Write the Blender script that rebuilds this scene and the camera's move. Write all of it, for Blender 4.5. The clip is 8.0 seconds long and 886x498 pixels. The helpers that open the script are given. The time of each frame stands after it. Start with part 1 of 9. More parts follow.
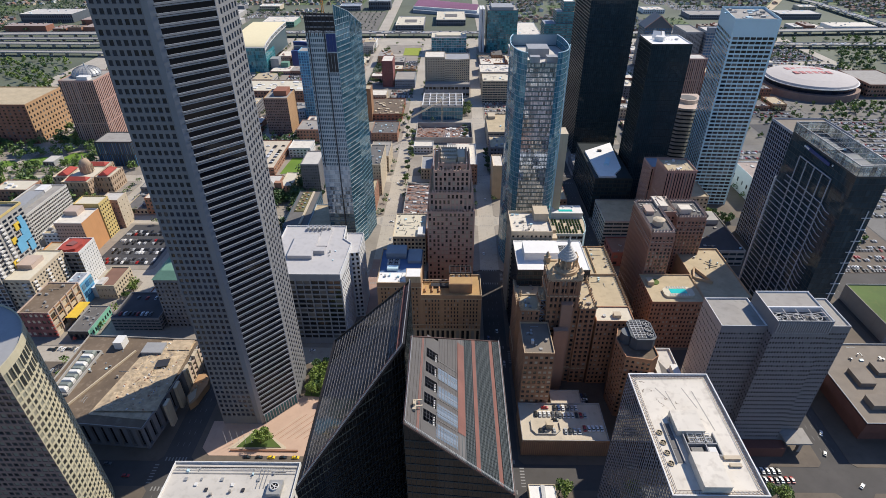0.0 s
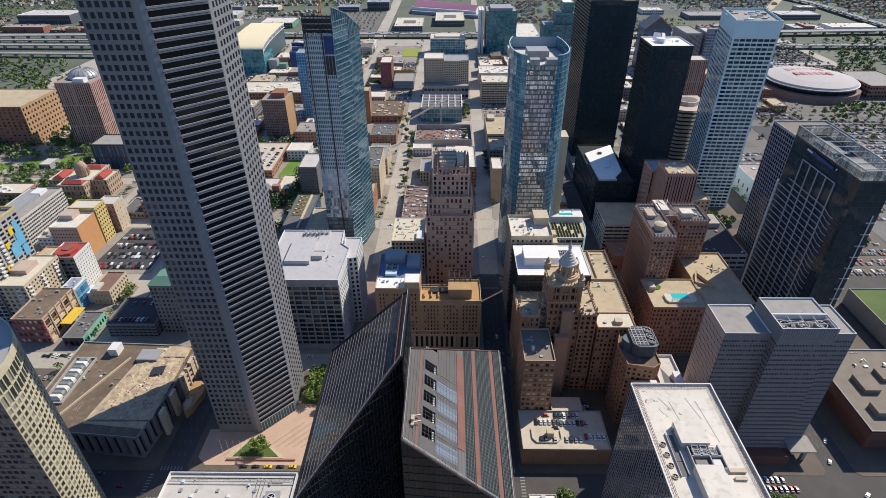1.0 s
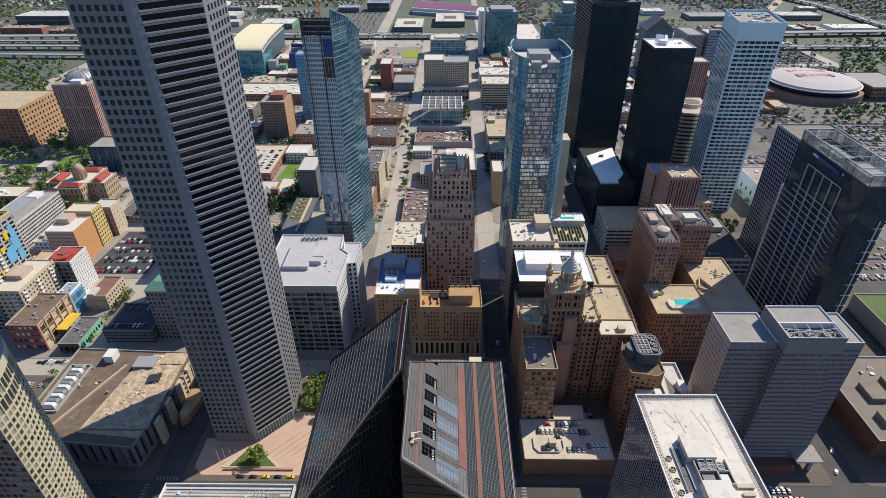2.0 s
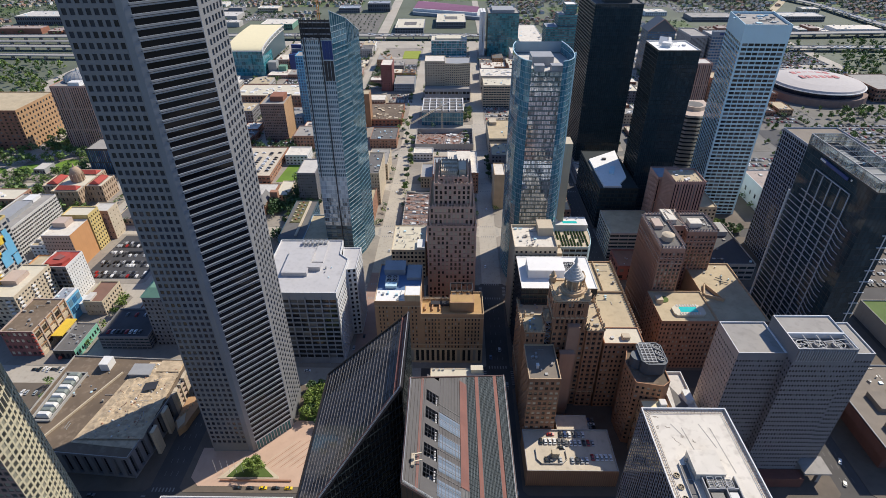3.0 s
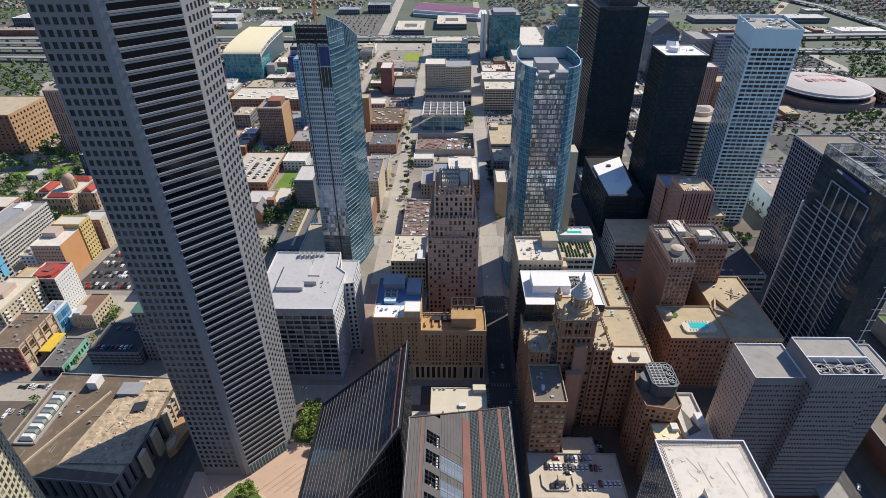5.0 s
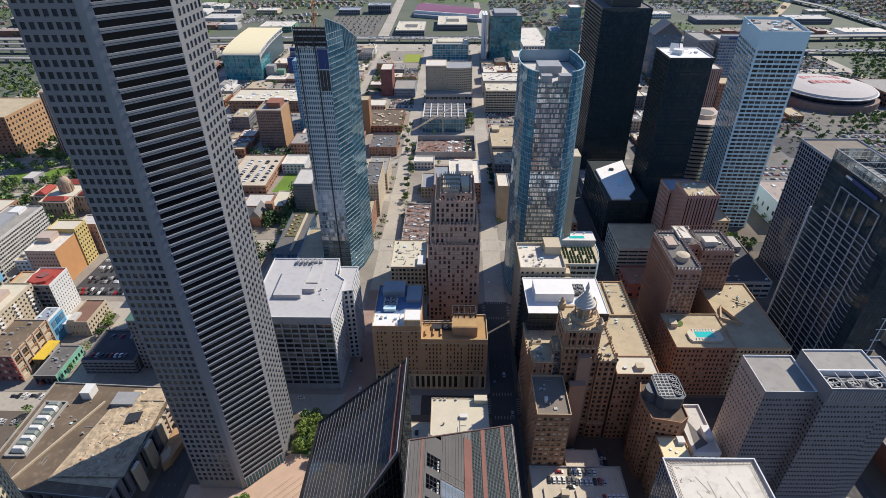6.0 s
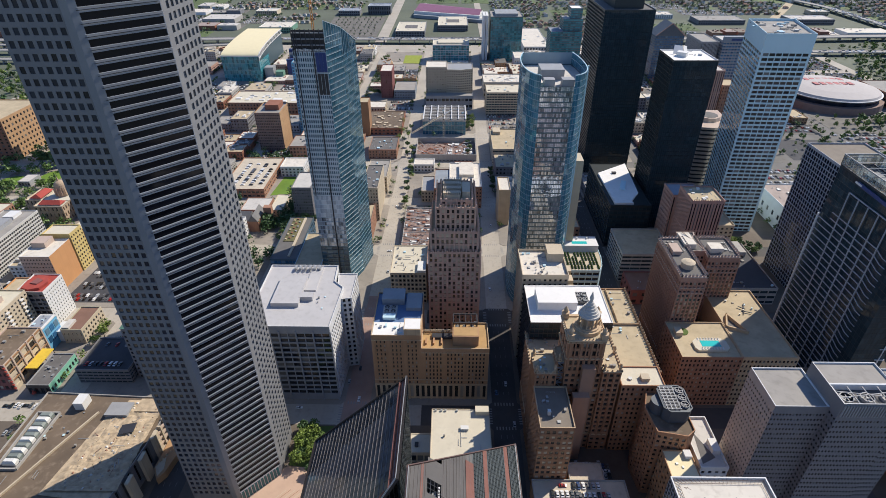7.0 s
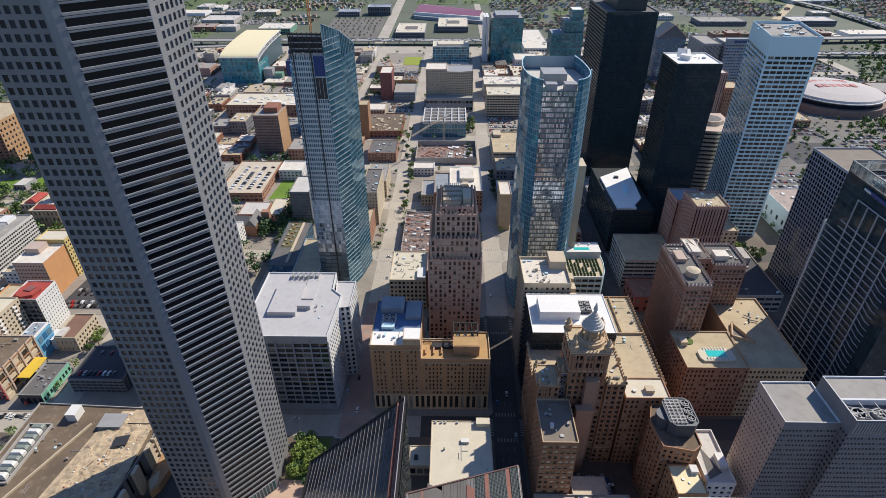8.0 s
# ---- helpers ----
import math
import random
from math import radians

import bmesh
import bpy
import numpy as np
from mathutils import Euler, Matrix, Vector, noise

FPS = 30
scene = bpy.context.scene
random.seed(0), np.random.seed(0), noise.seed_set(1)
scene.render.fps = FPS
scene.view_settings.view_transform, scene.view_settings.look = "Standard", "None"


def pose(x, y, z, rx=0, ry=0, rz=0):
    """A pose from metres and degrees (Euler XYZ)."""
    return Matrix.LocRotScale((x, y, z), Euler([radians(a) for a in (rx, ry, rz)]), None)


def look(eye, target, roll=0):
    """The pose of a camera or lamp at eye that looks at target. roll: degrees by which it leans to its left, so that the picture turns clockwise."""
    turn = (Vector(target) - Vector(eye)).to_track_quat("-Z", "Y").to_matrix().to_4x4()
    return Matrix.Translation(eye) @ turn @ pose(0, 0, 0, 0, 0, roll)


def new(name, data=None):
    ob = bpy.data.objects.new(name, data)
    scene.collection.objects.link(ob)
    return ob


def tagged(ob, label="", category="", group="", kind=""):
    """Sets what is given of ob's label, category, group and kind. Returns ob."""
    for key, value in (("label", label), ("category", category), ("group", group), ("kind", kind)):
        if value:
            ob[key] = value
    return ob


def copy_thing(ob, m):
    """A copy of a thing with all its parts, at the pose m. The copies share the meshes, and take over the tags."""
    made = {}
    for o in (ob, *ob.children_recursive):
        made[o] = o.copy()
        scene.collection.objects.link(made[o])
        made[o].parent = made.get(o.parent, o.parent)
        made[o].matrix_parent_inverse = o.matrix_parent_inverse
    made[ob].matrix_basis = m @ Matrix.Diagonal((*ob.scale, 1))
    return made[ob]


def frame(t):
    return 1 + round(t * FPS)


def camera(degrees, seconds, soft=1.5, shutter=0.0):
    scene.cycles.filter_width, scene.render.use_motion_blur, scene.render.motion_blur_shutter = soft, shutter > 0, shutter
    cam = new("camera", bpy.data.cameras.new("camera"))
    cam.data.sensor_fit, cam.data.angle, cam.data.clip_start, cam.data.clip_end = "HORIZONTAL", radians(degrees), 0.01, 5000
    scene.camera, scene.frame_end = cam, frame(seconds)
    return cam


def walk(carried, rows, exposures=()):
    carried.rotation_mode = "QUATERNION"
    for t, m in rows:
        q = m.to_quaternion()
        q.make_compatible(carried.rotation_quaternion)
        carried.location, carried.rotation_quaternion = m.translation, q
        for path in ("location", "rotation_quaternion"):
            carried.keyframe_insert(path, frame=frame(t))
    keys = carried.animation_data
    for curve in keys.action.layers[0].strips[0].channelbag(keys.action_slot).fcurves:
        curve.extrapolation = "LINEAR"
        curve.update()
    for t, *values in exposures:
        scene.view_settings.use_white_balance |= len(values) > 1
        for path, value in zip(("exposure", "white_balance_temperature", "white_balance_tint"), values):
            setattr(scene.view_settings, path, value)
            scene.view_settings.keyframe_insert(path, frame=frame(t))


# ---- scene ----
cam = camera(77.61, 8.0, 0.7)
PATH = [
    (0, (1.14, -27.85, 289.41), (-0.158, 56.046, 235.005), -0.21),
    (0.5, (1.20, -25.02, 289.52), (-0.022, 58.884, 235.117), -0.22),
    (1, (1.17, -22.01, 289.68), (0.011, 61.912, 235.318), -0.23),
    (1.5, (1.07, -18.89, 289.80), (-0.070, 65.050, 235.457), -0.23),
    (3, (0.36, -8.15, 290.07), (-0.892, 75.802, 235.748), -0.19),
    (3.5, (0.19, -4.10, 290.06), (-1.084, 79.859, 235.746), -0.20),
    (4, (-0.00, -0.00, 290.05), (-1.296, 83.956, 235.738), -0.20),
    (4.5, (-0.11, 4.21, 290.11), (-1.419, 88.177, 235.828), -0.20),
    (6, (-0.54, 17.13, 290.04), (-1.949, 101.112, 235.784), -0.19),
    (6.5, (-0.71, 21.44, 290.04), (-2.140, 105.423, 235.769), -0.20),
    (7, (-0.88, 25.78, 290.09), (-2.323, 109.771, 235.833), -0.20),
    (7.5, (-0.97, 30.09, 290.19), (-2.413, 114.094, 235.952), -0.19),
    (8, (-1.07, 34.35, 290.28), (-2.519, 118.373, 236.081), -0.18),
]
walk(cam, [(t, look(e, p, r)) for t, e, p, r in PATH], [(0, 0.18, 6060, 10), (8, 0.18, 6060, 10)])

# ---- world, sun, exposure ----
SUN_EL, SUN_AZ = 44.5, (0.785, 0.62)
world = bpy.data.worlds.new("sky")
scene.world = world
world.use_nodes = True
wn = world.node_tree.nodes
sky = wn.new("ShaderNodeTexSky")
sky.sky_type, sky.sun_disc = "NISHITA", False
sky.sun_elevation, sky.sun_rotation = radians(SUN_EL), math.atan2(SUN_AZ[0], SUN_AZ[1])
sky.air_density, sky.dust_density, sky.ozone_density = 1.0, 0.2, 3.0
tint = wn.new("ShaderNodeMix")
tint.data_type, tint.blend_type = "RGBA", "MULTIPLY"
tint.inputs[0].default_value, tint.inputs[7].default_value = 1.0, (0.91, 0.97, 1.13, 1)
world.node_tree.links.new(sky.outputs[0], tint.inputs[6])
world.node_tree.links.new(tint.outputs[2], wn["Background"].inputs[0])
wn["Background"].inputs[1].default_value = 0.105
sun = new("sun", bpy.data.lights.new("sun", "SUN"))
sun.data.energy, sun.data.angle, sun.data.color = 4.75, radians(0.53), (1.0, 0.885, 0.72)
ce = math.cos(radians(SUN_EL))
sun.matrix_world = look((SUN_AZ[0] * ce * 900, SUN_AZ[1] * ce * 900, math.sin(radians(SUN_EL)) * 900), (0, 0, 0))


# ---- materials ----
def node_mat(name):
    m = bpy.data.materials.new(name)
    m.use_nodes = True
    nt = m.node_tree
    return m, nt, nt.nodes["Principled BSDF"]


def noise_node(nt, coord, scale, detail=5.0, stretch=None):
    n = nt.nodes.new("ShaderNodeTexNoise")
    n.inputs["Scale"].default_value, n.inputs["Detail"].default_value = scale, detail
    if stretch:
        mp = nt.nodes.new("ShaderNodeMapping")
        mp.inputs["Scale"].default_value = stretch
        nt.links.new(coord, mp.inputs["Vector"])
        coord = mp.outputs[0]
    nt.links.new(coord, n.inputs["Vector"])
    return n.outputs["Fac"]


def math_node(nt, op, a, b):
    n = nt.nodes.new("ShaderNodeMath")
    n.operation = op
    for k, v in enumerate((a, b)):
        if isinstance(v, (int, float)):
            n.inputs[k].default_value = v
        else:
            nt.links.new(v, n.inputs[k])
    return n.outputs[0]


def mix_node(nt, fac, a, b):
    n = nt.nodes.new("ShaderNodeMix")
    n.data_type = "RGBA"
    for k, v in ((0, fac), (6, a), (7, b)):
        if isinstance(v, (int, float)):
            n.inputs[k].default_value = v
        elif isinstance(v, tuple):
            n.inputs[k].default_value = (*v[:3], 1)
        else:
            nt.links.new(v, n.inputs[k])
    return n.outputs[2]


def ramp_node(nt, fac, lo, hi):
    n = nt.nodes.new("ShaderNodeMapRange")
    n.inputs[1].default_value, n.inputs[2].default_value = lo, hi
    nt.links.new(fac, n.inputs[0])
    return n.outputs[0]


def surface(name, rgb, rough=0.85, var=0.25, scale=0.15, fine=3.0, stain=0.35, stain_rgb=None, streak=True, bump=0.15, metal=0.0, spec=0.4):
    """A solid building surface: broad tone drift, fine grain, stains that run down it, slight relief."""
    m, nt, p = node_mat(name)
    co = nt.nodes.new("ShaderNodeTexCoord").outputs["Object"]
    broad = ramp_node(nt, noise_node(nt, co, scale, 4), 0.3, 0.7)
    grain = noise_node(nt, co, fine, 6)
    dark = tuple(c * (1 - var) for c in rgb)
    col = mix_node(nt, broad, dark, rgb)
    col = mix_node(nt, math_node(nt, "MULTIPLY", grain, 0.5), col, tuple(c * (1 - var * 0.9) for c in rgb))
    st = noise_node(nt, co, 0.6, 5, (1.2, 1.2, 0.08) if streak else (0.5, 0.5, 0.5))
    st = math_node(nt, "MULTIPLY", ramp_node(nt, st, 0.52, 0.78), stain)
    col = mix_node(nt, st, col, stain_rgb or tuple(c * 0.5 for c in rgb))
    nt.links.new(col, p.inputs["Base Color"])
    p.inputs["Roughness"].default_value, p.inputs["Metallic"].default_value = rough, metal
    p.inputs["Specular IOR Level"].default_value = spec
    if bump:
        b = nt.nodes.new("ShaderNodeBump")
        b.inputs["Strength"].default_value, b.inputs["Distance"].default_value = bump, 0.15
        nt.links.new(grain, b.inputs["Height"])
        nt.links.new(b.outputs[0], p.inputs["Normal"])
    return m


def glazing(name, rgb, light, share=0.15, rough=0.06, joined=False, spec=0.6, metal=0.0, wave=0.02, spread=(0.55, 1.5)):
    """Window glass; some panes show pale blinds behind them, each pane a little different."""
    m, nt, p = node_mat(name)
    rnd = nt.nodes.new("ShaderNodeNewGeometry").outputs["Random Per Island"] if joined else nt.nodes.new("ShaderNodeObjectInfo").outputs["Random"]
    tone = mix_node(nt, rnd, tuple(c * spread[0] for c in rgb), tuple(c * spread[1] for c in rgb))
    f = math_node(nt, "GREATER_THAN", math_node(nt, "FRACT", math_node(nt, "MULTIPLY", rnd, 7.31), 0.0), 1 - share)
    nt.links.new(mix_node(nt, f, tone, light), p.inputs["Base Color"])
    p.inputs["Roughness"].default_value, p.inputs["Metallic"].default_value = rough, metal
    p.inputs["Specular IOR Level"].default_value = spec
    if wave:
        co = nt.nodes.new("ShaderNodeTexCoord").outputs["Object"]
        b = nt.nodes.new("ShaderNodeBump")
        b.inputs["Strength"].default_value, b.inputs["Distance"].default_value = wave, 1.0
        nt.links.new(noise_node(nt, co, 0.35, 2), b.inputs["Height"])
        nt.links.new(b.outputs[0], p.inputs["Normal"])
    return m


class Glass:
    def __init__(self, name, *a, **k):
        self.one = glazing(name, *a, **k)
        self.many = glazing(name + "_far", *a, joined=True, **k)


# ---- mesh building ----
class MB:
    """Collects faces for one mesh."""

    def __init__(self):
        self.v, self.f, self.m = [], [], []

    def face(self, *pts, mat=0):
        n = len(self.v)
        self.v.extend(pts)
        self.f.append(tuple(range(n, n + len(pts))))
        self.m.append(mat)

    def box(self, x0, x1, y0, y1, z0, z1, mat=0, bottom=False):
        a, b, c, d = (x0, y0), (x1, y0), (x1, y1), (x0, y1)
        self.prism([a, b, c, d], z0, z1, mat, bottom)

    def prism(self, poly, z0, z1, mat=0, bottom=False):
        n, k = len(self.v), len(poly)
        self.v.extend([(*p, z0) for p in poly] + [(*p, z1) for p in poly])
        for i in range(k):
            j = (i + 1) % k
            self.f.append((n + i, n + j, n + k + j, n + k + i))
        self.f.append(tuple(range(n + k, n + 2 * k)))
        if bottom:
            self.f.append(tuple(range(n + k - 1, n - 1, -1)))
        self.m.extend([mat] * (k + 1 + bottom))

    def frustum(self, cx, cy, z0, z1, r0, r1, n=16, mat=0, turn=0.0):
        a = [(cx + r0 * math.cos(turn + 2 * math.pi * i / n), cy + r0 * math.sin(turn + 2 * math.pi * i / n), z0) for i in range(n)]
        b = [(cx + r1 * math.cos(turn + 2 * math.pi * i / n), cy + r1 * math.sin(turn + 2 * math.pi * i / n), z1) for i in range(n)]
        for i in range(n):
            j = (i + 1) % n
            self.face(a[i], a[j], b[j], b[i], mat=mat)
        self.face(*b, mat=mat)

    def beam(self, p, q, w, h=None, mat=0):
        """A bar of width w and height h between two points."""
        p, q = Vector(p), Vector(q)
        h = h or w
        d = (q - p).normalized()
        s = d.cross(Vector((0, 0, 1)))
        s = Vector((1, 0, 0)) if s.length < 1e-4 else s.normalized()
        u = s.cross(d)
        c = [(s * (i * w / 2) + u * (j * h / 2)) for i, j in ((-1, -1), (1, -1), (1, 1), (-1, 1))]
        A, B = [tuple(p + k) for k in c], [tuple(q + k) for k in c]
        for i in range(4):
            j = (i + 1) % 4
            self.face(A[i], B[i], B[j], A[j], mat=mat)
        self.face(*A[::1], mat=mat)
        self.face(*B[::-1], mat=mat)

    def mesh(self, name, *mats):
        me = bpy.data.meshes.new(name)
        me.from_pydata(self.v, [], self.f)
        for m in mats:
            me.materials.append(m)
        if len(mats) > 1:
            me.polygons.foreach_set("material_index", self.m)
        me.update()
        return me


def thing(name, label, category, at=(0, 0, 0), group="", kind=""):
    ob = new(name)
    ob.location = at
    ob.empty_display_size = 2
    return tagged(ob, label, category, group, kind)


def origin(ob):
    """Where a parent's own zero lies: a thing's at its base, a part's at the world's."""
    return Vector((0, 0, 0)) if ob.parent else Vector(ob.location)


def part(name, mb, material, parent=None, label="", kind=""):
    """One mesh, written in world coordinates, under a thing or a part."""
    mats = material if isinstance(material, (list, tuple)) else (material,)
    ob = new(name, mb.mesh(name, *mats) if isinstance(mb, MB) else mb)
    if parent:
        ob.parent = parent
        ob.matrix_parent_inverse = Matrix.Translation(-origin(parent))
    return tagged(ob, label, kind=kind)


def inset(poly, d):
    out, k = [], len(poly)
    for i in range(k):
        p, a, b = Vector(poly[i]), Vector(poly[i - 1]), Vector(poly[(i + 1) % k])
        u, w = (p - a).normalized(), (b - p).normalized()
        n1, n2 = Vector((-u.y, u.x)), Vector((-w.y, w.x))
        s = n1 + n2
        s = s / max(0.3, s.dot(n1)) if s.length > 1e-6 else n1
        out.append(tuple(p + s * d))
    return out


PANES = {}


def pane_mesh(w, h, mat):
    key = (round(w, 2), round(h, 2), mat.name)
    if key not in PANES:
        b = MB()
        b.box(-w / 2, w / 2, -0.05, 0.05, -h / 2, h / 2)
        PANES[key] = b.mesh("window_pane", mat)
    return PANES[key]


class Facades:
    """Walls with real openings for one building, and the panes set back in them."""

    def __init__(self, parent, wall, glass, limit=150):
        self.parent, self.wall, self.glass, self.limit = parent, wall, glass, int(limit * 0.37)
        self.mb, self.rest, self.count = MB(), MB(), 0

    def grid(self, a, b, z0, z1, cols, rows, ww=0.6, wh=0.55, depth=0.35, u0=0.0, u1=0.0, zb=0.0, zt=0.0, skip=None, mat=0, sill=0.5):
        a, b = Vector(a), Vector(b)
        L = (b - a).length
        d = (b - a) / L
        n = Vector((d.y, -d.x))
        mb = self.mb

        def P(u, z, o=0.0):
            return (a.x + d.x * u - n.x * o, a.y + d.y * u - n.y * o, z)

        def Q(ua, ub, za, zc):
            if ub - ua > 1e-4 and zc - za > 1e-4:
                mb.face(P(ua, za), P(ub, za), P(ub, zc), P(ua, zc), mat=mat)

        cw, rh = (L - u0 - u1) / cols, (z1 - z0 - zb - zt) / rows
        w, h = cw * ww, rh * wh
        Q(0, u0, z0, z1)
        Q(L - u1, L, z0, z1)
        prev = z0
        ang = math.atan2(d.y, d.x)
        for r in range(rows):
            lo = z0 + zb + rh * r + (rh - h) * sill
            hi = lo + h
            Q(u0, L - u1, prev, lo)
            prev = hi
            up = u0
            for c in range(cols):
                l = u0 + cw * c + (cw - w) / 2
                if skip and skip(c, r):
                    continue
                Q(up, l, lo, hi)
                up = l + w
                for s, e in (((l, lo), (l + w, lo)), ((l + w, lo), (l + w, hi)), ((l + w, hi), (l, hi)), ((l, hi), (l, lo))):
                    mb.face(P(*s), P(*e), P(*e, depth), P(*s, depth), mat=mat)
                self.pane(P(l + w / 2, (lo + hi) / 2, depth), ang, w, h)
            Q(up, L - u1, lo, hi)
        Q(u0, L - u1, prev, z1)

    def pane(self, c, ang, w, h):
        if self.count < self.limit:
            ob = part("window_pane", pane_mesh(w, h, self.glass.one), None, self.parent)
            ob.matrix_basis = Matrix.Translation(c) @ Matrix.Rotation(ang, 4, "Z")
        else:
            s, t = math.cos(ang) * w / 2, math.sin(ang) * w / 2
            self.rest.face((c[0] - s, c[1] - t, c[2] - h / 2), (c[0] + s, c[1] + t, c[2] - h / 2), (c[0] + s, c[1] + t, c[2] + h / 2), (c[0] - s, c[1] - t, c[2] + h / 2))
        self.count += 1

    def plain(self, a, b, z0, z1, mat=0):
        self.mb.face((*a, z0), (*b, z0), (*b, z1), (*a, z1), mat=mat)

    def finish(self):
        part("wall", self.mb, self.wall, self.parent)
        if self.rest.f:
            part("window_panes", self.rest, self.glass.many, self.parent, kind="stuff")


def roof_slab(parent, poly, z, par, mat, rim=None, thick=0.45):
    """A roof deck inside a parapet."""
    inn = inset(poly, thick)
    b = MB()
    b.face(*[(*p, z) for p in inn])
    part("roof", b, mat, parent)
    c, k = MB(), len(poly)
    for i in range(k):
        j = (i + 1) % k
        c.face((*poly[i], z + par), (*poly[j], z + par), (*inn[j], z + par), (*inn[i], z + par))
        c.face((*inn[j], z), (*inn[i], z), (*inn[i], z + par), (*inn[j], z + par))
    part("parapet", c, rim or mat, parent)


def tower(name, label, category, poly, z0, z1, wall, glass, roof, faces, par=1.0, limit=150, rim=None, group=""):
    """A building on a plan polygon (anticlockwise); faces: a grid of openings for the sides named."""
    cx, cy = sum(p[0] for p in poly) / len(poly), sum(p[1] for p in poly) / len(poly)
    t = thing(name, label, category, (cx, cy, z0), group)
    fa = Facades(t, wall, glass, 0 if cy > 520 else limit)
    for i in range(len(poly)):
        a, b = poly[i], poly[(i + 1) % len(poly)]
        spec = faces.get(i)
        if spec:
            fa.grid(a, b, z0, z1 + par, zt=par + spec.get("top", 0.6), **{k: v for k, v in spec.items() if k != "top"})
        else:
            fa.plain(a, b, z0, z1 + par)
    fa.finish()
    roof_slab(t, poly, z1, par, roof, rim or wall)
    return t


def rect(x0, x1, y0, y1):
    return [(x0, y0), (x1, y0), (x1, y1), (x0, y1)]


def unit(parent, x0, x1, y0, y1, z0, z1, mat, name="roof_unit", label=""):
    """A plant housing with a slightly overhanging lid."""
    b = MB()
    b.box(x0, x1, y0, y1, z0, z1 - 0.25)
    e = 0.12
    b.box(x0 - e, x1 + e, y0 - e, y1 + e, z1 - 0.25, z1, bottom=True)
    return part(name, b, mat, parent, label)


def fan(parent, x, y, z, r, mats):
    """A round cooling fan: ring, dark throat, hub and blades."""
    b = MB()
    n = 14
    for i in range(n):
        a0, a1 = 2 * math.pi * i / n, 2 * math.pi * (i + 1) / n
        c0, s0, c1, s1 = math.cos(a0), math.sin(a0), math.cos(a1), math.sin(a1)
        o0, o1 = (x + r * c0, y + r * s0), (x + r * c1, y + r * s1)
        i0, i1 = (x + r * 0.84 * c0, y + r * 0.84 * s0), (x + r * 0.84 * c1, y + r * 0.84 * s1)
        h = r * 0.45
        b.face((*o0, z), (*o1, z), (*o1, z + h), (*o0, z + h))
        b.face((*o0, z + h), (*o1, z + h), (*i1, z + h), (*i0, z + h))
        b.face((*i1, z + 0.1), (*i0, z + 0.1), (*i0, z + h), (*i1, z + h), mat=1)
        b.face((*i0, z + 0.1), (*i1, z + 0.1), (x, y, z + 0.1), mat=1)
    b.frustum(x, y, z + 0.1, z + r * 0.36, r * 0.22, r * 0.2, 8)
    for k in range(5):
        a = 2 * math.pi * k / 5
        p, q = (x + r * 0.15 * math.cos(a), y + r * 0.15 * math.sin(a)), (x + r * 0.8 * math.cos(a), y + r * 0.8 * math.sin(a))
        b.beam((*p, z + r * 0.3), (*q, z + r * 0.26), r * 0.16, 0.06)
    return part("fan", b, mats, parent)


GRANITE = surface("grey_granite", (0.20, 0.20, 0.205), var=0.15, stain=0.15)
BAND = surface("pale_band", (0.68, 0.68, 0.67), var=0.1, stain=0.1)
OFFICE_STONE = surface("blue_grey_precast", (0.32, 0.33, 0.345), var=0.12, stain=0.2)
CONCRETE = surface("pale_concrete", (0.42, 0.4, 0.365), var=0.15, stain=0.3)
WHITE_ROOF = surface("white_roof_membrane", (0.72, 0.66, 0.56), var=0.16, stain=0.6, stain_rgb=(0.36, 0.31, 0.25), streak=False, scale=0.1)
COOL_ROOF = surface("cool_white_membrane", (0.49, 0.475, 0.47), var=0.1, stain=0.3, streak=False, scale=0.1)
BRIGHT_ROOF = surface("bright_white_membrane", (0.80, 0.78, 0.74), var=0.08, stain=0.25, stain_rgb=(0.55, 0.52, 0.46), streak=False, scale=0.1)
CREAM_ROOF = surface("cream_roof_membrane", (0.64, 0.58, 0.45), var=0.12, stain=0.3, streak=False)
GREY_ROOF = surface("grey_roof_felt", (0.36, 0.335, 0.30), var=0.22, stain=0.55, streak=False, scale=0.1)
TAN_ROOF = surface("tan_gravel_roof", (0.54, 0.44, 0.285), var=0.25, stain=0.5, stain_rgb=(0.30, 0.24, 0.15), streak=False, scale=0.1)
DARK_ROOF = surface("dark_gravel_roof", (0.17, 0.16, 0.15), var=0.3, stain=0.4, streak=False)
TAN_BRICK = surface("tan_brick", (0.48, 0.285, 0.155), var=0.22, stain=0.3)
ORNATE_BRICK = surface("red_brown_brick", (0.46, 0.25, 0.14), var=0.22, stain=0.35)
DOME_STONE = surface("weathered_pale_stone", (0.60, 0.56, 0.50), var=0.12, stain=0.3)
TAN_STONE = surface("buff_limestone", (0.58, 0.43, 0.27), var=0.2, stain=0.35)
HOTEL_BRICK = surface("mauve_hotel_brick", (0.44, 0.27, 0.20), var=0.2, stain=0.3)
BROWN_BRICK = surface("brown_brick", (0.39, 0.21, 0.135), var=0.2, stain=0.3)
DEEP_RED = surface("deep_red_stone", (0.17, 0.075, 0.055), var=0.25, stain=0.3)
RED_BRICK = surface("red_brick", (0.33, 0.145, 0.09), var=0.25, stain=0.3)
PINK_STONE = surface("pink_granite", (0.47, 0.29, 0.235), var=0.15, stain=0.2)
# White metal with the blue of distant haze mixed into its colour.
HAZE_PANEL = surface("haze_tinted_white_panel", (0.54, 0.71, 0.76), rough=0.4, var=0.05, stain=0.1)
GREY_STONE = surface("grey_stone_panel", (0.205, 0.20, 0.205), var=0.12, stain=0.2)
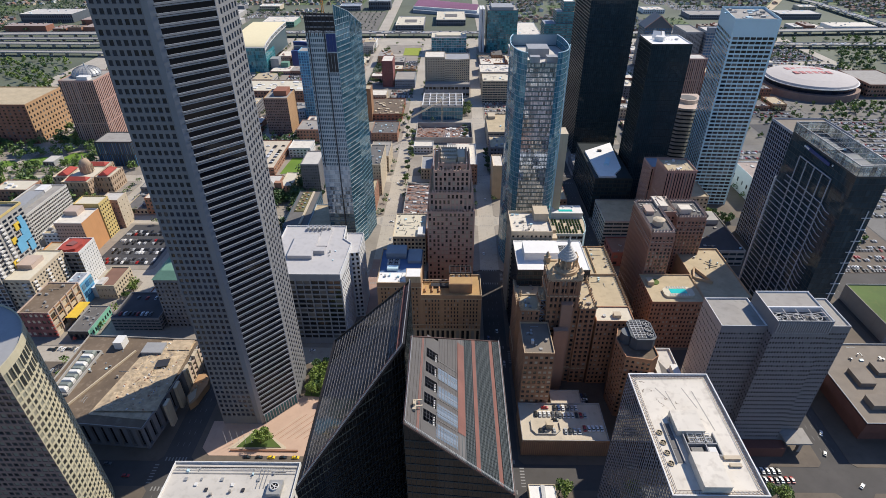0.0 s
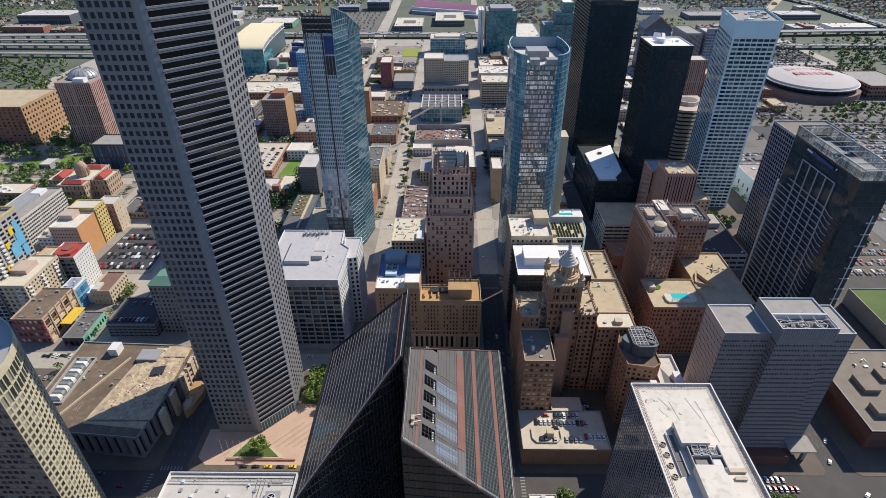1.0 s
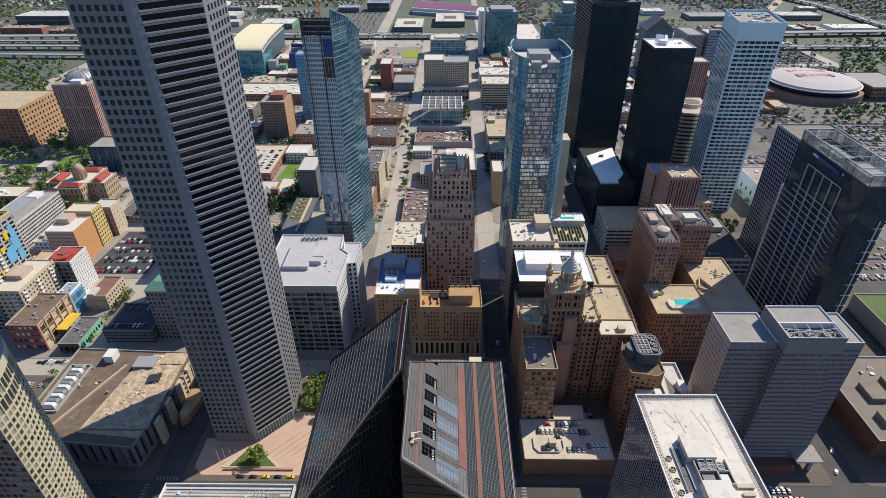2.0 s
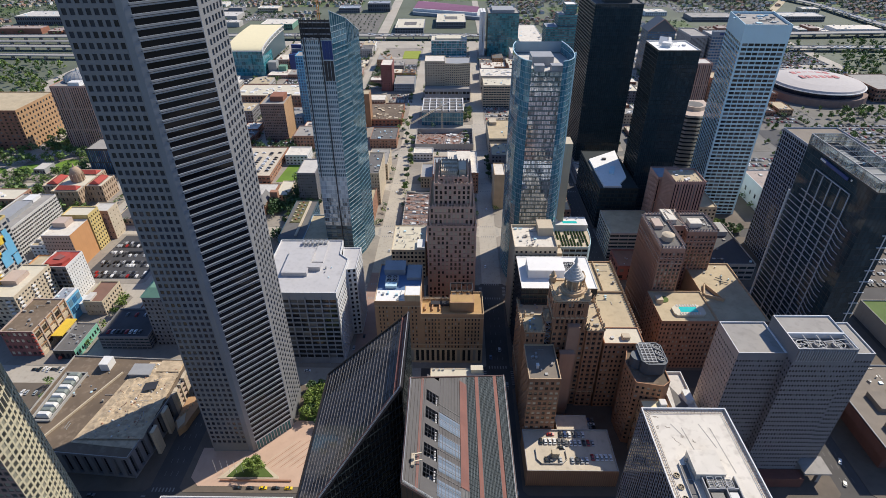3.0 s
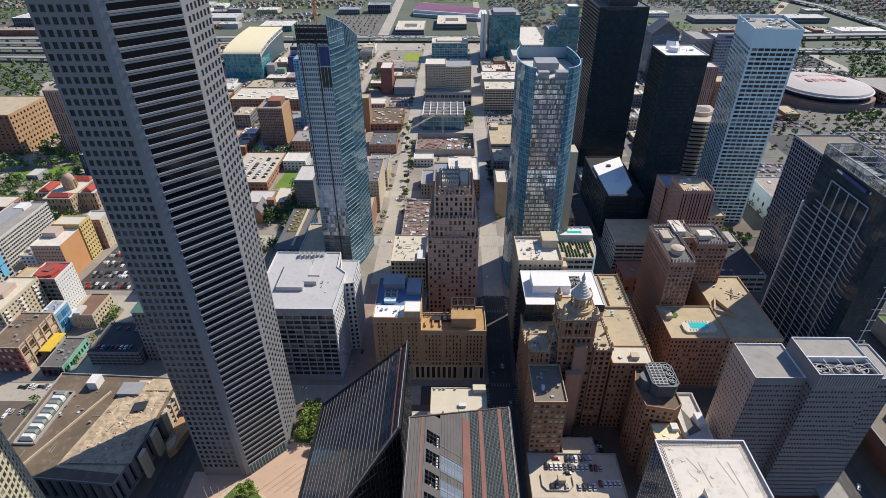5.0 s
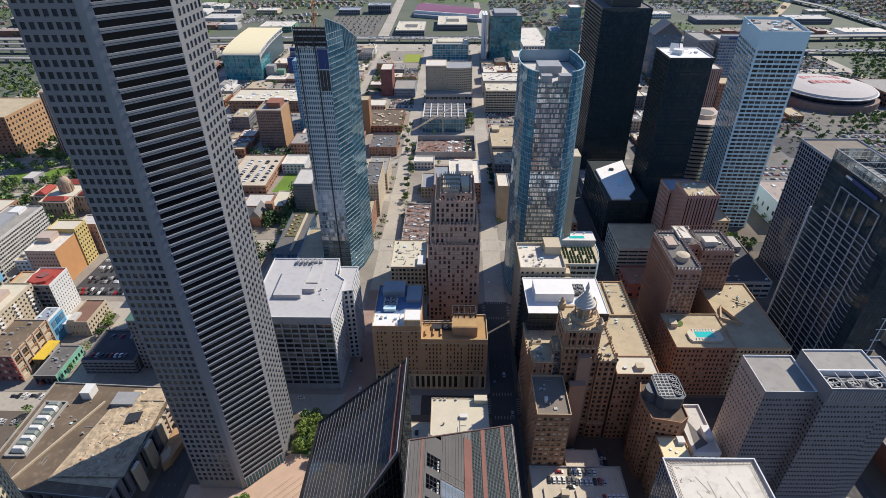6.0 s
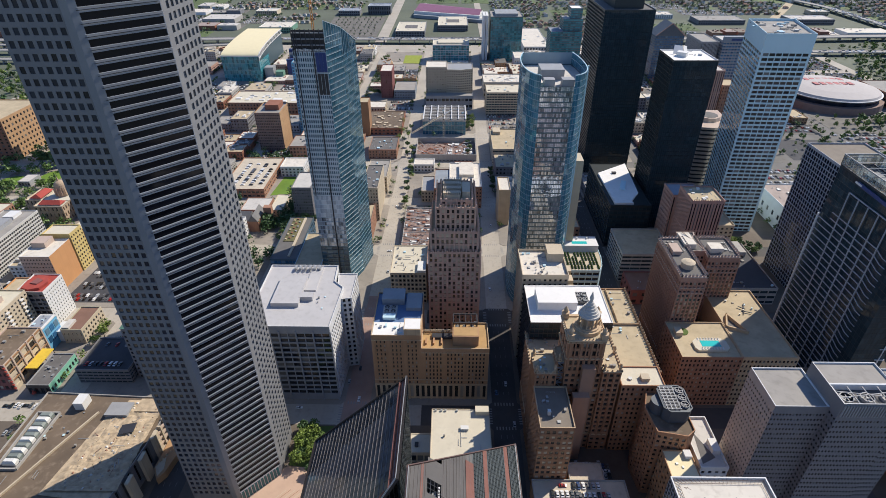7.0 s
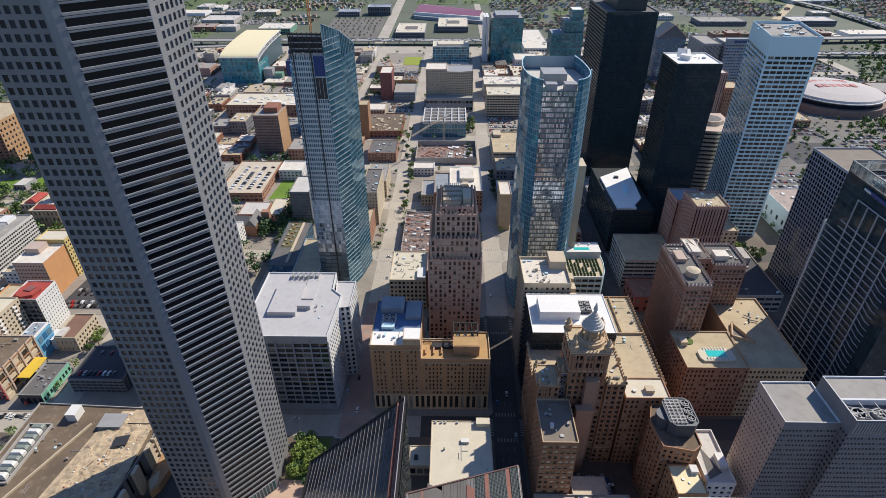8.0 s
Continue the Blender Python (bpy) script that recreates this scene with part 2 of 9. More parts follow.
STEEL = surface("grey_plant_steel", (0.45, 0.45, 0.44), rough=0.5, metal=0.4, var=0.2, stain=0.4)
DARK_STEEL = surface("dark_steel", (0.05, 0.05, 0.055), rough=0.45, var=0.3)
BRONZE = surface("dark_bronze_frame", (0.045, 0.038, 0.034), rough=0.4, metal=0.5, var=0.2, stain=0.1)
BLACK_FRAME = surface("black_frame", (0.032, 0.042, 0.046), rough=0.35, var=0.2, stain=0.0)
# Polished granite; the blue of the reflected sky is in its base colour.
POLISHED = surface("sky_tinted_polished_granite", (0.17, 0.19, 0.225), rough=0.3, var=0.12, stain=0.1, spec=0.7)
DARK_COPPER = surface("dark_copper_coping", (0.13, 0.075, 0.06), rough=0.5, var=0.25, stain=0.3)
RUST = surface("rusty_rail", (0.22, 0.16, 0.13), var=0.3, stain=0.3)
COPPER = surface("red_brown_metal", (0.22, 0.09, 0.062), rough=0.5, var=0.25, stain=0.3)
TEAL_FRAME = surface("pale_aluminium_mullion", (0.48, 0.57, 0.62), rough=0.4, metal=0.3, var=0.1, stain=0.0)
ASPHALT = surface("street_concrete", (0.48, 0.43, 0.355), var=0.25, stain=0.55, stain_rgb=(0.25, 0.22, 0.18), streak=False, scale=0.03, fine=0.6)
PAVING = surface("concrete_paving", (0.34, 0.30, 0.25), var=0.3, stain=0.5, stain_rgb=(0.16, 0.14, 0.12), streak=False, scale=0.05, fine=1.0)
BLUE_TARP = surface("blue_grey_deck", (0.30, 0.33, 0.36), var=0.2, streak=False)
MAROON = surface("maroon_paint", (0.27, 0.105, 0.095), var=0.2)
ORANGE = surface("ochre_render", (0.6, 0.27, 0.08), var=0.12, stain=0.15)
CREAM = surface("cream_render", (0.56, 0.47, 0.34), var=0.12, stain=0.25)
WHITE_PAINT = surface("white_paint", (0.7, 0.69, 0.66), var=0.08, stain=0.15)
WORN_PAINT = surface("worn_lane_paint", (0.34, 0.33, 0.31), var=0.4, stain=0.6, streak=False)
RED_ROOF = surface("red_tile_roof", (0.42, 0.075, 0.055), var=0.3, stain=0.2, streak=False)
BLUE_PAINT = surface("sky_blue_paint", (0.16, 0.42, 0.62), var=0.15, stain=0.2)
GREEN_PAINT = surface("weathered_green_copper", (0.16, 0.30, 0.22), var=0.2)
YELLOW = surface("yellow_paint", (0.72, 0.50, 0.05), var=0.15)
GRASS = surface("grass", (0.11, 0.17, 0.035), var=0.4, stain=0.4, stain_rgb=(0.16, 0.17, 0.05), streak=False, scale=0.03, fine=0.8)
PLAZA = surface("pink_paving", (0.56, 0.39, 0.285), var=0.15, stain=0.25, streak=False)

G_DARK = Glass("dark_window_glass", (0.016, 0.019, 0.024), (0.15, 0.15, 0.145), share=0.14)
G_WARM = Glass("old_sash_glass", (0.035, 0.034, 0.033), (0.36, 0.33, 0.27), share=0.14, rough=0.12)
G_BLACK = Glass("black_tinted_glass", (0.027, 0.046, 0.057), (0.042, 0.066, 0.078), share=0.1, rough=0.04, wave=0.01, spec=0.16, spread=(0.8, 1.2))
G_TEAL = Glass("blue_green_curtain_glass", (0.055, 0.17, 0.25), (0.11, 0.25, 0.34), share=0.12, rough=0.04, spec=1.0, wave=0.008, metal=0.45, spread=(0.8, 1.2))
G_CYAN = Glass("pale_cyan_curtain_glass", (0.075, 0.23, 0.31), (0.13, 0.32, 0.40), share=0.15, rough=0.05, spec=1.0, wave=0.006, metal=0.3, spread=(0.8, 1.2))
G_BLUE = Glass("blue_curtain_glass", (0.05, 0.16, 0.32), (0.18, 0.31, 0.42), share=0.2, rough=0.04, spec=1.0, wave=0.03, metal=0.3)
G_BRONZE = Glass("bronze_glass", (0.020, 0.017, 0.016), (0.035, 0.03, 0.028), share=0.15, rough=0.05, wave=0.03)

G_MIRROR = Glass("mirror_glass", (0.20, 0.28, 0.37), (0.42, 0.48, 0.54), share=0.2, rough=0.03, spec=1.0, metal=0.75, wave=0.06, spread=(0.6, 1.25))
G_ROOF = Glass("dark_roof_glass", (0.066, 0.064, 0.066), (0.10, 0.095, 0.095), share=0.2, rough=0.07, wave=0.01, spec=1.0)
PALE_GLASS = Glass("pale_skylight_glass", (0.12, 0.14, 0.165), (0.17, 0.19, 0.22), share=0.3, rough=0.12, wave=0.0, spread=(0.85, 1.15))
G_SUNLIT = Glass("warm_office_glass", (0.05, 0.052, 0.048), (0.26, 0.25, 0.19), share=0.3, rough=0.08)
RIB = surface("grey_brown_rib", (0.23, 0.205, 0.185), rough=0.5, metal=0.3, var=0.2, stain=0.1)
GREY_PANEL = surface("grey_metal_panel", (0.34, 0.34, 0.34), rough=0.6, var=0.15, stain=0.25)
ASPHALT_LOT = surface("car_park_asphalt", (0.075, 0.075, 0.08), var=0.3, stain=0.5, streak=False, scale=0.05, fine=0.8)
BROWN_BRICK_ROOF = surface("red_brown_roof", (0.25, 0.14, 0.10), var=0.3, stain=0.3, streak=False)
POOL = surface("pool_water", (0.05, 0.52, 0.50), rough=0.1, var=0.15, stain=0.0, streak=False)
LATTICE_PAINT = surface("mauve_grey_lattice", (0.43, 0.36, 0.35), var=0.1, stain=0.15)
DECK = surface("parking_deck_concrete", (0.60, 0.52, 0.40), var=0.2, stain=0.5, streak=False, scale=0.1)
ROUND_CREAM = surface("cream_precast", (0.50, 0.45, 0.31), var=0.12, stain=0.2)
PALE_ROOF = surface("pale_grey_roof", (0.60, 0.565, 0.51), var=0.18, stain=0.5, streak=False, scale=0.07)
BROWN_ROOF = surface("brown_grey_roof", (0.195, 0.145, 0.10), var=0.4, stain=0.6, stain_rgb=(0.30, 0.235, 0.17), streak=False, scale=0.06)
RUBBLE_ROOF = surface("sandy_rubble", (0.64, 0.50, 0.33), var=0.4, stain=0.8, stain_rgb=(0.27, 0.20, 0.14), streak=False, scale=0.25, fine=2.0, bump=0.6)
TAN_ROOF_GREY = surface("grey_tan_roof", (0.25, 0.21, 0.165), var=0.25, stain=0.4, streak=False)

FIELD = surface("bright_turf", (0.30, 0.34, 0.04), var=0.2, stain=0.3, stain_rgb=(0.12, 0.2, 0.04), streak=False)
PURPLE_ROOF = surface("faded_purple_roof", (0.27, 0.12, 0.20), var=0.2, stain=0.3, streak=False)
ROOF_RED = surface("faded_red_paint", (0.50, 0.20, 0.19), var=0.15, streak=False)
YELLOW_STONE = surface("yellow_render", (0.60, 0.46, 0.18), var=0.12)
FAR_ROAD = surface("pale_concrete_road", (0.36, 0.34, 0.31), var=0.2, stain=0.3, streak=False, scale=0.03)

TEAL_MID = surface("weathered_blue_frame", (0.31, 0.40, 0.45), rough=0.45, metal=0.2, var=0.15, stain=0.1)
TEAL_DARK = surface("dark_teal_mullion", (0.10, 0.15, 0.17), rough=0.4, metal=0.3, var=0.1, stain=0.0)
PEN_PANEL = surface("grey_brown_roof_panel", (0.10, 0.09, 0.082), rough=0.6, var=0.2, stain=0.25)
PLAIN_BRICK = surface("plain_pinkish_brick", (0.4, 0.25, 0.17), var=0.12, stain=0.2)
SUBURB = surface("dry_suburban_ground", (0.15, 0.165, 0.115), var=0.4, stain=0.8, stain_rgb=(0.085, 0.125, 0.06), streak=False, scale=0.008, fine=0.04, bump=0.0)

G_HALL_FRAME = surface("pale_teal_frame", (0.16, 0.33, 0.37), rough=0.4, var=0.1, stain=0.0)
G_SLIT = Glass("deep_blue_glass", (0.03, 0.075, 0.115), (0.10, 0.17, 0.21), share=0.2, rough=0.06, wave=0.01)
G_HALL = Glass("teal_hall_glass", (0.045, 0.20, 0.23), (0.08, 0.28, 0.31), share=0.2, rough=0.08, wave=0.0)
G_RIBBON = Glass("ribbon_window_glass", (0.009, 0.009, 0.012), (0.014, 0.014, 0.018), share=0.15, rough=0.05, spec=0.25, wave=0.01)
RIBBON_BAND = surface("polished_granite_band", (0.31, 0.31, 0.325), rough=0.5, var=0.1, stain=0.1)
OCHRE_ROOF = surface("ochre_gravel_roof", (0.50, 0.32, 0.14), var=0.25, stain=0.4, streak=False, scale=0.1)
BLUE_DECK = surface("blue_painted_deck", (0.13, 0.21, 0.36), var=0.2, stain=0.3, streak=False)
BLUE_ROOF = surface("blue_grey_roof", (0.32, 0.35, 0.40), var=0.2, stain=0.3, streak=False)
SLAB_TAN = surface("brown_render", (0.34, 0.19, 0.10), var=0.15, stain=0.2)
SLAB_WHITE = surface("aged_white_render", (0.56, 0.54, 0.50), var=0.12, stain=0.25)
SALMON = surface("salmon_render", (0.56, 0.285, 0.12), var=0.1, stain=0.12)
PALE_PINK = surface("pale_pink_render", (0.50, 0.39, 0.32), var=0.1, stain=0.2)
MINT = surface("mint_paint", (0.22, 0.50, 0.36), var=0.12, stain=0.15)
HEDGE = surface("dense_hedge", (0.06, 0.11, 0.025), var=0.6, stain=0.5, stain_rgb=(0.12, 0.16, 0.04), streak=False, scale=0.5, fine=3.0, bump=0.6)
LOUVRE = surface("dark_teal_louvre", (0.028, 0.036, 0.036), rough=0.5, var=0.3, stain=0.3)
MEADOW = surface("mown_meadow", (0.12, 0.17, 0.06), var=0.4, stain=0.6, stain_rgb=(0.28, 0.26, 0.13), streak=False, scale=0.01, fine=0.08, bump=0.0)
LAWN = surface("bright_lawn", (0.16, 0.27, 0.03), var=0.35, stain=0.4, stain_rgb=(0.08, 0.15, 0.03), streak=False, scale=0.05, fine=0.8)
BARREL = surface("cream_membrane", (0.80, 0.70, 0.44), var=0.06, stain=0.15, streak=False)

SLATE = surface("slate_blue_metal", (0.11, 0.125, 0.14), rough=0.55, var=0.2, stain=0.3)
# Asphalt with the street canyons' shade put into its colour.
NEAR_ASPHALT = surface("shade_darkened_asphalt", (0.092, 0.085, 0.079), var=0.3, stain=0.5, stain_rgb=(0.06, 0.055, 0.05), streak=False, scale=0.06, fine=0.9)
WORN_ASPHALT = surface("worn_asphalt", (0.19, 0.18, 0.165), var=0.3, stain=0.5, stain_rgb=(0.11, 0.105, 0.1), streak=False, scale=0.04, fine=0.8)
BRICK_STREET = surface("pink_brick_street", (0.40, 0.27, 0.215), var=0.3, stain=0.5, stain_rgb=(0.30, 0.24, 0.20), streak=False, scale=0.08, fine=1.2)
GREEN_GREY = surface("grey_green_metal", (0.22, 0.25, 0.23), rough=0.6, var=0.15, stain=0.3)
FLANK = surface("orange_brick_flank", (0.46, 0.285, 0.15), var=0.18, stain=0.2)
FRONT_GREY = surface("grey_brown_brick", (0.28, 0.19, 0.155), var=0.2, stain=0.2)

STEP_BRICK = surface("mauve_brown_brick", (0.66, 0.46, 0.355), var=0.2, stain=0.3)
# Pale base colour stands in for a bright reflection in the glass.
G_SHEEN = Glass("pale_reflection_glass", (0.46, 0.52, 0.57), (0.60, 0.65, 0.69), share=0.3, rough=0.08, spec=1.0, metal=0.25, wave=0.02, spread=(0.8, 1.15))
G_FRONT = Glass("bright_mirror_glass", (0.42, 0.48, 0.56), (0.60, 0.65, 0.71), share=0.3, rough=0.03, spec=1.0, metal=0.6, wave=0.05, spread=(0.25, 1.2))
LOUVRE_RIB = surface("dull_teal_rib", (0.17, 0.19, 0.185), rough=0.5, var=0.2, stain=0.1)
ARENA_ROOF = surface("pinkish_white_roof", (0.50, 0.46, 0.43), var=0.08, stain=0.2, streak=False)

# Paving darkened by colour for the blocks the towers shade.
NEAR_PAVE = surface("shade_darkened_paving", (0.16, 0.13, 0.10), var=0.3, stain=0.4, streak=False, scale=0.08, fine=1.0)
COURT_STONE = surface("brown_buff_stone", (0.46, 0.34, 0.23), var=0.15, stain=0.3)
FAR_GREY_ROOF = surface("weathered_shingle", (0.22, 0.215, 0.21), var=0.3, stain=0.4, streak=False)
GRID_GREY = surface("pale_grid_frame", (0.40, 0.41, 0.44), var=0.1, stain=0.1)
G_GRID = Glass("navy_window_glass", (0.014, 0.02, 0.034), (0.02, 0.03, 0.05), share=0.1, rough=0.05, spec=0.5, wave=0.01)
NAVY = surface("dark_blue_panel", (0.03, 0.06, 0.2), rough=0.4, var=0.2, stain=0.1)
G_CROWN = Glass("crown_glass", (0.55, 0.64, 0.66), (0.72, 0.78, 0.76), share=0.25, rough=0.06, spec=0.8, wave=0.03)
for mt in (G_CROWN.one, G_CROWN.many):
    mt.node_tree.nodes["Principled BSDF"].inputs["Transmission Weight"].default_value = 0.8


ROOF_GARDEN = surface("dry_planted_roof", (0.20, 0.18, 0.08), var=0.5, stain=0.6, stain_rgb=(0.07, 0.10, 0.03), streak=False, scale=0.4, fine=2.0)
SLATE_STONE = surface("blue_grey_stone", (0.22, 0.22, 0.235), var=0.2, stain=0.3)
PINK_ROOF = surface("pinkish_gravel_roof", (0.40, 0.32, 0.28), var=0.25, stain=0.5, streak=False, scale=0.1)
G_BLINDS = Glass("blind_drawn_glass", (0.05, 0.045, 0.04), (0.55, 0.48, 0.36), share=0.4, rough=0.12)
LOT_PAVE = surface("worn_car_park", (0.20, 0.185, 0.16), var=0.35, stain=0.6, stain_rgb=(0.09, 0.09, 0.07), streak=False, scale=0.04, fine=0.8)
SITE_SOIL = surface("reddish_site_rubble", (0.30, 0.20, 0.165), var=0.45, stain=0.7, stain_rgb=(0.48, 0.42, 0.36), streak=False, scale=0.15, fine=1.2)


# ---- ground, streets, blocks ----
def skew(x, y):
    """The street grid leans by under a degree."""
    return (x + 0.0125 * (y - 250), y)


g = MB()
for i in range(18):
    for j in range(16):
        x0, y0 = -4500 + 500 * i, -1500 + 480 * j
        g.face((x0, y0, -0.5), (x0 + 500, y0, -0.5), (x0 + 500, y0 + 480, -0.5), (x0, y0 + 480, -0.5))
part("ground", g, SUBURB, None, kind="structure")
g = MB()
g.face((-760, -80, 0), (760, -80, 0), (780, 1330, 0), (-740, 1330, 0))
part("road", g, ASPHALT, None, kind="structure")
# Darker road sheets where the towers' shade lies on the streets.
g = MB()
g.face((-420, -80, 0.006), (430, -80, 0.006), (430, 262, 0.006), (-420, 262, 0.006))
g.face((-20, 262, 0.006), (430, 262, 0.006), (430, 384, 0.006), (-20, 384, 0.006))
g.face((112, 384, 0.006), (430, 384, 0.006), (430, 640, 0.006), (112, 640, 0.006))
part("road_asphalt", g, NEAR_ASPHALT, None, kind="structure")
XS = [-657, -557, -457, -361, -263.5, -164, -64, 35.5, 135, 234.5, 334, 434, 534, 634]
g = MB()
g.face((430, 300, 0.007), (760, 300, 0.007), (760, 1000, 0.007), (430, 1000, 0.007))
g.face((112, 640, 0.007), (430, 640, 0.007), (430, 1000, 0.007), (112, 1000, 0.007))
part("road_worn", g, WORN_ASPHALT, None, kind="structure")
g = MB()
g.face((-73, 263, 0.01), (-52.5, 263, 0.01), (-51.5, 400, 0.01), (-72, 400, 0.01))
part("road_brick", g, BRICK_STREET, None, kind="structure")
YS = [-28, 72, 172, 272, 373, 473, 573, 673, 773, 873, 973, 1073, 1173, 1273]


def block(i, j, z=0.18, mat=None):
    x0, x1, y0, y1 = XS[i] + 8.5, XS[i + 1] - 8.5, YS[j] + 8.5, YS[j + 1] - 8.5
    p = [skew(*q) for q in ((x0, y0), (x1, y0), (x1, y1), (x0, y1))]
    c = []
    for k in range(4):
        a, b = Vector(p[k]), Vector(p[(k + 1) % 4])
        d = (b - a).normalized() * 3
        c += [tuple(a + d), tuple(b - d)]
    b = MB()
    b.prism([c[-1]] + c[:-1], -0.1, z)
    return part("pavement", b, mat or PAVING, None, kind="structure")


LOTS = {(10, 5), (10, 6), (11, 5), (11, 6), (10, 4), (11, 4), (9, 6), (9, 7), (3, 6), (4, 7)}
for i in range(len(XS) - 1):
    for j in range(len(YS) - 1):
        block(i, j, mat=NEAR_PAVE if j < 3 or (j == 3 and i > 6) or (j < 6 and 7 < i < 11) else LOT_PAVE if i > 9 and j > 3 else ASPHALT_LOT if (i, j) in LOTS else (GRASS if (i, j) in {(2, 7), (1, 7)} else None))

# street paint
paint = MB()
for y in YS[1:9]:
    for x in XS[5:9]:
        cx, cy = skew(x, y)
        for k in range(7):
            for s in (-1, 1):
                paint.box(cx - 6.6 + k * 2, cx - 5.8 + k * 2, cy + s * 10 - 1.3, cy + s * 10 + 1.3, 0.0, 0.012)
                paint.box(cx + s * 10 - 1.3, cx + s * 10 + 1.3, cy - 6.6 + k * 2, cy - 5.8 + k * 2, 0.0, 0.012)
for x in XS[4:11]:
    for lane in (-3.6, 0, 3.6):
        for k in range(150):
            cx, cy = skew(x + lane, 20 + 9 * k)
            if min(abs(cy - y) for y in YS) > 13:
                paint.box(cx - 0.08, cx + 0.08, cy, cy + 3, 0.0, 0.012)
part("lane_paint", paint, WORN_PAINT, None, kind="stuff")


# ---- recurring pieces ----
def blk(name, label, cat, x0, x1, y0, y1, z, wall, glass, roof, front=None, side=None, par=1.0, limit=40, z0=0, rim=None, group=""):
    """A rectangular building; its street front and the side that the path passes."""
    f = {}
    if front:
        f[0] = dict(cols=front[0], rows=front[1], ww=front[2], wh=front[3])
    if side:
        f[1 if x1 < 0 else 3] = dict(cols=side[0], rows=side[1], ww=side[2], wh=side[3])
    return tower(name, label, cat, rect(x0, x1, y0, y1), z0, z, wall, glass, roof, f, par, limit, rim, group)


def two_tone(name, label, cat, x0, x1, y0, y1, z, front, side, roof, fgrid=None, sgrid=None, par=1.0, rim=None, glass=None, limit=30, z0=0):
    """A block whose street front and lit flank differ in colour, the sunlight partly put into the flank's finish."""
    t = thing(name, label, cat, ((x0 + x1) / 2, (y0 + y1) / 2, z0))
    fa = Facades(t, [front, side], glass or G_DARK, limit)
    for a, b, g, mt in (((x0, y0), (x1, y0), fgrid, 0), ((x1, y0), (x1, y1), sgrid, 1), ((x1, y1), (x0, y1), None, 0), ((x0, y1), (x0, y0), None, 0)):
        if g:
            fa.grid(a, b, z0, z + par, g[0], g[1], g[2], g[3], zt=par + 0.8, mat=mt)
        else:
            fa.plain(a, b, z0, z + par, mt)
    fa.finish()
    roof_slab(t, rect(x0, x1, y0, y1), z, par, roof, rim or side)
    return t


def crest(parent, a, b, z, pitch, h, w, mat, name="cresting", single=False):
    """A row of upright ornaments along a parapet."""
    if not single:
        m = MB()
        a, b = Vector(a), Vector(b)
        n = max(2, int((b - a).length / pitch))
        for k in range(n + 1):
            p = a + (b - a) * (k / n)
            m.frustum(p.x, p.y, z, z + h * 0.6, w * 0.5, w * 0.5, 4, turn=math.pi / 4)
            m.frustum(p.x, p.y, z + h * 0.6, z + h, w * 0.5, 0.05, 4, turn=math.pi / 4)
        part(name, m, mat, parent, kind="stuff")
        return
    m = MB()
    m.frustum(0, 0, 0, h * 0.6, w * 0.5, w * 0.5, 4, turn=math.pi / 4)
    m.frustum(0, 0, h * 0.6, h, w * 0.5, 0.05, 4, turn=math.pi / 4)
    me = m.mesh(name, mat)
    a, b = Vector(a), Vector(b)
    n = max(2, int((b - a).length / pitch))
    for k in range(n + 1):
        p = a + (b - a) * (k / n)
        ob = part(name, me, None, parent)
        ob.matrix_basis = Matrix.Translation((p.x, p.y, z))


def ribs(parent, a, b, z0, z1, n, w, proud, mat, name="pier"):
    """Upright piers standing proud of a wall, each a part on one shared mesh."""
    a, b = Vector(a), Vector(b)
    d = (b - a).normalized()
    o = Vector((d.y, -d.x)) * proud / 2
    m = MB()
    m.box(-w / 2, w / 2, -proud / 2, proud / 2, z0, z1)
    me = m.mesh(name, mat)
    ang = math.atan2(d.y, d.x)
    for k in range(n + 1):
        p = a + (b - a) * (k / n) + o
        ob = part(name, me, None, parent)
        ob.matrix_basis = Matrix.Translation((p.x, p.y, 0)) @ Matrix.Rotation(ang, 4, "Z")


def rail(parent, pts, z_of, h=1.1, pitch=2.5, mat=None, name="rail"):
    m = MB()
    for a, b in zip(pts, pts[1:]):
        a, b = Vector(a), Vector(b)
        n = max(1, int((b - a).length / pitch))
        for k in range(n + 1):
            p = a + (b - a) * (k / n)
            m.beam((p.x, p.y, z_of(p.x, p.y)), (p.x, p.y, z_of(p.x, p.y) + h), 0.14)
        for f in (0.5, 1.0):
            m.beam((a.x, a.y, z_of(a.x, a.y) + h * f), (b.x, b.y, z_of(b.x, b.y) + h * f), 0.14)
    return part(name, m, mat, parent)


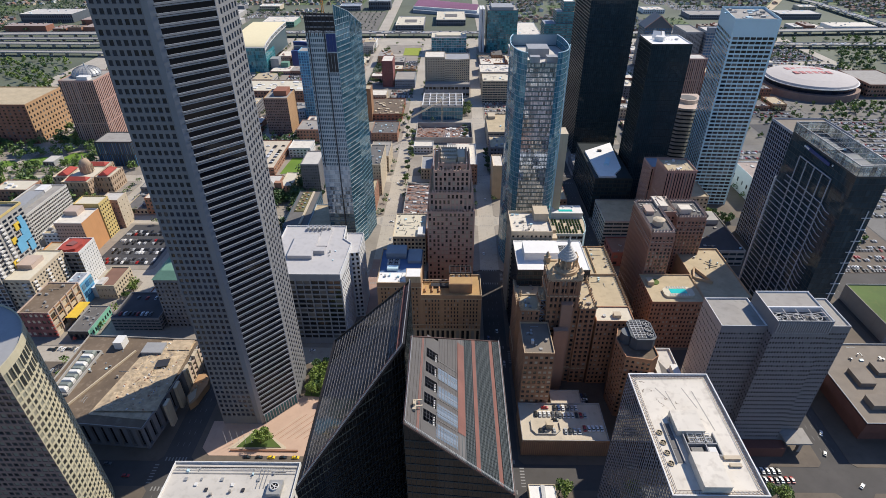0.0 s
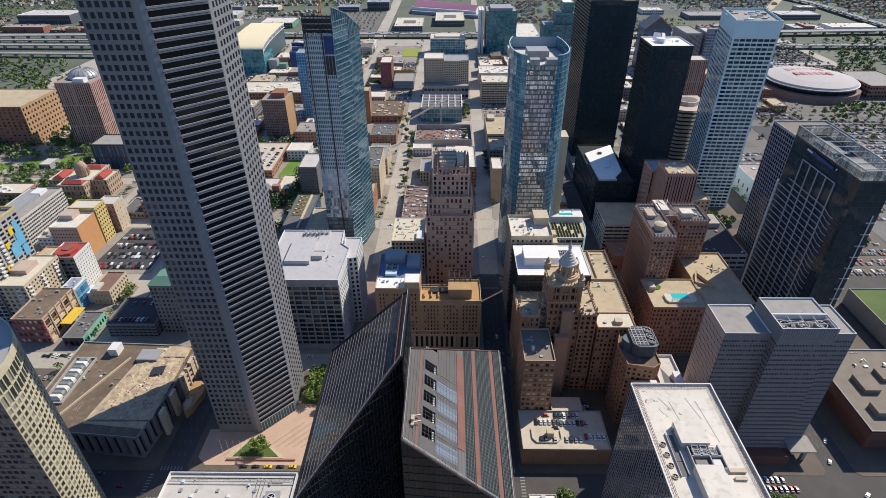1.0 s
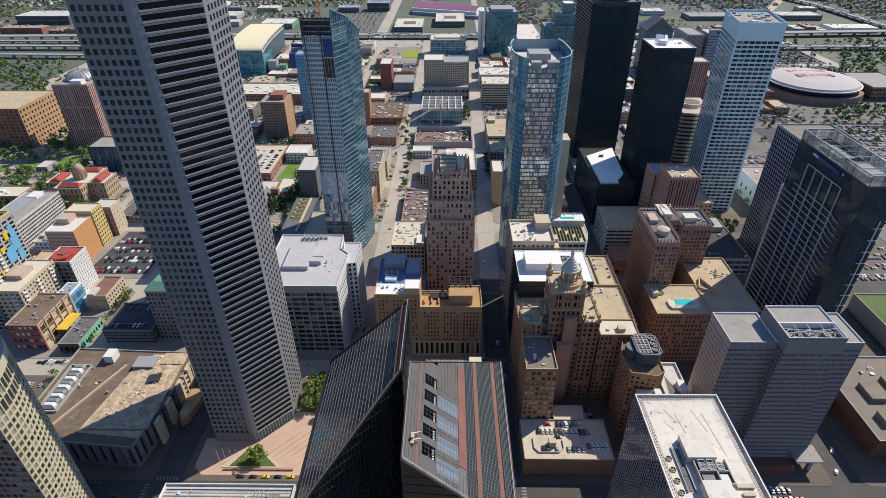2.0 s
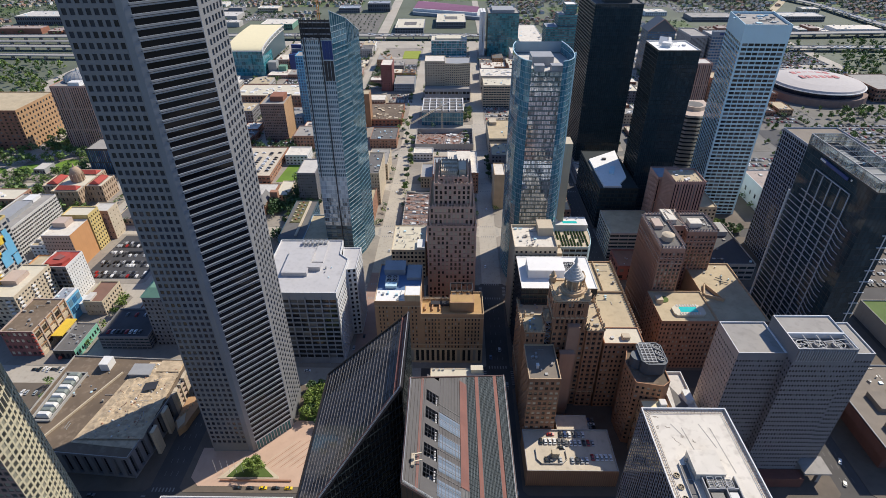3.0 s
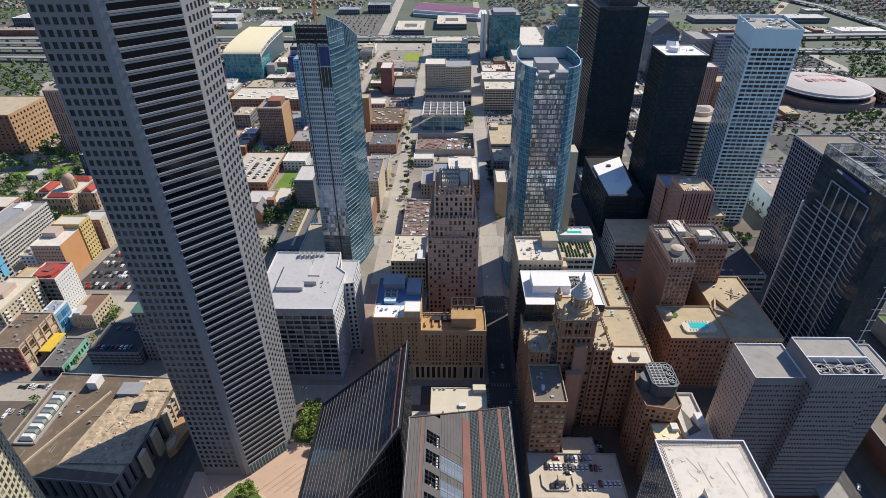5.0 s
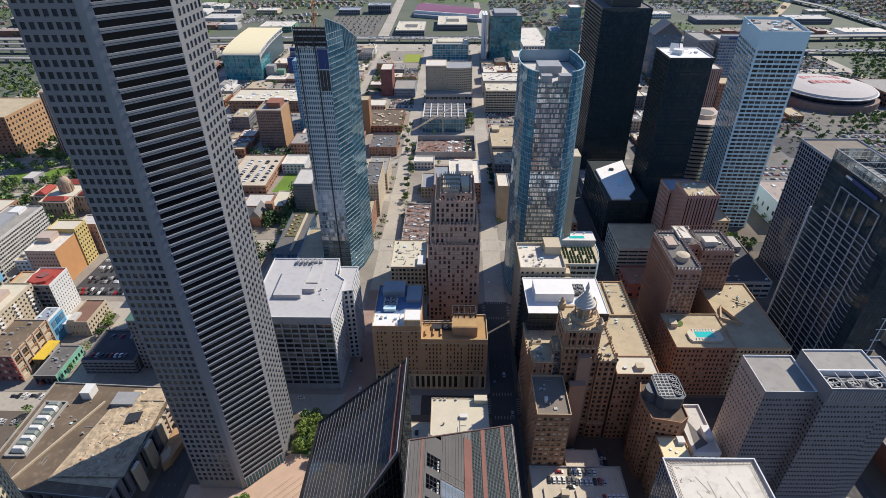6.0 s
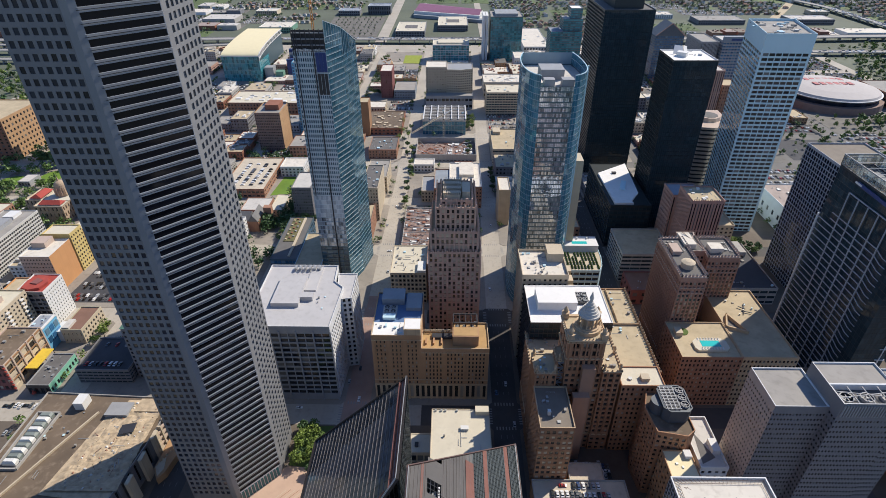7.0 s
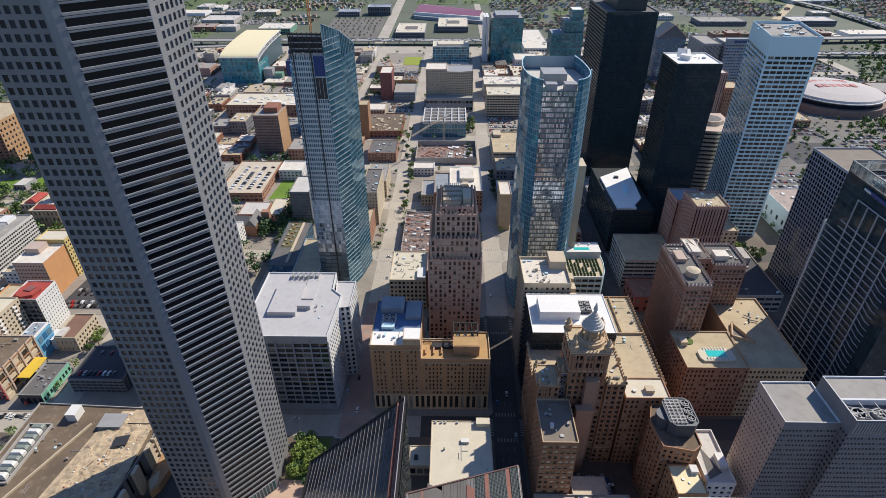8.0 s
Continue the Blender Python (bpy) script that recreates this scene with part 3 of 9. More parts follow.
def clutter(parent, x0, x1, y0, y1, z, n, seed, mat=None, big=2.6):
    """Small plant on a roof: boxes, vents, pipes."""
    r = random.Random(seed)
    for k in range(n):
        x, y = r.uniform(x0 + 1, x1 - 1), r.uniform(y0 + 1, y1 - 1)
        w, d, h = r.uniform(0.6, big), r.uniform(0.6, big), r.uniform(0.5, 1.7)
        kind = r.random()
        if kind < 0.55:
            u = unit(parent, x - w / 2, x + w / 2, y - d / 2, y + d / 2, z, z + h, mat or r.choice((STEEL, GREY_ROOF, HAZE_PANEL)))
        elif kind < 0.8:
            b = MB()
            b.frustum(x, y, z, z + h * 0.7, 0.3, 0.3, 8)
            b.frustum(x, y, z + h * 0.7, z + h * 0.9, 0.55, 0.5, 8)
            part("vent", b, STEEL, parent)
        else:
            b = MB()
            L = r.uniform(3, 8)
            ax = r.random() < 0.5
            q = (x, min(y1 - 0.6, y + L)) if ax else (min(x1 - 0.6, x + L), y)
            b.beam((x, y, z + 0.3), (*q, z + 0.3), 0.22)
            for f in (0.0, 0.5, 1.0):
                px, py = x + (q[0] - x) * f, y + (q[1] - y) * f
                b.box(px - 0.15, px + 0.15, py - 0.15, py + 0.15, z, z + 0.3)
            part("pipe", b, STEEL, parent)


# ---- granite tower with a cut corner ----
# The unseen back corner at y 263 is pushed out to widen the shadow.
CH = [(-144.8, 208.6), (-120.1, 208.6), (-101, 228.5), (-101.1, 254.6), (-101.1, 255), (-144.8, 263)]
t = tower("granite_skyscraper", "towering grey granite office tower with a cut ribbon-windowed corner", "skyscraper", CH, 0, 305, [GRANITE, GRANITE], G_GRID, GREY_ROOF,
          {0: dict(cols=7, rows=73, ww=0.6, wh=0.58, u0=0.5, u1=2.8, zb=7, depth=0.25), 1: None, 2: dict(cols=6, rows=73, ww=0.56, wh=0.64, u0=3.2, zb=7, depth=0.3)}, limit=300, rim=GRANITE)
b = MB()
for k in range(73):
    z = 7 + (304.4 - 7) / 73 * k - 0.02
    b.beam((-118.6, 209.2, z), (-100.9, 227.6, z), 0.12, 0.2)
part("shadow_groove", b, DARK_STEEL, t)
for za, zc in [(6.4 + 4.074 * k, 7.9 + 4.074 * k) for k in range(74)]:
    b = MB()
    b.beam((-118.2, 209.35, zc), (-100.45, 227.95, zc), 0.3, 0.16)
    part("ribbon_sill", b, GRID_GREY, t)
b = MB()
b.prism([(-122.8, 208.9), (-122.8, 208.35), (-119.9, 207.95), (-118.15, 209.65), (-118.9, 210.4)], 0, 306.2)
part("corner_pier", b, POLISHED, t, "polished blue-grey corner pier")
fc = Facades(t, RIBBON_BAND, G_RIBBON, 200)
of = Vector((0.7071, -0.7071)) * 0.5
fc.grid(tuple(Vector(CH[1]) + of), tuple(Vector(CH[2]) + of), 0, 305, 1, 73, 0.985, 0.62, 0.45, u0=2.0, zb=7, zt=0.6)
fc.plain(CH[1], tuple(Vector(CH[1]) + of), 0, 305)
fc.plain(tuple(Vector(CH[2]) + of), CH[2], 0, 305)
fc.finish()
b = MB()
b.face((-118.1, 209.2, 0.3), (-101.2, 227.0, 0.3), (-101.2, 227.0, 7.6), (-118.1, 209.2, 7.6))
part("lobby_glass", b, G_HALL.one, t)
ribs(t, (-117.8, 209.3), (-101.4, 226.6), 0, 7.8, 12, 0.3, 0.5, GRID_GREY, "lobby_mullion")


# ---- twin wedge towers ----
def wedge(label, poly, z_of, slope_in, cell=1.55, floor=3.9):
    cx, cy = sum(p[0] for p in poly) / 4, sum(p[1] for p in poly) / 4
    t = thing("glass_office_tower", label, "skyscraper", (cx, cy, 0), "twin wedge towers")
    for i in range(4):
        a, b = Vector(poly[i]), Vector(poly[(i + 1) % 4])
        za, zb = z_of(*a), z_of(*b)
        w = MB()
        n = int((b - a).length / 6) + 1
        d = (b - a).normalized()
        o = Vector((d.y, -d.x))
        for k in range(n):
            p, q = a + (b - a) * (k / n), a + (b - a) * ((k + 1) / n)
            w.face((*p, 0), (*q, 0), (*q, z_of(*q)), (*p, z_of(*p)))
        part("glass_wall", w, G_BRONZE.many, t)
        m = MB()
        n = int((b - a).length / cell)
        for k in range(n + 1):
            p = a + (b - a) * (k / n) + o * 0.06
            m.beam((*p, 0), (*p, z_of(*(a + (b - a) * (k / n)))), 0.12, 0.16)
        for k in range(1, int(max(za, zb) / floor)):
            z = floor * k
            f0, f1 = 0.0, 1.0
            if z > min(za, zb):
                f = (z - za) / (zb - za)
                f0, f1 = (f, 1.0) if zb > za else (0.0, f)
            p, q = a + (b - a) * f0 + o * 0.08, a + (b - a) * f1 + o * 0.08
            if (q - p).length > 0.5:
                m.beam((*p, z), (*q, z), 0.16, 0.5)
        part("mullion_grid", m, BLACK_FRAME, t)
    return t


def edge_y(poly, x):
    """The two ends of a line along y across the plan at x."""
    ys = []
    for i in range(4):
        (xa, ya), (xb, yb) = poly[i], poly[(i + 1) % 4]
        if abs(xa - xb) > 1e-6 and min(xa, xb) - 1e-6 <= x <= max(xa, xb) + 1e-6:
            ys.append(ya + (yb - ya) * (x - xa) / (xb - xa))
    return min(ys), max(ys)


PL = [(-51, 84.5), (-15.5, 120), (-15.5, 159), (-51, 159)]
zl = lambda x, y: 118 + (x + 51) * (34 / 35.5)
t = wedge("dark bronze glass tower with a sloping ribbed roof", PL, zl, 0)
N = 25
for k in range(N):
    x0, x1 = -51 + 35.5 * k / N, -51 + 35.5 * (k + 1) / N
    (a0, b0), (a1, b1) = edge_y(PL, x0 + 1e-4), edge_y(PL, x1 - 1e-4)
    m = MB()
    n = 10
    for r in range(n):
        f, h = r / n, (r + 1) / n
        m.face((x0, a0 + (b0 - a0) * f, zl(x0, 0)), (x1, a1 + (b1 - a1) * f, zl(x1, 0)), (x1, a1 + (b1 - a1) * h, zl(x1, 0)), (x0, a0 + (b0 - a0) * h, zl(x0, 0)))
    part("roof_panel", m, G_ROOF.many if k < 23 else COPPER, t)
    m = MB()
    m.beam((x0, a0 + 0.4, zl(x0, 0) + 0.06), (x0, b0 - 0.2, zl(x0, 0) + 0.06), 0.14, 0.2)
    part("roof_rib", m, RIB, t)
for y in range(86, 159, 3):
    m = MB()
    x = min(-15.5, -51 + max(0.0, y - 84.5))
    m.beam((-51, y, 118.03), (x, y, zl(x, 0) + 0.03), 0.07, 0.1)
    part("glazing_bar", m, BRONZE, t)
m = MB()
m.beam((-18.0, 118.5, zl(-18, 0) + 0.35), (-18.0, 158.6, zl(-18, 0) + 0.35), 0.55, 0.5)
part("gutter", m, COPPER, t, "red-brown metal gutter")
for nm, off, w in (("coping", 0.0, 0.7),):
    m = MB()
    for i in range(4):
        a, b = PL[i], PL[(i + 1) % 4]
        m.beam((*a, zl(*a) + 0.25), (*b, zl(*b) + 0.25), w, 0.5)
    part(nm, m, BRONZE, t)
rail(t, [(-50.6, 85.4), (-16, 120), (-15.8, 158.6)], lambda x, y: zl(x, y) + 0.4, 1.3, 3.2, STEEL)
rail(t, [(-48.6, 89.2), (-19.3, 118.4)], lambda x, y: zl(x, y) + 0.2, 0.8, 3.2, COPPER, "inner_rail")

PR = [(-13, 85), (23.2, 82), (23.2, 157), (-13, 124.6)]
zr = lambda x, y: 152 - (x + 13) * (32 / 36.2)
t = wedge("bronze glass tower with a louvred sloping plant roof", PR, zr, 0)


def roof_strip(x0, x1, mat, name="roof_panel", lift=0.0, ya=None, yb=None, parent=t):
    (a0, b0), (a1, b1) = edge_y(PR, x0 + 1e-4), edge_y(PR, x1 - 1e-4)
    if ya is not None:
        a0 = a1 = ya
        b0 = b1 = yb
    m = MB()
    n = 14
    for r in range(n):
        f, h = r / n, (r + 1) / n
        m.face((x0, a0 + (b0 - a0) * f, zr(x0, 0) + lift), (x1, a1 + (b1 - a1) * f, zr(x1, 0) + lift), (x1, a1 + (b1 - a1) * h, zr(x1, 0) + lift), (x0, a0 + (b0 - a0) * h, zr(x0, 0) + lift))
    return part(name, m, mat, parent)


PITS = [91 + 7.2 * k for k in range(5)]
roof_strip(-13, -9.2, PEN_PANEL)
roof_strip(-9.2, -8.5, COPPER, "copper_gutter", 0.15)
roof_strip(-8.5, -7.4, PEN_PANEL)
roof_strip(-3.3, 4.2, PEN_PANEL)
for k in range(4):
    roof_strip(-3.0, 4.0, PALE_GLASS.many, "skylight", 0.12, 87 + 8.4 * k, 92.4 + 8.4 * k)
roof_strip(4.2, 6.8, DARK_ROOF, "louvre_bed")
roof_strip(4.2, 6.8, COPPER, "copper_band", 0.26, 94, 138)
roof_strip(6.8, 10.2, LOUVRE, "louvre_bed")
roof_strip(10.2, 11.6, COPPER, "copper_band", 0.26)
roof_strip(11.6, 18.0, LOUVRE, "louvre_bed")
roof_strip(18.0, 19.4, COPPER, "copper_band", 0.26)
roof_strip(19.6, 23.2, LOUVRE, "louvre_bed")
# strip with the plant wells
ends = [edge_y(PR, -5.3)[0]] + [v for y in PITS for v in (y, y + 4.6)] + [edge_y(PR, -5.3)[1]]
for k in range(0, len(ends), 2):
    if ends[k + 1] > ends[k]:
        roof_strip(-7.4, -3.3, PEN_PANEL, "well_surround", 0.0, ends[k], ends[k + 1])
for y in PITS:
    m = MB()
    x0, x1, zb_ = -7.4, -3.3, 139.5
    for a, b in (((x0, y), (x1, y)), ((x1, y), (x1, y + 4.6)), ((x1, y + 4.6), (x0, y + 4.6)), ((x0, y + 4.6), (x0, y))):
        m.face((*b, zb_), (*a, zb_), (*a, zr(*a)), (*b, zr(*b)))
    m.face((x0, y, zb_), (x1, y, zb_), (x1, y + 4.6, zb_), (x0, y + 4.6, zb_))
    w = part("plant_well", m, DARK_STEEL, t)
    m = MB()
    for q in range(4):
        m.box(-6.9 + 0.8 * q, -6.4 + 0.8 * q, y + 0.8, y + 3.6, zb_, zb_ + 2.2)
    part("chiller", m, STEEL, w)
    m = MB()
    for q in range(1, 4):
        m.beam((-7.4 + 1.03 * q, y, zr(-7.4 + 1.03 * q, 0)), (-7.4 + 1.03 * q, y + 4.6, zr(-7.4 + 1.03 * q, 0)), 0.14)
    for q in range(1, 3):
        m.beam((-7.4, y + 1.53 * q, zr(-7.4, 0)), (-3.3, y + 1.53 * q, zr(-3.3, 0)), 0.14)
    part("well_grille", m, DARK_STEEL, w)
    m = MB()
    for q in range(4):
        m.box(-4.2, -3.7, y + 0.5 + q, y + 1.1 + q, zr(-3.5, 0) - 1.5, zr(-3.5, 0) - 0.3)
    part("louvre_box", m, WHITE_PAINT, w)
# louvre blades and ribs along the slope
for x in [-13 + 1.03 * k for k in range(36)]:
    if -7.6 < x < -3.2:
        continue
    a, b = edge_y(PR, x)
    m = MB()
    if x > 19.6 or 6.8 < x < 10.2 or 11.6 < x < 18:
        m.beam((x + 0.5, a + 0.9, zr(x + 0.5, 0) + 0.1), (x + 0.5, b - 0.2, zr(x + 0.5, 0) + 0.1), 0.08, 0.14)
    m.beam((x, a + 0.4, zr(x, 0) + 0.12), (x, b - 0.4, zr(x, 0) + 0.12), 0.12, 0.2)
    part("roof_rib", m, RIB if x < 5 else LOUVRE_RIB, t)
for k in range(49):
    m = MB()
    y = 85 + 1.5 * k
    xa = 6.9 if y < 140 else max(6.9, -13 + (y - 124.6) * 36.2 / 32.4 + 0.6)
    if xa < 22.5:
        m.beam((xa, y, zr(xa, 0) + 0.1), (23, y, zr(23, 0) + 0.1), 0.12, 0.16)
        part("louvre_blade", m, LOUVRE, t)
for k in range(12):
    m = MB()
    y = 88 + 3.0 * k
    m.beam((-3.2, y, zr(-3.2, 0) + 0.1), (4.1, y, zr(4.1, 0) + 0.1), 0.14, 0.16)
    part("skylight_bar", m, RIB, t)
m = MB()
for i in range(4):
    a, b = PR[i], PR[(i + 1) % 4]
    m.beam((*a, zr(*a) + 0.2), (*b, zr(*b) + 0.2), 0.42, 0.4)
part("coping", m, DARK_COPPER, t)
rail(t, [(-12.6, 124), (-12.6, 85.4), (22.8, 82.4), (22.8, 156)], lambda x, y: zr(x, y) + 0.5, 1.0, 3.2, STEEL)
m = MB()
m.beam((-10.2, 92, 150.2), (-10.2, 96, 150.2), 1.0, 0.9)
m.beam((-10.2, 93, 150.6), (-7.6, 94.6, 149.4), 0.35)
m.beam((-10.2, 95.5, 150.6), (-7.9, 97, 149.4), 0.35)
m.box(-10.6, -9.8, 93.4, 94.4, 150.4, 151.6)
part("window_cleaning_cradle", m, CREAM, t)

# ---- low bank hall between the towers ----
t = blk("bank_building", "low bank building with a cream membrane roof", "building", -12, 23, 206, 256, 24.5, CREAM, G_DARK, CREAM_ROOF, (8, 5, 0.7, 0.5), (6, 5, 0.7, 0.5), 0.5)
clutter(t, -10, 21, 208, 238, 24.5, 8, 515, None, 1.0)
unit(t, 14.5, 22.4, 251.5, 255.8, 24.5, 28, CREAM_ROOF, "penthouse")
unit(t, 5.5, 10, 240, 242.5, 24.5, 26.2, WHITE_PAINT)
m = MB()
m.beam((5.6, 229, 24.7), (5.6, 240, 24.7), 0.3)
m.beam((5.6, 235, 24.7), (9.2, 235, 24.7), 0.3)
part("pipe", m, STEEL, t)
for x in (-10, -6.5, -4, 3, 21):
    unit(t, x, x + 0.9, 254.2, 255.2, 24.5, 25.6, STEEL, "vent")
t = blk("drive_in_canopy", "flat cream canopy beside the bank building", "canopy", -25, -12.2, 236, 250, 9, CREAM, G_DARK, CREAM_ROOF, (3, 1, 0.8, 0.6), None, 0.4)
unit(t, -22, -20, 240, 243, 9, 10.2, DARK_STEEL)

# ---- tan bank headquarters ----
t = thing("bank_headquarters", "tan brick bank block with stepped roofs and tall arched base", "building", (-14, 308, 0))
fa = Facades(t, [TAN_BRICK, TAN_STONE], G_WARM, 220)
fa.grid((-51, 286.4), (-19.5, 286.4), 14, 57, 11, 11, 0.36, 0.6, zt=4, u0=2, u1=2, skip=lambda c, r: c in (3, 7))
fa.grid((-51, 286.4), (24, 286.4), 0, 14, 20, 1, 0.55, 0.8, depth=0.8, mat=1)
fa.grid((-19.5, 286.4), (24, 286.4), 14, 46, 17, 8, 0.38, 0.66, zt=3.5, u0=2, u1=2, skip=lambda c, r: c % 6 == 5)
fa.grid((24, 286.4), (24, 312), 0, 46, 9, 9, 0.45, 0.6, zt=3, zb=3)
fa.plain((24, 312), (24, 330), 0, 20)
fa.grid((-51, 331), (-51, 286.4), 0, 57, 14, 13, 0.45, 0.55, zt=3, zb=3)
fa.plain((-19.5, 286.4), (-19.5, 331), 20, 57)
fa.plain((-19.5, 331), (-51, 331), 0, 57)
fa.plain((24, 330), (-19.5, 330), 0, 20)
fa.plain((0.6, 303.5), (-19.5, 303.5), 20, 45)
fa.plain((24, 312), (0.6, 312), 20, 45)
fa.plain((0.6, 312), (0.6, 303.5), 20, 45)
fa.finish()
ribs(t, (-49, 286.4), (-21.5, 286.4), 14.6, 54, 11, 0.55, 0.35, TAN_BRICK)
ribs(t, (-17.5, 286.4), (22, 286.4), 14.6, 43, 17, 0.55, 0.35, TAN_BRICK)
ribs(t, (-50.5, 286.4), (23.5, 286.4), 0, 14.2, 10, 1.0, 0.6, TAN_STONE)
for a, b, z in (((-51, 286.2), (24, 286.2), 14.4), ((-51, 286.2), (24, 286.2), 18.4), ((-51, 286.2), (-19.5, 286.2), 53), ((-19.5, 286.2), (24, 286.2), 42.6)):
    m = MB()
    m.beam((*a, z), (*b, z), 0.6, 0.5)
    part("string_course", m, TAN_STONE, t)
roof_slab(t, rect(-51, -19.5, 286.4, 331), 56, 1.0, BLUE_DECK, TAN_STONE)
m = MB()
m.box(-50.4, -30.4, 287, 300, 56.0, 56.12)
part("white_roof_patch", m, BRIGHT_ROOF, t)
roof_slab(t, [(-19.5, 286.4), (24, 286.4), (24, 312), (0.6, 312), (0.6, 303.5), (-19.5, 303.5)], 45, 1.1, OCHRE_ROOF, TAN_STONE)
m = MB()
m.box(-19.4, 23.6, 303.8, 329.6, 19.6, 20)
part("court_floor", m, DARK_ROOF, t)
unit(t, -30.2, -19.6, 286.5, 297, 56, 62, TAN_STONE, "stair_tower")
m = MB()
m.box(-29.8, -20, 286.9, 296.6, 62.0, 62.12)
part("stair_roof", m, BRIGHT_ROOF, t)
unit(t, 0.6, 17.2, 290.4, 299.5, 45, 53, TAN_BRICK, "penthouse")
m = MB()
m.box(1.2, 16.6, 291, 298.9, 53, 53.15)
part("penthouse_roof", m, OCHRE_ROOF, t)
m = MB()
for x in (1, 4.9, 8.8, 12.7, 16.5):
    for y in (301.3, 306, 310):
        m.beam((x, y, 45), (x, y, 55), 0.5)
for y in (301.3, 310):
    m.beam((1, y, 55), (16.5, y, 55), 0.8)
for x in (1, 4.9, 8.8, 12.7, 16.5):
    m.beam((x, 301.3, 55), (x, 310, 55), 0.5 if 1 < x < 16 else 0.8)
part("steel_frame", m, DARK_STEEL, t)
for k in range(6):
    fan(t, 3.4 + 2.5 * (k % 6), 303.6 + 3.6 * (k % 2), 50, 1.2, (STEEL, DARK_STEEL))
m = MB()
for z in (46.5, 48.0):
    m.beam((-19, 302.6, z), (0, 302.6, z), 0.3)
for x in range(-18, 1, 4):
    m.beam((x, 302.6, 45), (x, 302.6, 48.0), 0.3)
part("plant_rail", m, CREAM, t)
m = MB()
m.box(-13, 0.2, 296.4, 300.6, 45, 46.6)
part("plant_bed", m, DARK_STEEL, t)
for k in range(3):
    unit(t, -17 + 5 * k, -16.2 + 5 * k, 291, 296, 45, 46.6, TAN_BRICK, "duct")
unit(t, -47, -32, 318, 330, 56, 61, BLUE_TARP, "plant_room")
unit(t, -30.5, -20.5, 312, 328, 56, 58.5, BLUE_TARP, "plant_room")
for k in range(4):
    fan(t, -43 + 4.2 * (k % 2), 309 + 4.2 * (k // 2), 57.5, 1.9, (STEEL, DARK_STEEL))
unit(t, -45.6, -36.4, 306.6, 315.6, 56, 57.5, STEEL, "cooling_tower")
unit(t, -45, -37, 302, 306, 56, 58.4, HAZE_PANEL, "chiller")
clutter(t, -50, -34, 288, 301, 56, 5, 3)
clutter(t, -36, -31, 287, 300, 56, 5, 31)
crest(t, (-50.6, 300), (-50.6, 330), 57, 1.3, 0.9, 0.7, TAN_STONE)

# ---- stepped brown tower behind it ----
t = thing("stepped_tower", "stepped brown brick tower with a pinnacled crown", "skyscraper", (2.5, 362, 0))
fa = Facades(t, STEP_BRICK, G_BLINDS, 260)
TIERS = [(-16.0, 19.0, 338, 386, 0, 86), (-14.4, 17.2, 340, 384, 86, 101), (-11.0, 15.0, 343, 380, 101, 117.5), (-7.6, 12.8, 347, 376, 117.5, 121)]
for x0, x1, y0, y1, z0, z1 in TIERS:
    c = max(5, int((x1 - x0) / 3.1))
    q = max(1, int((z1 - z0) / 3.9))
    fa.grid((x0, y0), (x1, y0), z0, z1, c, q, 0.5, 0.7, 0.5, zt=1.2)
    fa.grid((x1, y0), (x1, y1), z0, z1, int((y1 - y0) / 3.2), q, 0.46, 0.58, 0.5, zt=1.2)
    fa.grid((x0, y1), (x0, y0), z0, z1, int((y1 - y0) / 3.2), q, 0.46, 0.58, 0.5, zt=1.2)
    fa.plain((x1, y1), (x0, y1), z0, z1)
    ribs(t, (x0, y0), (x1, y0), z0, z1 + 1.4, max(5, c), 0.8, 0.9, STEP_BRICK)
    ribs(t, (x1, y0 + 2), (x1, y1), z0, z1 + 1.4, 8, 0.8, 0.9, STEP_BRICK)
fa.finish()
for k, (x0, x1, y0, y1, z0, z1) in enumerate(TIERS):
    roof_slab(t, rect(x0, x1, y0, y1), z1 - 0.8, 0.8, TAN_ROOF, STEP_BRICK)
    h = (2.6, 2.6, 3.0, 1.6)[k]
    for a, b in (((x0, y0), (x1, y0)), ((x1, y0), (x1, y1)), ((x0, y0), (x0, y1)), ((x0, y1), (x1, y1))):
        crest(t, a, b, z1, 2.2, h, 1.0, STEP_BRICK, "pinnacle", True)
unit(t, -6, 5, 349, 373, 120.2, 123.4, CREAM, "penthouse")
m = MB()
for k in range(9):
    for y in (349, 356, 363, 370):
        m.box(-6.2 + 1.4 * k, -5.7 + 1.4 * k, y, y + 3.5, 123.4, 125)
part("louvre_bank", m, CREAM, t, kind="stuff")
unit(t, 6.5, 11.5, 351, 366, 120.2, 125, CREAM, "lift_house")
crest(t, (19.6, 340), (19.6, 385.5), 60, 2.4, 2.5, 1.0, TAN_STONE, "lit_pinnacle", True)

# ---- cream-roofed offices behind ----
t = blk("office_building", "low cream office building with a cluttered white roof", "building", -50.3, -21, 391, 433, 30, CREAM, G_DARK, CREAM_ROOF, (9, 7, 0.6, 0.6), (10, 7, 0.5, 0.6), 0.8, 60)
clutter(t, -49, -23, 393, 431, 30, 30, 5)
unit(t, -28, -21.5, 391.5, 405, 30, 33, WHITE_PAINT, "lift_house")
t = blk("brick_annex", "brown brick annex with a grey roof", "building", -20.5, -12, 395, 433, 36, BROWN_BRICK, G_WARM, BLUE_TARP, (3, 9, 0.4, 0.5), None)

# ---- white-roofed block with the gridded side ----
CU = [(-130, 285), (-76, 285), (-74, 326), (-81, 333), (-82, 352), (-130, 352)]
t = thing("office_block", "grey concrete office block with a white roof and deep window bays", "building", (-100, 318, 0))
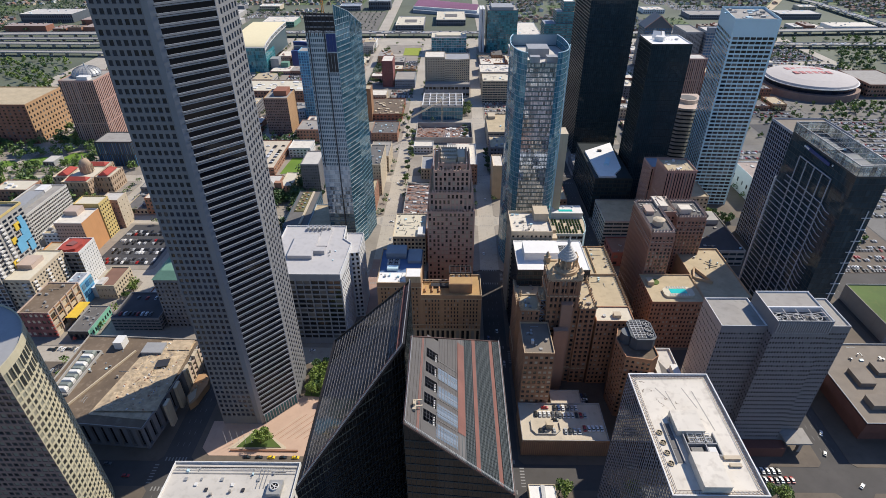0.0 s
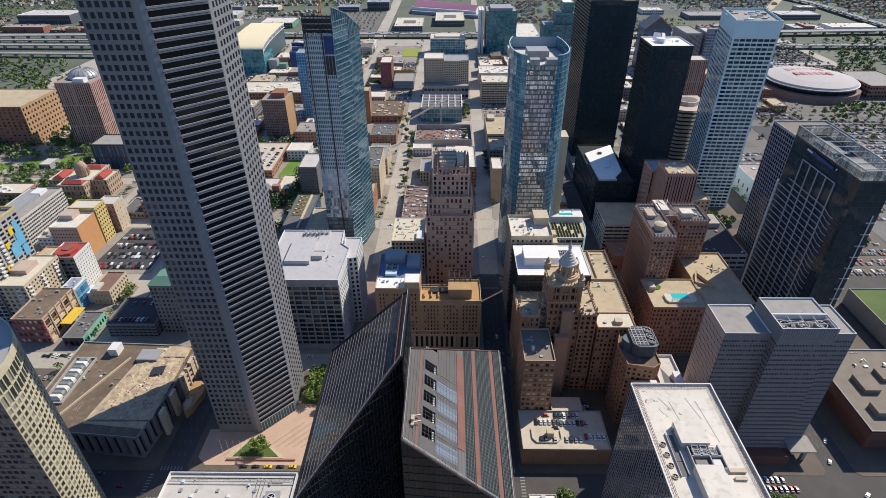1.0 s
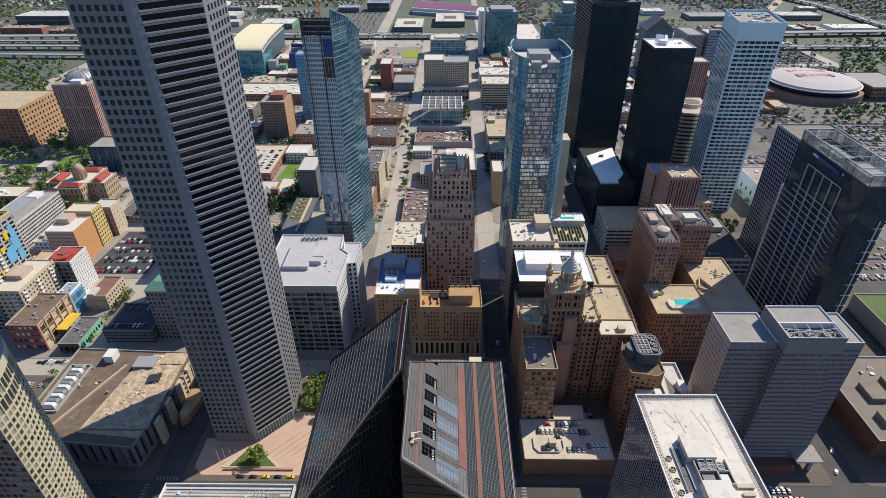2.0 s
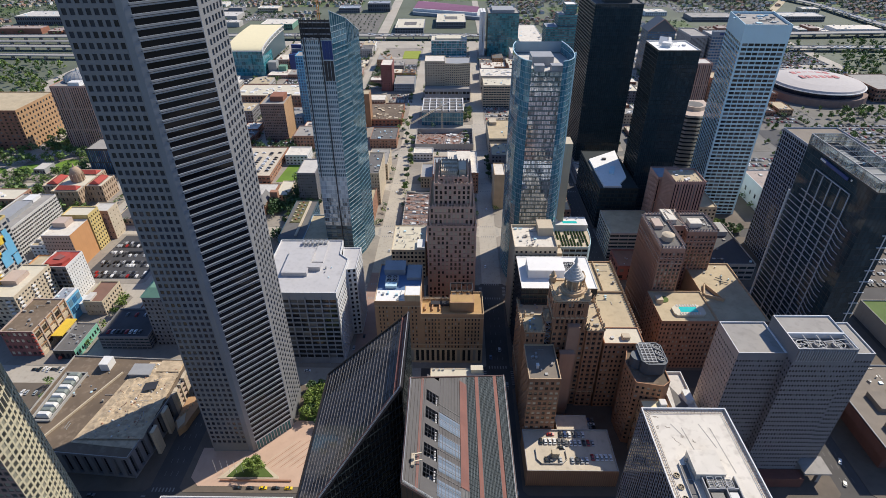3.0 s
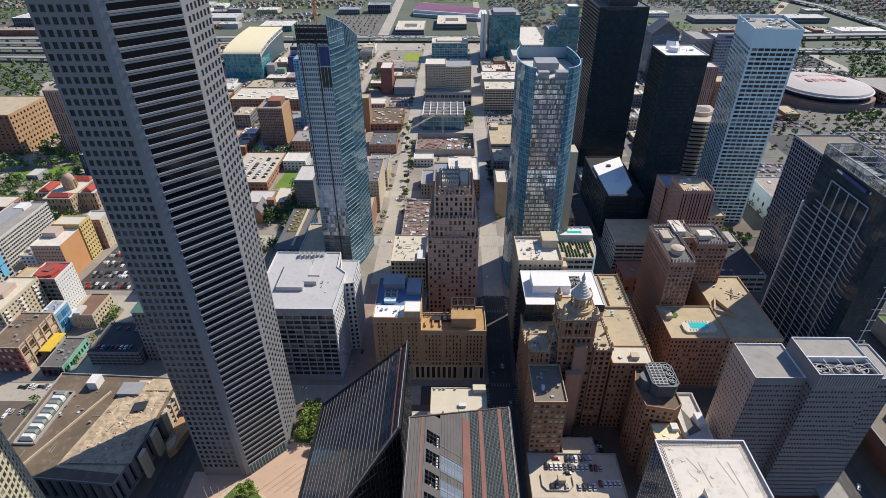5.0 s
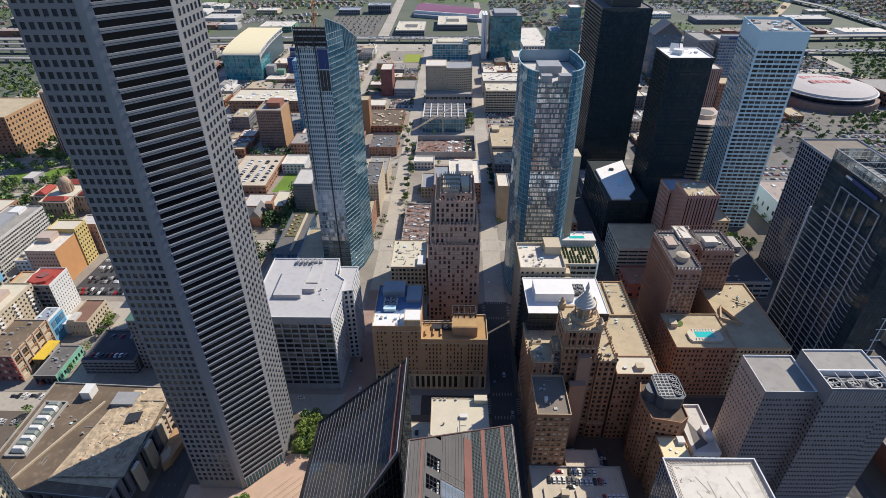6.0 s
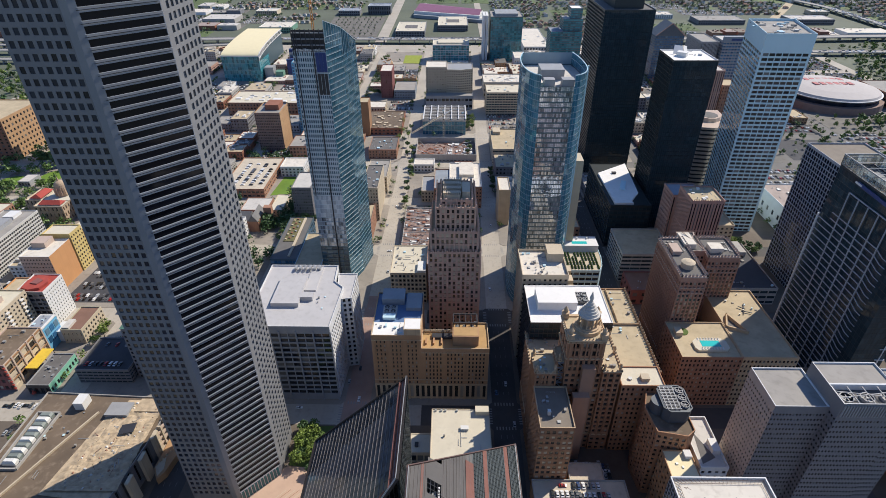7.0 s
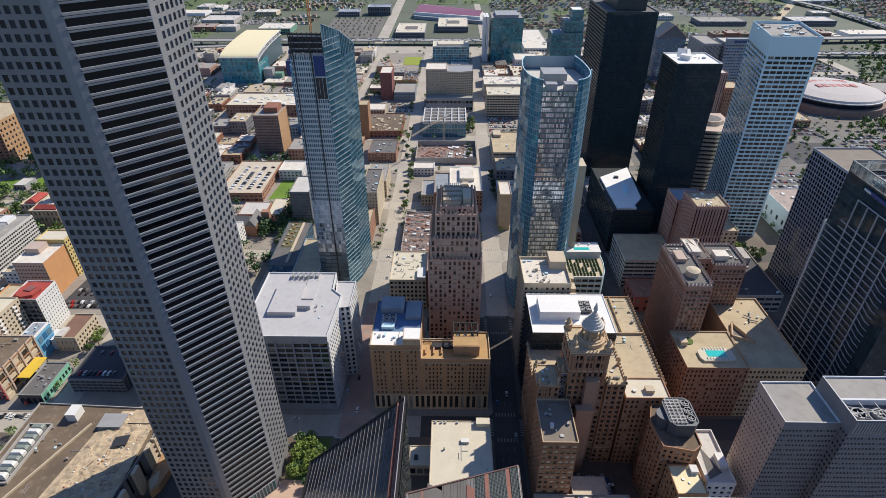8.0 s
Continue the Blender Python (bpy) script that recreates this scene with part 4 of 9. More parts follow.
# Flanks take the paler material, putting the light on them into its colour.
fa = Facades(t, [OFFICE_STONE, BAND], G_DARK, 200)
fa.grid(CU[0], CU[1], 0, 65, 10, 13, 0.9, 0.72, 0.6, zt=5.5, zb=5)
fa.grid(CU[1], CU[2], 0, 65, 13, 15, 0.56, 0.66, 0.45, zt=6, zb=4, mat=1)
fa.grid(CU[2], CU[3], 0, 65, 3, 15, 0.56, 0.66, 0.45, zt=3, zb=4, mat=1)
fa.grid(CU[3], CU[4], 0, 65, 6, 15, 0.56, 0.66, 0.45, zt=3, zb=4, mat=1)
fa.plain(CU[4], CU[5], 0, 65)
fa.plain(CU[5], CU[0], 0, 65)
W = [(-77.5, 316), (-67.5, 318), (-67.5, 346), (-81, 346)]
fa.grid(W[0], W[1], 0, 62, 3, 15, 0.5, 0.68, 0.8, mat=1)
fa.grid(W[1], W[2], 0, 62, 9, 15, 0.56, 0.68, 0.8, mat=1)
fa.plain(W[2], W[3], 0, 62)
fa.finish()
ribs(t, CU[0], CU[1], 0, 61, 5, 0.9, 0.7, OFFICE_STONE, "column")
roof_slab(t, CU, 64, 1.0, COOL_ROOF, BAND)
roof_slab(t, W, 61.2, 0.8, COOL_ROOF, BAND)
m = MB()
m.box(-118, -100, 305, 335, 64.0, 67.2)
m.box(-100, -92, 322, 350, 64.0, 65.0)
part("raised_roof", m, COOL_ROOF, t)
unit(t, -101, -92, 311.5, 317, 64, 67.4, COOL_ROOF, "lift_house")
m = MB()
for k in range(6):
    x = -112 + 3.4 * k
    m.box(x, x + 1.6, 345, 349, 65.2, 66.8)
    m.beam((x, 343, 65), (x, 351, 66.8), 0.15)
    m.beam((x + 2.4, 343, 64), (x + 2.4, 343, 68), 0.15)
part("roof_plant", m, STEEL, t)
clutter(t, -90, -78, 290, 326, 64, 4, 9, big=1.0)

# ---- unfinished glass tower ----
A_, B_, C_, D_, E_ = (-111.8, 420), (-88.3, 419), (-80.3, 438), (-74.8, 464), (-111.8, 472)
t = thing("glass_tower", "blue glass skyscraper under construction with an open top", "skyscraper", (-95, 445, 0))
fa = Facades(t, [TEAL_FRAME, TEAL_DARK], G_SLIT, 180)
fa.grid(A_, B_, 0, 38, 5, 9, 0.9, 0.72, 0.4, mat=1)
fa.grid(A_, B_, 86, 198, 15, 30, 0.6, 0.62, 0.2, skip=lambda c, r: c > 9 and r > 22)
fa.finish()
# Band of panes with the bright reflection put into their colour.
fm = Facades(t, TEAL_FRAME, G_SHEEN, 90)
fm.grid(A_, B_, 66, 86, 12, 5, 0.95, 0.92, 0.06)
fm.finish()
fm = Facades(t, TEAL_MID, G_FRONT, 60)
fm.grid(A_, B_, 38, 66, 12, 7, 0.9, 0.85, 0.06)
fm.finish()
fb = Facades(t, TEAL_DARK, G_TEAL, 120)
fb.grid(B_, C_, 0, 204, 9, 50, 0.96, 0.9, 0.12)
fb.grid(C_, D_, 0, 192, 11, 47, 0.96, 0.9, 0.12)
fb.plain(D_, E_, 0, 194)
fb.plain(E_, A_, 0, 198)
fb.finish()
roof_slab(t, [A_, B_, C_, D_, E_], 190, 1.0, DARK_ROOF, DARK_STEEL)
for p, q, za, zb_, zlo, nm in ((B_, C_, 218.5, 210.5, 204, 7), (C_, D_, 210.5, 196.5, 192, 9)):
    for k in range(nm):
        f, g_ = k / nm, (k + 1) / nm
        u, v = Vector(p) + (Vector(q) - Vector(p)) * f, Vector(p) + (Vector(q) - Vector(p)) * g_
        m = MB()
        m.face((*u, zlo), (*v, zlo), (*v, za + (zb_ - za) * g_), (*u, za + (zb_ - za) * f))
        m.face((*v, zlo), (*u, zlo), (*u, za + (zb_ - za) * f), (*v, za + (zb_ - za) * g_))
        part("screen_pane", m, G_TEAL.one, t)
        m = MB()
        m.beam((*u, zlo), (*u, za + (zb_ - za) * f), 0.25)
        m.beam((*u, za + (zb_ - za) * f), (*v, za + (zb_ - za) * g_), 0.4)
        part("screen_frame", m, TEAL_FRAME, t)
# bare top storeys of the front, with navy sheeting on one bay
m = MB()
m.face((-111.6, 421.5, 184), (-88.5, 420.6, 184), (-88.5, 420.6, 212), (-111.6, 421.5, 212))
part("open_storey", m, DARK_STEEL, t)
for k in range(4):
    m = MB()
    m.box(-111.6, -88.6, 419.5, 420.8, 198 + 4 * k, 198.7 + 4 * k, bottom=True)
    part("floor_edge", m, GREY_PANEL, t)
for k in range(8):
    m = MB()
    m.box(-111.4 + 3.2 * k, -110.9 + 3.2 * k, 419.4, 420.2, 196, 213)
    part("bare_column", m, DARK_STEEL, t)
for k in range(3):
    m = MB()
    m.box(-96 + 2.5 * k, -93.6 + 2.5 * k, 418.9, 419.3, 184, 197.6, bottom=True)
    part("navy_sheeting", m, NAVY, t)
    m = MB()
    m.box(-96 + 2.5 * k, -93.8 + 2.5 * k, 419.0, 419.25, 168, 183, bottom=True)
    part("open_bay", m, DARK_STEEL, t)
rk = random.Random(21)
for k in range(18):
    unit(t, -110 + 1.2 * k, -109.2 + 1.2 * k, 419.0, 420.4, 198.7, 199.2 + rk.random(), (WHITE_PAINT, BAND, STEEL)[k % 3], "site_stack")
m = MB()
m.beam((-97.2, 418.9, 0), (-97.2, 418.9, 206), 0.7)
m.beam((-109.5, 419.0, 86), (-109.5, 419.0, 214), 0.6)
part("hoist_mast", m, DARK_STEEL, t)
def on_edge(p, q, f):
    return (p[0] + (q[0] - p[0]) * f + 0.2, p[1] + (q[1] - p[1]) * f - 0.08)


for k in range(51):
    m = MB()
    m.beam((*on_edge(B_, C_, 0.01), 4 + 4.07 * k), (*on_edge(B_, C_, 0.99), 4 + 4.07 * k), 0.24, 0.24)
    part("pale_fin", m, TEAL_FRAME, t)
for k in range(47):
    m = MB()
    m.beam((*on_edge(C_, D_, 0.01), 4 + 4.07 * k), (*on_edge(C_, D_, 0.99), 4 + 4.07 * k), 0.12, 0.16)
    part("pale_fin", m, TEAL_MID, t)
blk("tower_podium", "low glazed podium with a planted roof terrace", "building", -135, -112, 408, 466, 22, TEAL_FRAME, G_BLUE, TAN_ROOF, (5, 5, 0.9, 0.8), (10, 5, 0.9, 0.8))
t = thing("tower_crane", "slim orange tower crane above the unfinished tower", "crane", (-107, 468, 190))
m = MB()
for dx in (-0.7, 0.7):
    for dy in (-0.7, 0.7):
        m.beam((-107 + dx, 468 + dy, 190), (-107 + dx, 468 + dy, 238), 0.3)
for k in range(16):
    s = 1 if k % 2 else -1
    m.beam((-107.7 * 1 + 0, 467.3, 206 + 2 * k), (-106.3, 468.7 if s > 0 else 467.3, 208 + 2 * k), 0.2)
part("mast", m, ORANGE, t)

# ---- lens-shaped glass tower ----
LN = [(57, 386), (79, 386), (83, 388.5), (86.4, 392.5), (88.8, 398), (90.3, 405), (91, 414), (90.8, 425), (90, 436), (88, 448), (52, 448), (49.6, 440), (48.0, 431), (47.2, 421), (47.4, 411), (48.6, 402), (50.4, 395), (53.2, 389.5)]
t = thing("curved_glass_tower", "blue-green glass skyscraper with bowed sides and a flat front", "skyscraper", (69, 415, 0))
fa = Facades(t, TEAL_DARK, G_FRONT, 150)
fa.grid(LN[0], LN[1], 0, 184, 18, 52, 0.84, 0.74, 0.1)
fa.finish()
fb = Facades(t, TEAL_MID, G_CYAN, 130)
for i in [k for k in range(1, 18) if k != 9]:
    a, b = LN[i], LN[(i + 1) % len(LN)]
    L = (Vector(b) - Vector(a)).length
    fb.grid(a, b, 0, 191, max(2, int(L / 1.7)), 46, 0.94, 0.9, 0.06)
fb.plain(LN[9], LN[10], 0, 191)
fb.finish()
roof_slab(t, LN, 182, 0.6, PALE_ROOF, TEAL_DARK)
unit(t, 60, 76, 408, 424, 182, 189, GREY_PANEL, "plant_room")
unit(t, 53, 60, 396, 410, 182, 183.5, WHITE_ROOF, "plant_deck")
unit(t, 60, 67, 391, 397, 182, 187, GREY_PANEL, "lift_house")
unit(t, 72, 80, 391, 398, 182, 187, GREY_PANEL, "lift_house")
m = MB()
m.beam((91.6, 408, 0), (91.6, 408, 192), 0.8, 1.6)
part("edge_fin", m, HAZE_PANEL, t, "white vertical edge fin")
m = MB()
m.box(92, 104, 431, 447, 0, 112)
part("lift_core", m, CREAM, t)
for i in range(len(LN)):
    if i == 9 or i == 0:
        continue
    a, b = LN[i], LN[(i + 1) % len(LN)]
    m = MB()
    m.beam((*a, 191.2), (*b, 191.2), 0.5, 0.5)
    part("crown_rim", m, HAZE_PANEL, t)

# ---- black glass towers ----
t = blk("black_glass_tower", "black glass office tower with a white roof", "skyscraper", 191.5, 230, 518, 558, 167, BLACK_FRAME, G_BLACK, BRIGHT_ROOF, (20, 44, 0.95, 0.93), (24, 44, 0.95, 0.93), 1.0, 100, rim=WHITE_PAINT)
m = MB()
m.prism([(199, 536), (206, 531), (210, 537), (203, 542)], 167, 171)
m.face((198, 541, 168), (205, 536, 168), (207, 545, 174), (201, 549, 174))
m.face((206, 536, 168), (211, 541, 168), (212, 549, 173), (208, 546, 174))
part("roof_dish", m, WHITE_PAINT, t)
clutter(t, 200, 226, 535, 556, 167, 10, 17, WHITE_PAINT)
t = blk("black_glass_tower", "taller black glass office tower with a recessed top", "skyscraper", 159.5, 213, 650, 735, 186, BLACK_FRAME, G_BLACK, DARK_ROOF, (22, 52, 0.95, 0.93), (26, 52, 0.9, 0.6), 1.0, 100)
unit(t, 172, 203, 662, 724, 186, 200, BLACK_FRAME, "recessed_top")
t = blk("glass_lobby", "low dark glass pavilion with a white angular roof", "building", 148, 186, 482, 578, 44, LOUVRE, G_BLACK, LOUVRE, (10, 10, 0.9, 0.7), (18, 10, 0.9, 0.7))
m = MB()
m.prism([(152.6, 485), (170.2, 485), (169.5, 490.4), (180, 506), (185, 575), (151.3, 551)], 44, 46)
part("angular_roof", m, BRIGHT_ROOF, t)
m = MB()
m.beam((166, 512, 46.6), (172, 530, 46.6), 5, 1.2)
part("roof_house", m, HAZE_PANEL, t)
unit(t, 165, 169, 548, 551, 46, 47.6, DARK_STEEL, "roof_hatch")

# ---- white slab tower ----
WT = [(261.5, 513), (302.5, 511), (318, 577), (276, 579)]
t = tower("white_slab_tower", "white metal-clad office tower with rows of dark windows", "skyscraper", WT, 0, 189, HAZE_PANEL, G_DARK, GREY_ROOF,
          {0: dict(cols=7, rows=44, ww=0.88, wh=0.6, depth=0.3, top=13, u0=1.5, u1=1.5), 3: dict(cols=9, rows=44, ww=0.88, wh=0.6, depth=0.3, top=13)}, limit=200, par=2.2)
clutter(t, 284, 308, 530, 570, 189, 16, 23, big=5)
clutter(t, 268, 306, 516, 572, 189, 22, 24, None, 7)
m = MB()
m.prism([(266, 516), (300, 514.5), (303, 524), (268, 526)], 189.02, 189.4)
part("dark_roof_strip", m, DARK_ROOF, t)

# ---- ornate hotel tower, pool podium ----
t = thing("hotel_tower", "brown brick hotel towers with pale crenellated cornices", "hotel", (172, 345, 0))
fa = Facades(t, HOTEL_BRICK, G_WARM, 260)
WINGS = [(149, 165.5, 318, 366, 81), (178, 200, 346, 372, 78)]
for x0, x1, y0, y1, z in WINGS:
    fa.grid((x0, y0), (x1, y0), 0, z, int((x1 - x0) / 2.6), 22, 0.54, 0.62, 0.25, zt=4, zb=4)
    fa.grid((x0, y1), (x0, y0), 0, z, int((y1 - y0) / 2.6), 22, 0.54, 0.62, 0.25, zt=4, zb=4)
    fa.grid((x1, y0), (x1, y1), 0, z, int((y1 - y0) / 2.6), 22, 0.54, 0.62, 0.25, zt=4, zb=4)
    fa.plain((x1, y1), (x0, y1), 0, z)
fa.grid((165.5, 352), (178, 352), 0, 79, 4, 22, 0.54, 0.62, 0.25, zt=4, zb=4)
fa.finish()
for x0, x1, y0, y1, z in WINGS:
    roof_slab(t, rect(x0, x1, y0, y1), z - 1, 1.0, DARK_ROOF, PALE_PINK)
    for a, b in (((x0, y0), (x1, y0)), ((x1, y0), (x1, y1)), ((x0, y0), (x0, y1)), ((x0, y1), (x1, y1))):
        crest(t, a, b, z, 2.2, 2.0, 1.5, PALE_PINK)
        m = MB()
        m.beam((*a, z - 0.2), (*b, z - 0.2), 1.6, 0.7)
        part("cornice", m, PALE_PINK, t)
for x0, x1, y0, y1, z in WINGS:
    ribs(t, (x0, y0), (x1, y0), 4, z - 4, int((x1 - x0) / 2.6), 0.6, 0.5, HOTEL_BRICK)
    ribs(t, (x0, y1), (x0, y0), 4, z - 4, int((y1 - y0) / 2.6), 0.6, 0.5, HOTEL_BRICK)
    for zz in (z - 9, z - 13, 12):
        m = MB()
        for a, b in (((x0, y0), (x1, y0)), ((x0, y1), (x0, y0)), ((x1, y0), (x1, y1))):
            m.beam((*a, zz), (*b, zz), 0.9, 0.5)
        part("string_course", m, PALE_PINK, t)
for x in (166.4, 176):
    m = MB()
    m.beam((x, 352.6, 80), (x + (9 if x < 170 else -9), 371, 83), 0.5)
    part("roof_brace", m, PALE_PINK, t)
roof_slab(t, rect(165.5, 178, 352, 378), 78, 1.0, DARK_ROOF, PALE_PINK)
m = MB()
m.frustum(157, 331, 80, 84, 4.4, 4.0, 12)
m.frustum(157, 331, 84, 85, 4.6, 2.0, 12)
part("water_tank_house", m, CREAM, t)
unit(t, 164, 172, 356, 372, 77, 82, WHITE_ROOF, "lift_house")
unit(t, 181, 190, 352, 360, 77, 81, WHITE_ROOF, "lift_house")
unit(t, 152, 158, 345, 356, 80, 83, PALE_PINK, "plant_room")
clutter(t, 150, 164, 336, 364, 80, 10, 441, None, 2.2)
clutter(t, 180, 199, 348, 370, 77, 12, 442, None, 2.6)
t = blk("pool_podium", "brown brick podium with a rooftop swimming pool terrace", "building", 145.5, 184, 283, 317, 43, BROWN_BRICK, G_WARM, TAN_ROOF, (15, 11, 0.5, 0.55), (9, 11, 0.5, 0.55), 1.0, 120, rim=TAN_STONE)
m = MB()
m.prism([(158, 288.5), (176, 288.5), (178.5, 291), (178.5, 297), (176, 300), (160, 300), (156.5, 297), (156.5, 291)], 43, 44.6)
part("pool_deck", m, CREAM_ROOF, t)
m = MB()
m.box(161.4, 173.6, 292, 297.6, 44.6, 44.68)
part("pool_water", m, POOL, t, "turquoise pool water")
lo = MB()
lo.box(0, 0.6, 0, 1.3, 44.6, 44.95)
lo.box(0, 0.6, 1.3, 1.75, 44.6, 45.3)
lo = lo.mesh("sun_lounger", WHITE_PAINT)
for k in range(16):
    ob = part("sun_lounger", lo, None, t)
    ob.matrix_basis = Matrix.Translation((160.4 + 1.9 * (k % 8), 298.0 if k < 8 else 289.2, 0))
m = MB()
m.frustum(154.5, 308, 43, 43.5, 3.6, 3.6, 18)
part("round_lawn", m, GRASS, t, "round patch of lawn")
unit(t, 148, 152.5, 303, 309, 43, 46.5, CREAM, "pavilion")
t = blk("department_store", "broad tan-roofed department store with a light well", "building", 184.2, 219, 283, 353, 43, TAN_STONE, G_DARK, TAN_ROOF, (14, 10, 0.55, 0.5), None, 1.2, 90)
m = MB()
for a, b in (((185, 312), (197, 306)), ((197, 306), (190, 325)), ((190, 325), (185, 312))):
    m.beam((*a, 44.2), (*b, 44.2), 1.0, 2.4)
part("light_well", m, TAN_STONE, t)
m = MB()
m.prism([(186.5, 312), (195.5, 308), (190, 322)], 43.0, 43.1)
part("well_floor", m, DARK_ROOF, t)
m = MB()
m.beam((203, 326, 43.8), (208, 338, 43.8), 0.5)
m.beam((206, 331, 44.2), (202, 334, 44.2), 0.5)
m.beam((204, 329, 44.0), (209, 327, 44.0), 0.5)
part("roof_crane", m, DARK_STEEL, t)
clutter(t, 190, 216, 318, 350, 43, 9, 41, big=1.6)

# ---- brown pinstriped tower and neighbours ----
t = blk("pinstripe_tower", "pink-brown stone tower with close vertical stripes", "skyscraper", 194, 221, 424, 452, 79, PINK_STONE, G_DARK, TAN_ROOF, (11, 3, 0.42, 0.97), (15, 3, 0.42, 0.97), 1.5, 60)
clutter(t, 196, 219, 426, 450, 79, 18, 43, WHITE_PAINT)
crest(t, (194, 424), (221, 424), 80.4, 1.8, 1.4, 0.9, PINK_STONE)
crest(t, (194, 424), (194, 452), 80.4, 1.8, 1.4, 0.9, PINK_STONE)
t = blk("pinstripe_wing", "lower pink-brown wing with close vertical stripes", "building", 190.5, 216, 452.3, 476, 70, PINK_STONE, G_DARK, BLUE_ROOF, (9, 3, 0.42, 0.97), (9, 3, 0.42, 0.97), 1.2, 20)
t = blk("parking_garage", "tan-decked parking garage with open ramps", "garage", 147, 190, 424, 467, 28, CONCRETE, G_BLACK, TAN_ROOF, (5, 7, 0.97, 0.5), (6, 7, 0.95, 0.5), 1.0)
t = blk("theatre", "low brick theatre with a maroon front", "building", 148, 178, 391, 418, 14, MAROON, G_DARK, BROWN_BRICK_ROOF, (4, 2, 0.5, 0.5), (4, 2, 0.5, 0.5))
clutter(t, 150, 176, 393, 416, 14, 6, 45)
t = blk("parking_garage", "low parking garage with a dark asphalt roof", "garage", 226, 268, 392, 462, 16, CONCRETE, G_BLACK, ASPHALT_LOT, (6, 3, 0.9, 0.5), (10, 3, 0.9, 0.5))
unit(t, 250, 262, 440, 458, 16, 21, CONCRETE, "stair_head")
clutter(t, 228, 266, 394, 438, 16, 10, 447)
m = MB()
m.box(227, 247, 443, 461, 16.02, 16.3)
part("tan_deck", m, TAN_ROOF, t)
blk("office_block", "low office block with a tan roof", "building", 232, 262, 470, 505, 30, CREAM, G_DARK, TAN_ROOF, (7, 7, 0.5, 0.5), (7, 7, 0.5, 0.5))
t = thing("round_office_tower", "office tower with curved pale balcony bands", "building", (278, 612, 0))
for k in range(18):
    z = 4.6 * k
    m = MB()
    m.prism([(256, 592), (263, 585), (275, 583), (288, 587), (298, 596), (300, 640), (256, 640)], z + 2.2, z + 4.6, bottom=True)
    part("floor_band", m, PALE_PINK, t)
    m = MB()
    m.prism([(257, 593), (263.5, 586.4), (275, 584.4), (287, 588.4), (297, 597), (299, 639), (257, 639)], z, z + 2.2)
    part("glass_band", m, G_DARK.many, t)
m = MB()
m.frustum(278, 612, 82.8, 87, 13, 12.5, 10)
part("roof_crown", m, PALE_PINK, t)
m = MB()
m.frustum(278, 612, 87, 87.2, 10, 10, 10)
part("crown_floor", m, DARK_ROOF, t)

# ---- dark gridded tower and lattice tower ----
t = blk("gridded_tower", "dark office tower faced with a pale square grid", "skyscraper", 290, 336, 410, 455, 117, GRID_GREY, G_GRID, TAN_ROOF_GREY, (16, 30, 0.84, 0.84), (14, 30, 0.82, 0.84), 1.2, 120)
LT = [(248, 280), (268, 280), (270, 356), (249, 356)]
t = tower("lattice_tower", "black glass tower with a pale steel lattice and open glass crown", "skyscraper", LT, 0, 143, BLACK_FRAME, G_BLACK, DARK_ROOF,
          {0: dict(cols=8, rows=34, ww=0.95, wh=0.93, depth=0.08), 3: dict(cols=24, rows=34, ww=0.95, wh=0.93, depth=0.08)}, limit=120, par=0.5, rim=DARK_STEEL)
for i in range(4):
    a, e = Vector(LT[i]), Vector(LT[(i + 1) % 4])
    n = max(4, int((e - a).length / 3))
    d = (e - a).normalized()
    ang = math.atan2(d.y, d.x)
    m = MB()
    m.beam((*a, 150.3), (*e, 150.3), 0.5, 0.6)
    part("crown_rim", m, GREY_PANEL, t)
    for k in range(n):
        q = a + (e - a) * ((k + 0.5) / n)
        ob = part("crown_pane", pane_mesh((e - a).length / n - 0.25, 6.2, G_CROWN.one), None, t)
        ob.matrix_basis = Matrix.Translation((q.x, q.y, 146.8)) @ Matrix.Rotation(ang, 4, "Z")
    for k in range(n + 1):
        q = a + (e - a) * (k / n)
        m = MB()
        m.beam((*q, 143.5), (*q, 150), 0.22)
        part("crown_post", m, STEEL, t)
unit(t, 252, 264, 288, 310, 143, 146, SLATE, "plant_room")
unit(t, 253, 262, 318, 340, 143, 145, SLATE, "plant_room")
for k in range(9):
    m = MB()
    m.beam((249, 284 + 8.6 * k, 149.6), (268.6, 284 + 8.6 * k, 149.6), 0.35)
    part("crown_tie", m, GREY_PANEL, t)
clutter(t, 251, 267, 283, 353, 143, 14, 449)
# Navy bar stands in for a dark blue reflection in the glass.
m = MB()
m.beam((247.6, 306, 139.6), (247.6, 334, 140.6), 0.5, 2.2)
part("blue_banner", m, NAVY, t, "dark blue band below the crown")
for k in range(2):
    m = MB()
    m.beam((247.3, 336 - 33 * k, 140.6), (247.3, 330 - 28 * k, 140.4), 0.4, 1.2)
    part("cradle", m, WHITE_PAINT, t)
# lattice: four tall bays on top, then a close grid, with arrow-shaped ends
for k in range(5):
    yy = 299.5 + 9.4 * k
    m = MB()
    m.beam((247.5, yy, 0), (247.5, yy, 132.5), 0.6)
    part("lattice_post", m, GRID_GREY, t)
m = MB()
m.beam((247.5, 299.5, 132.5), (247.5, 337.1, 132.5), 0.6)
part("lattice_bar", m, GRID_GREY, t)
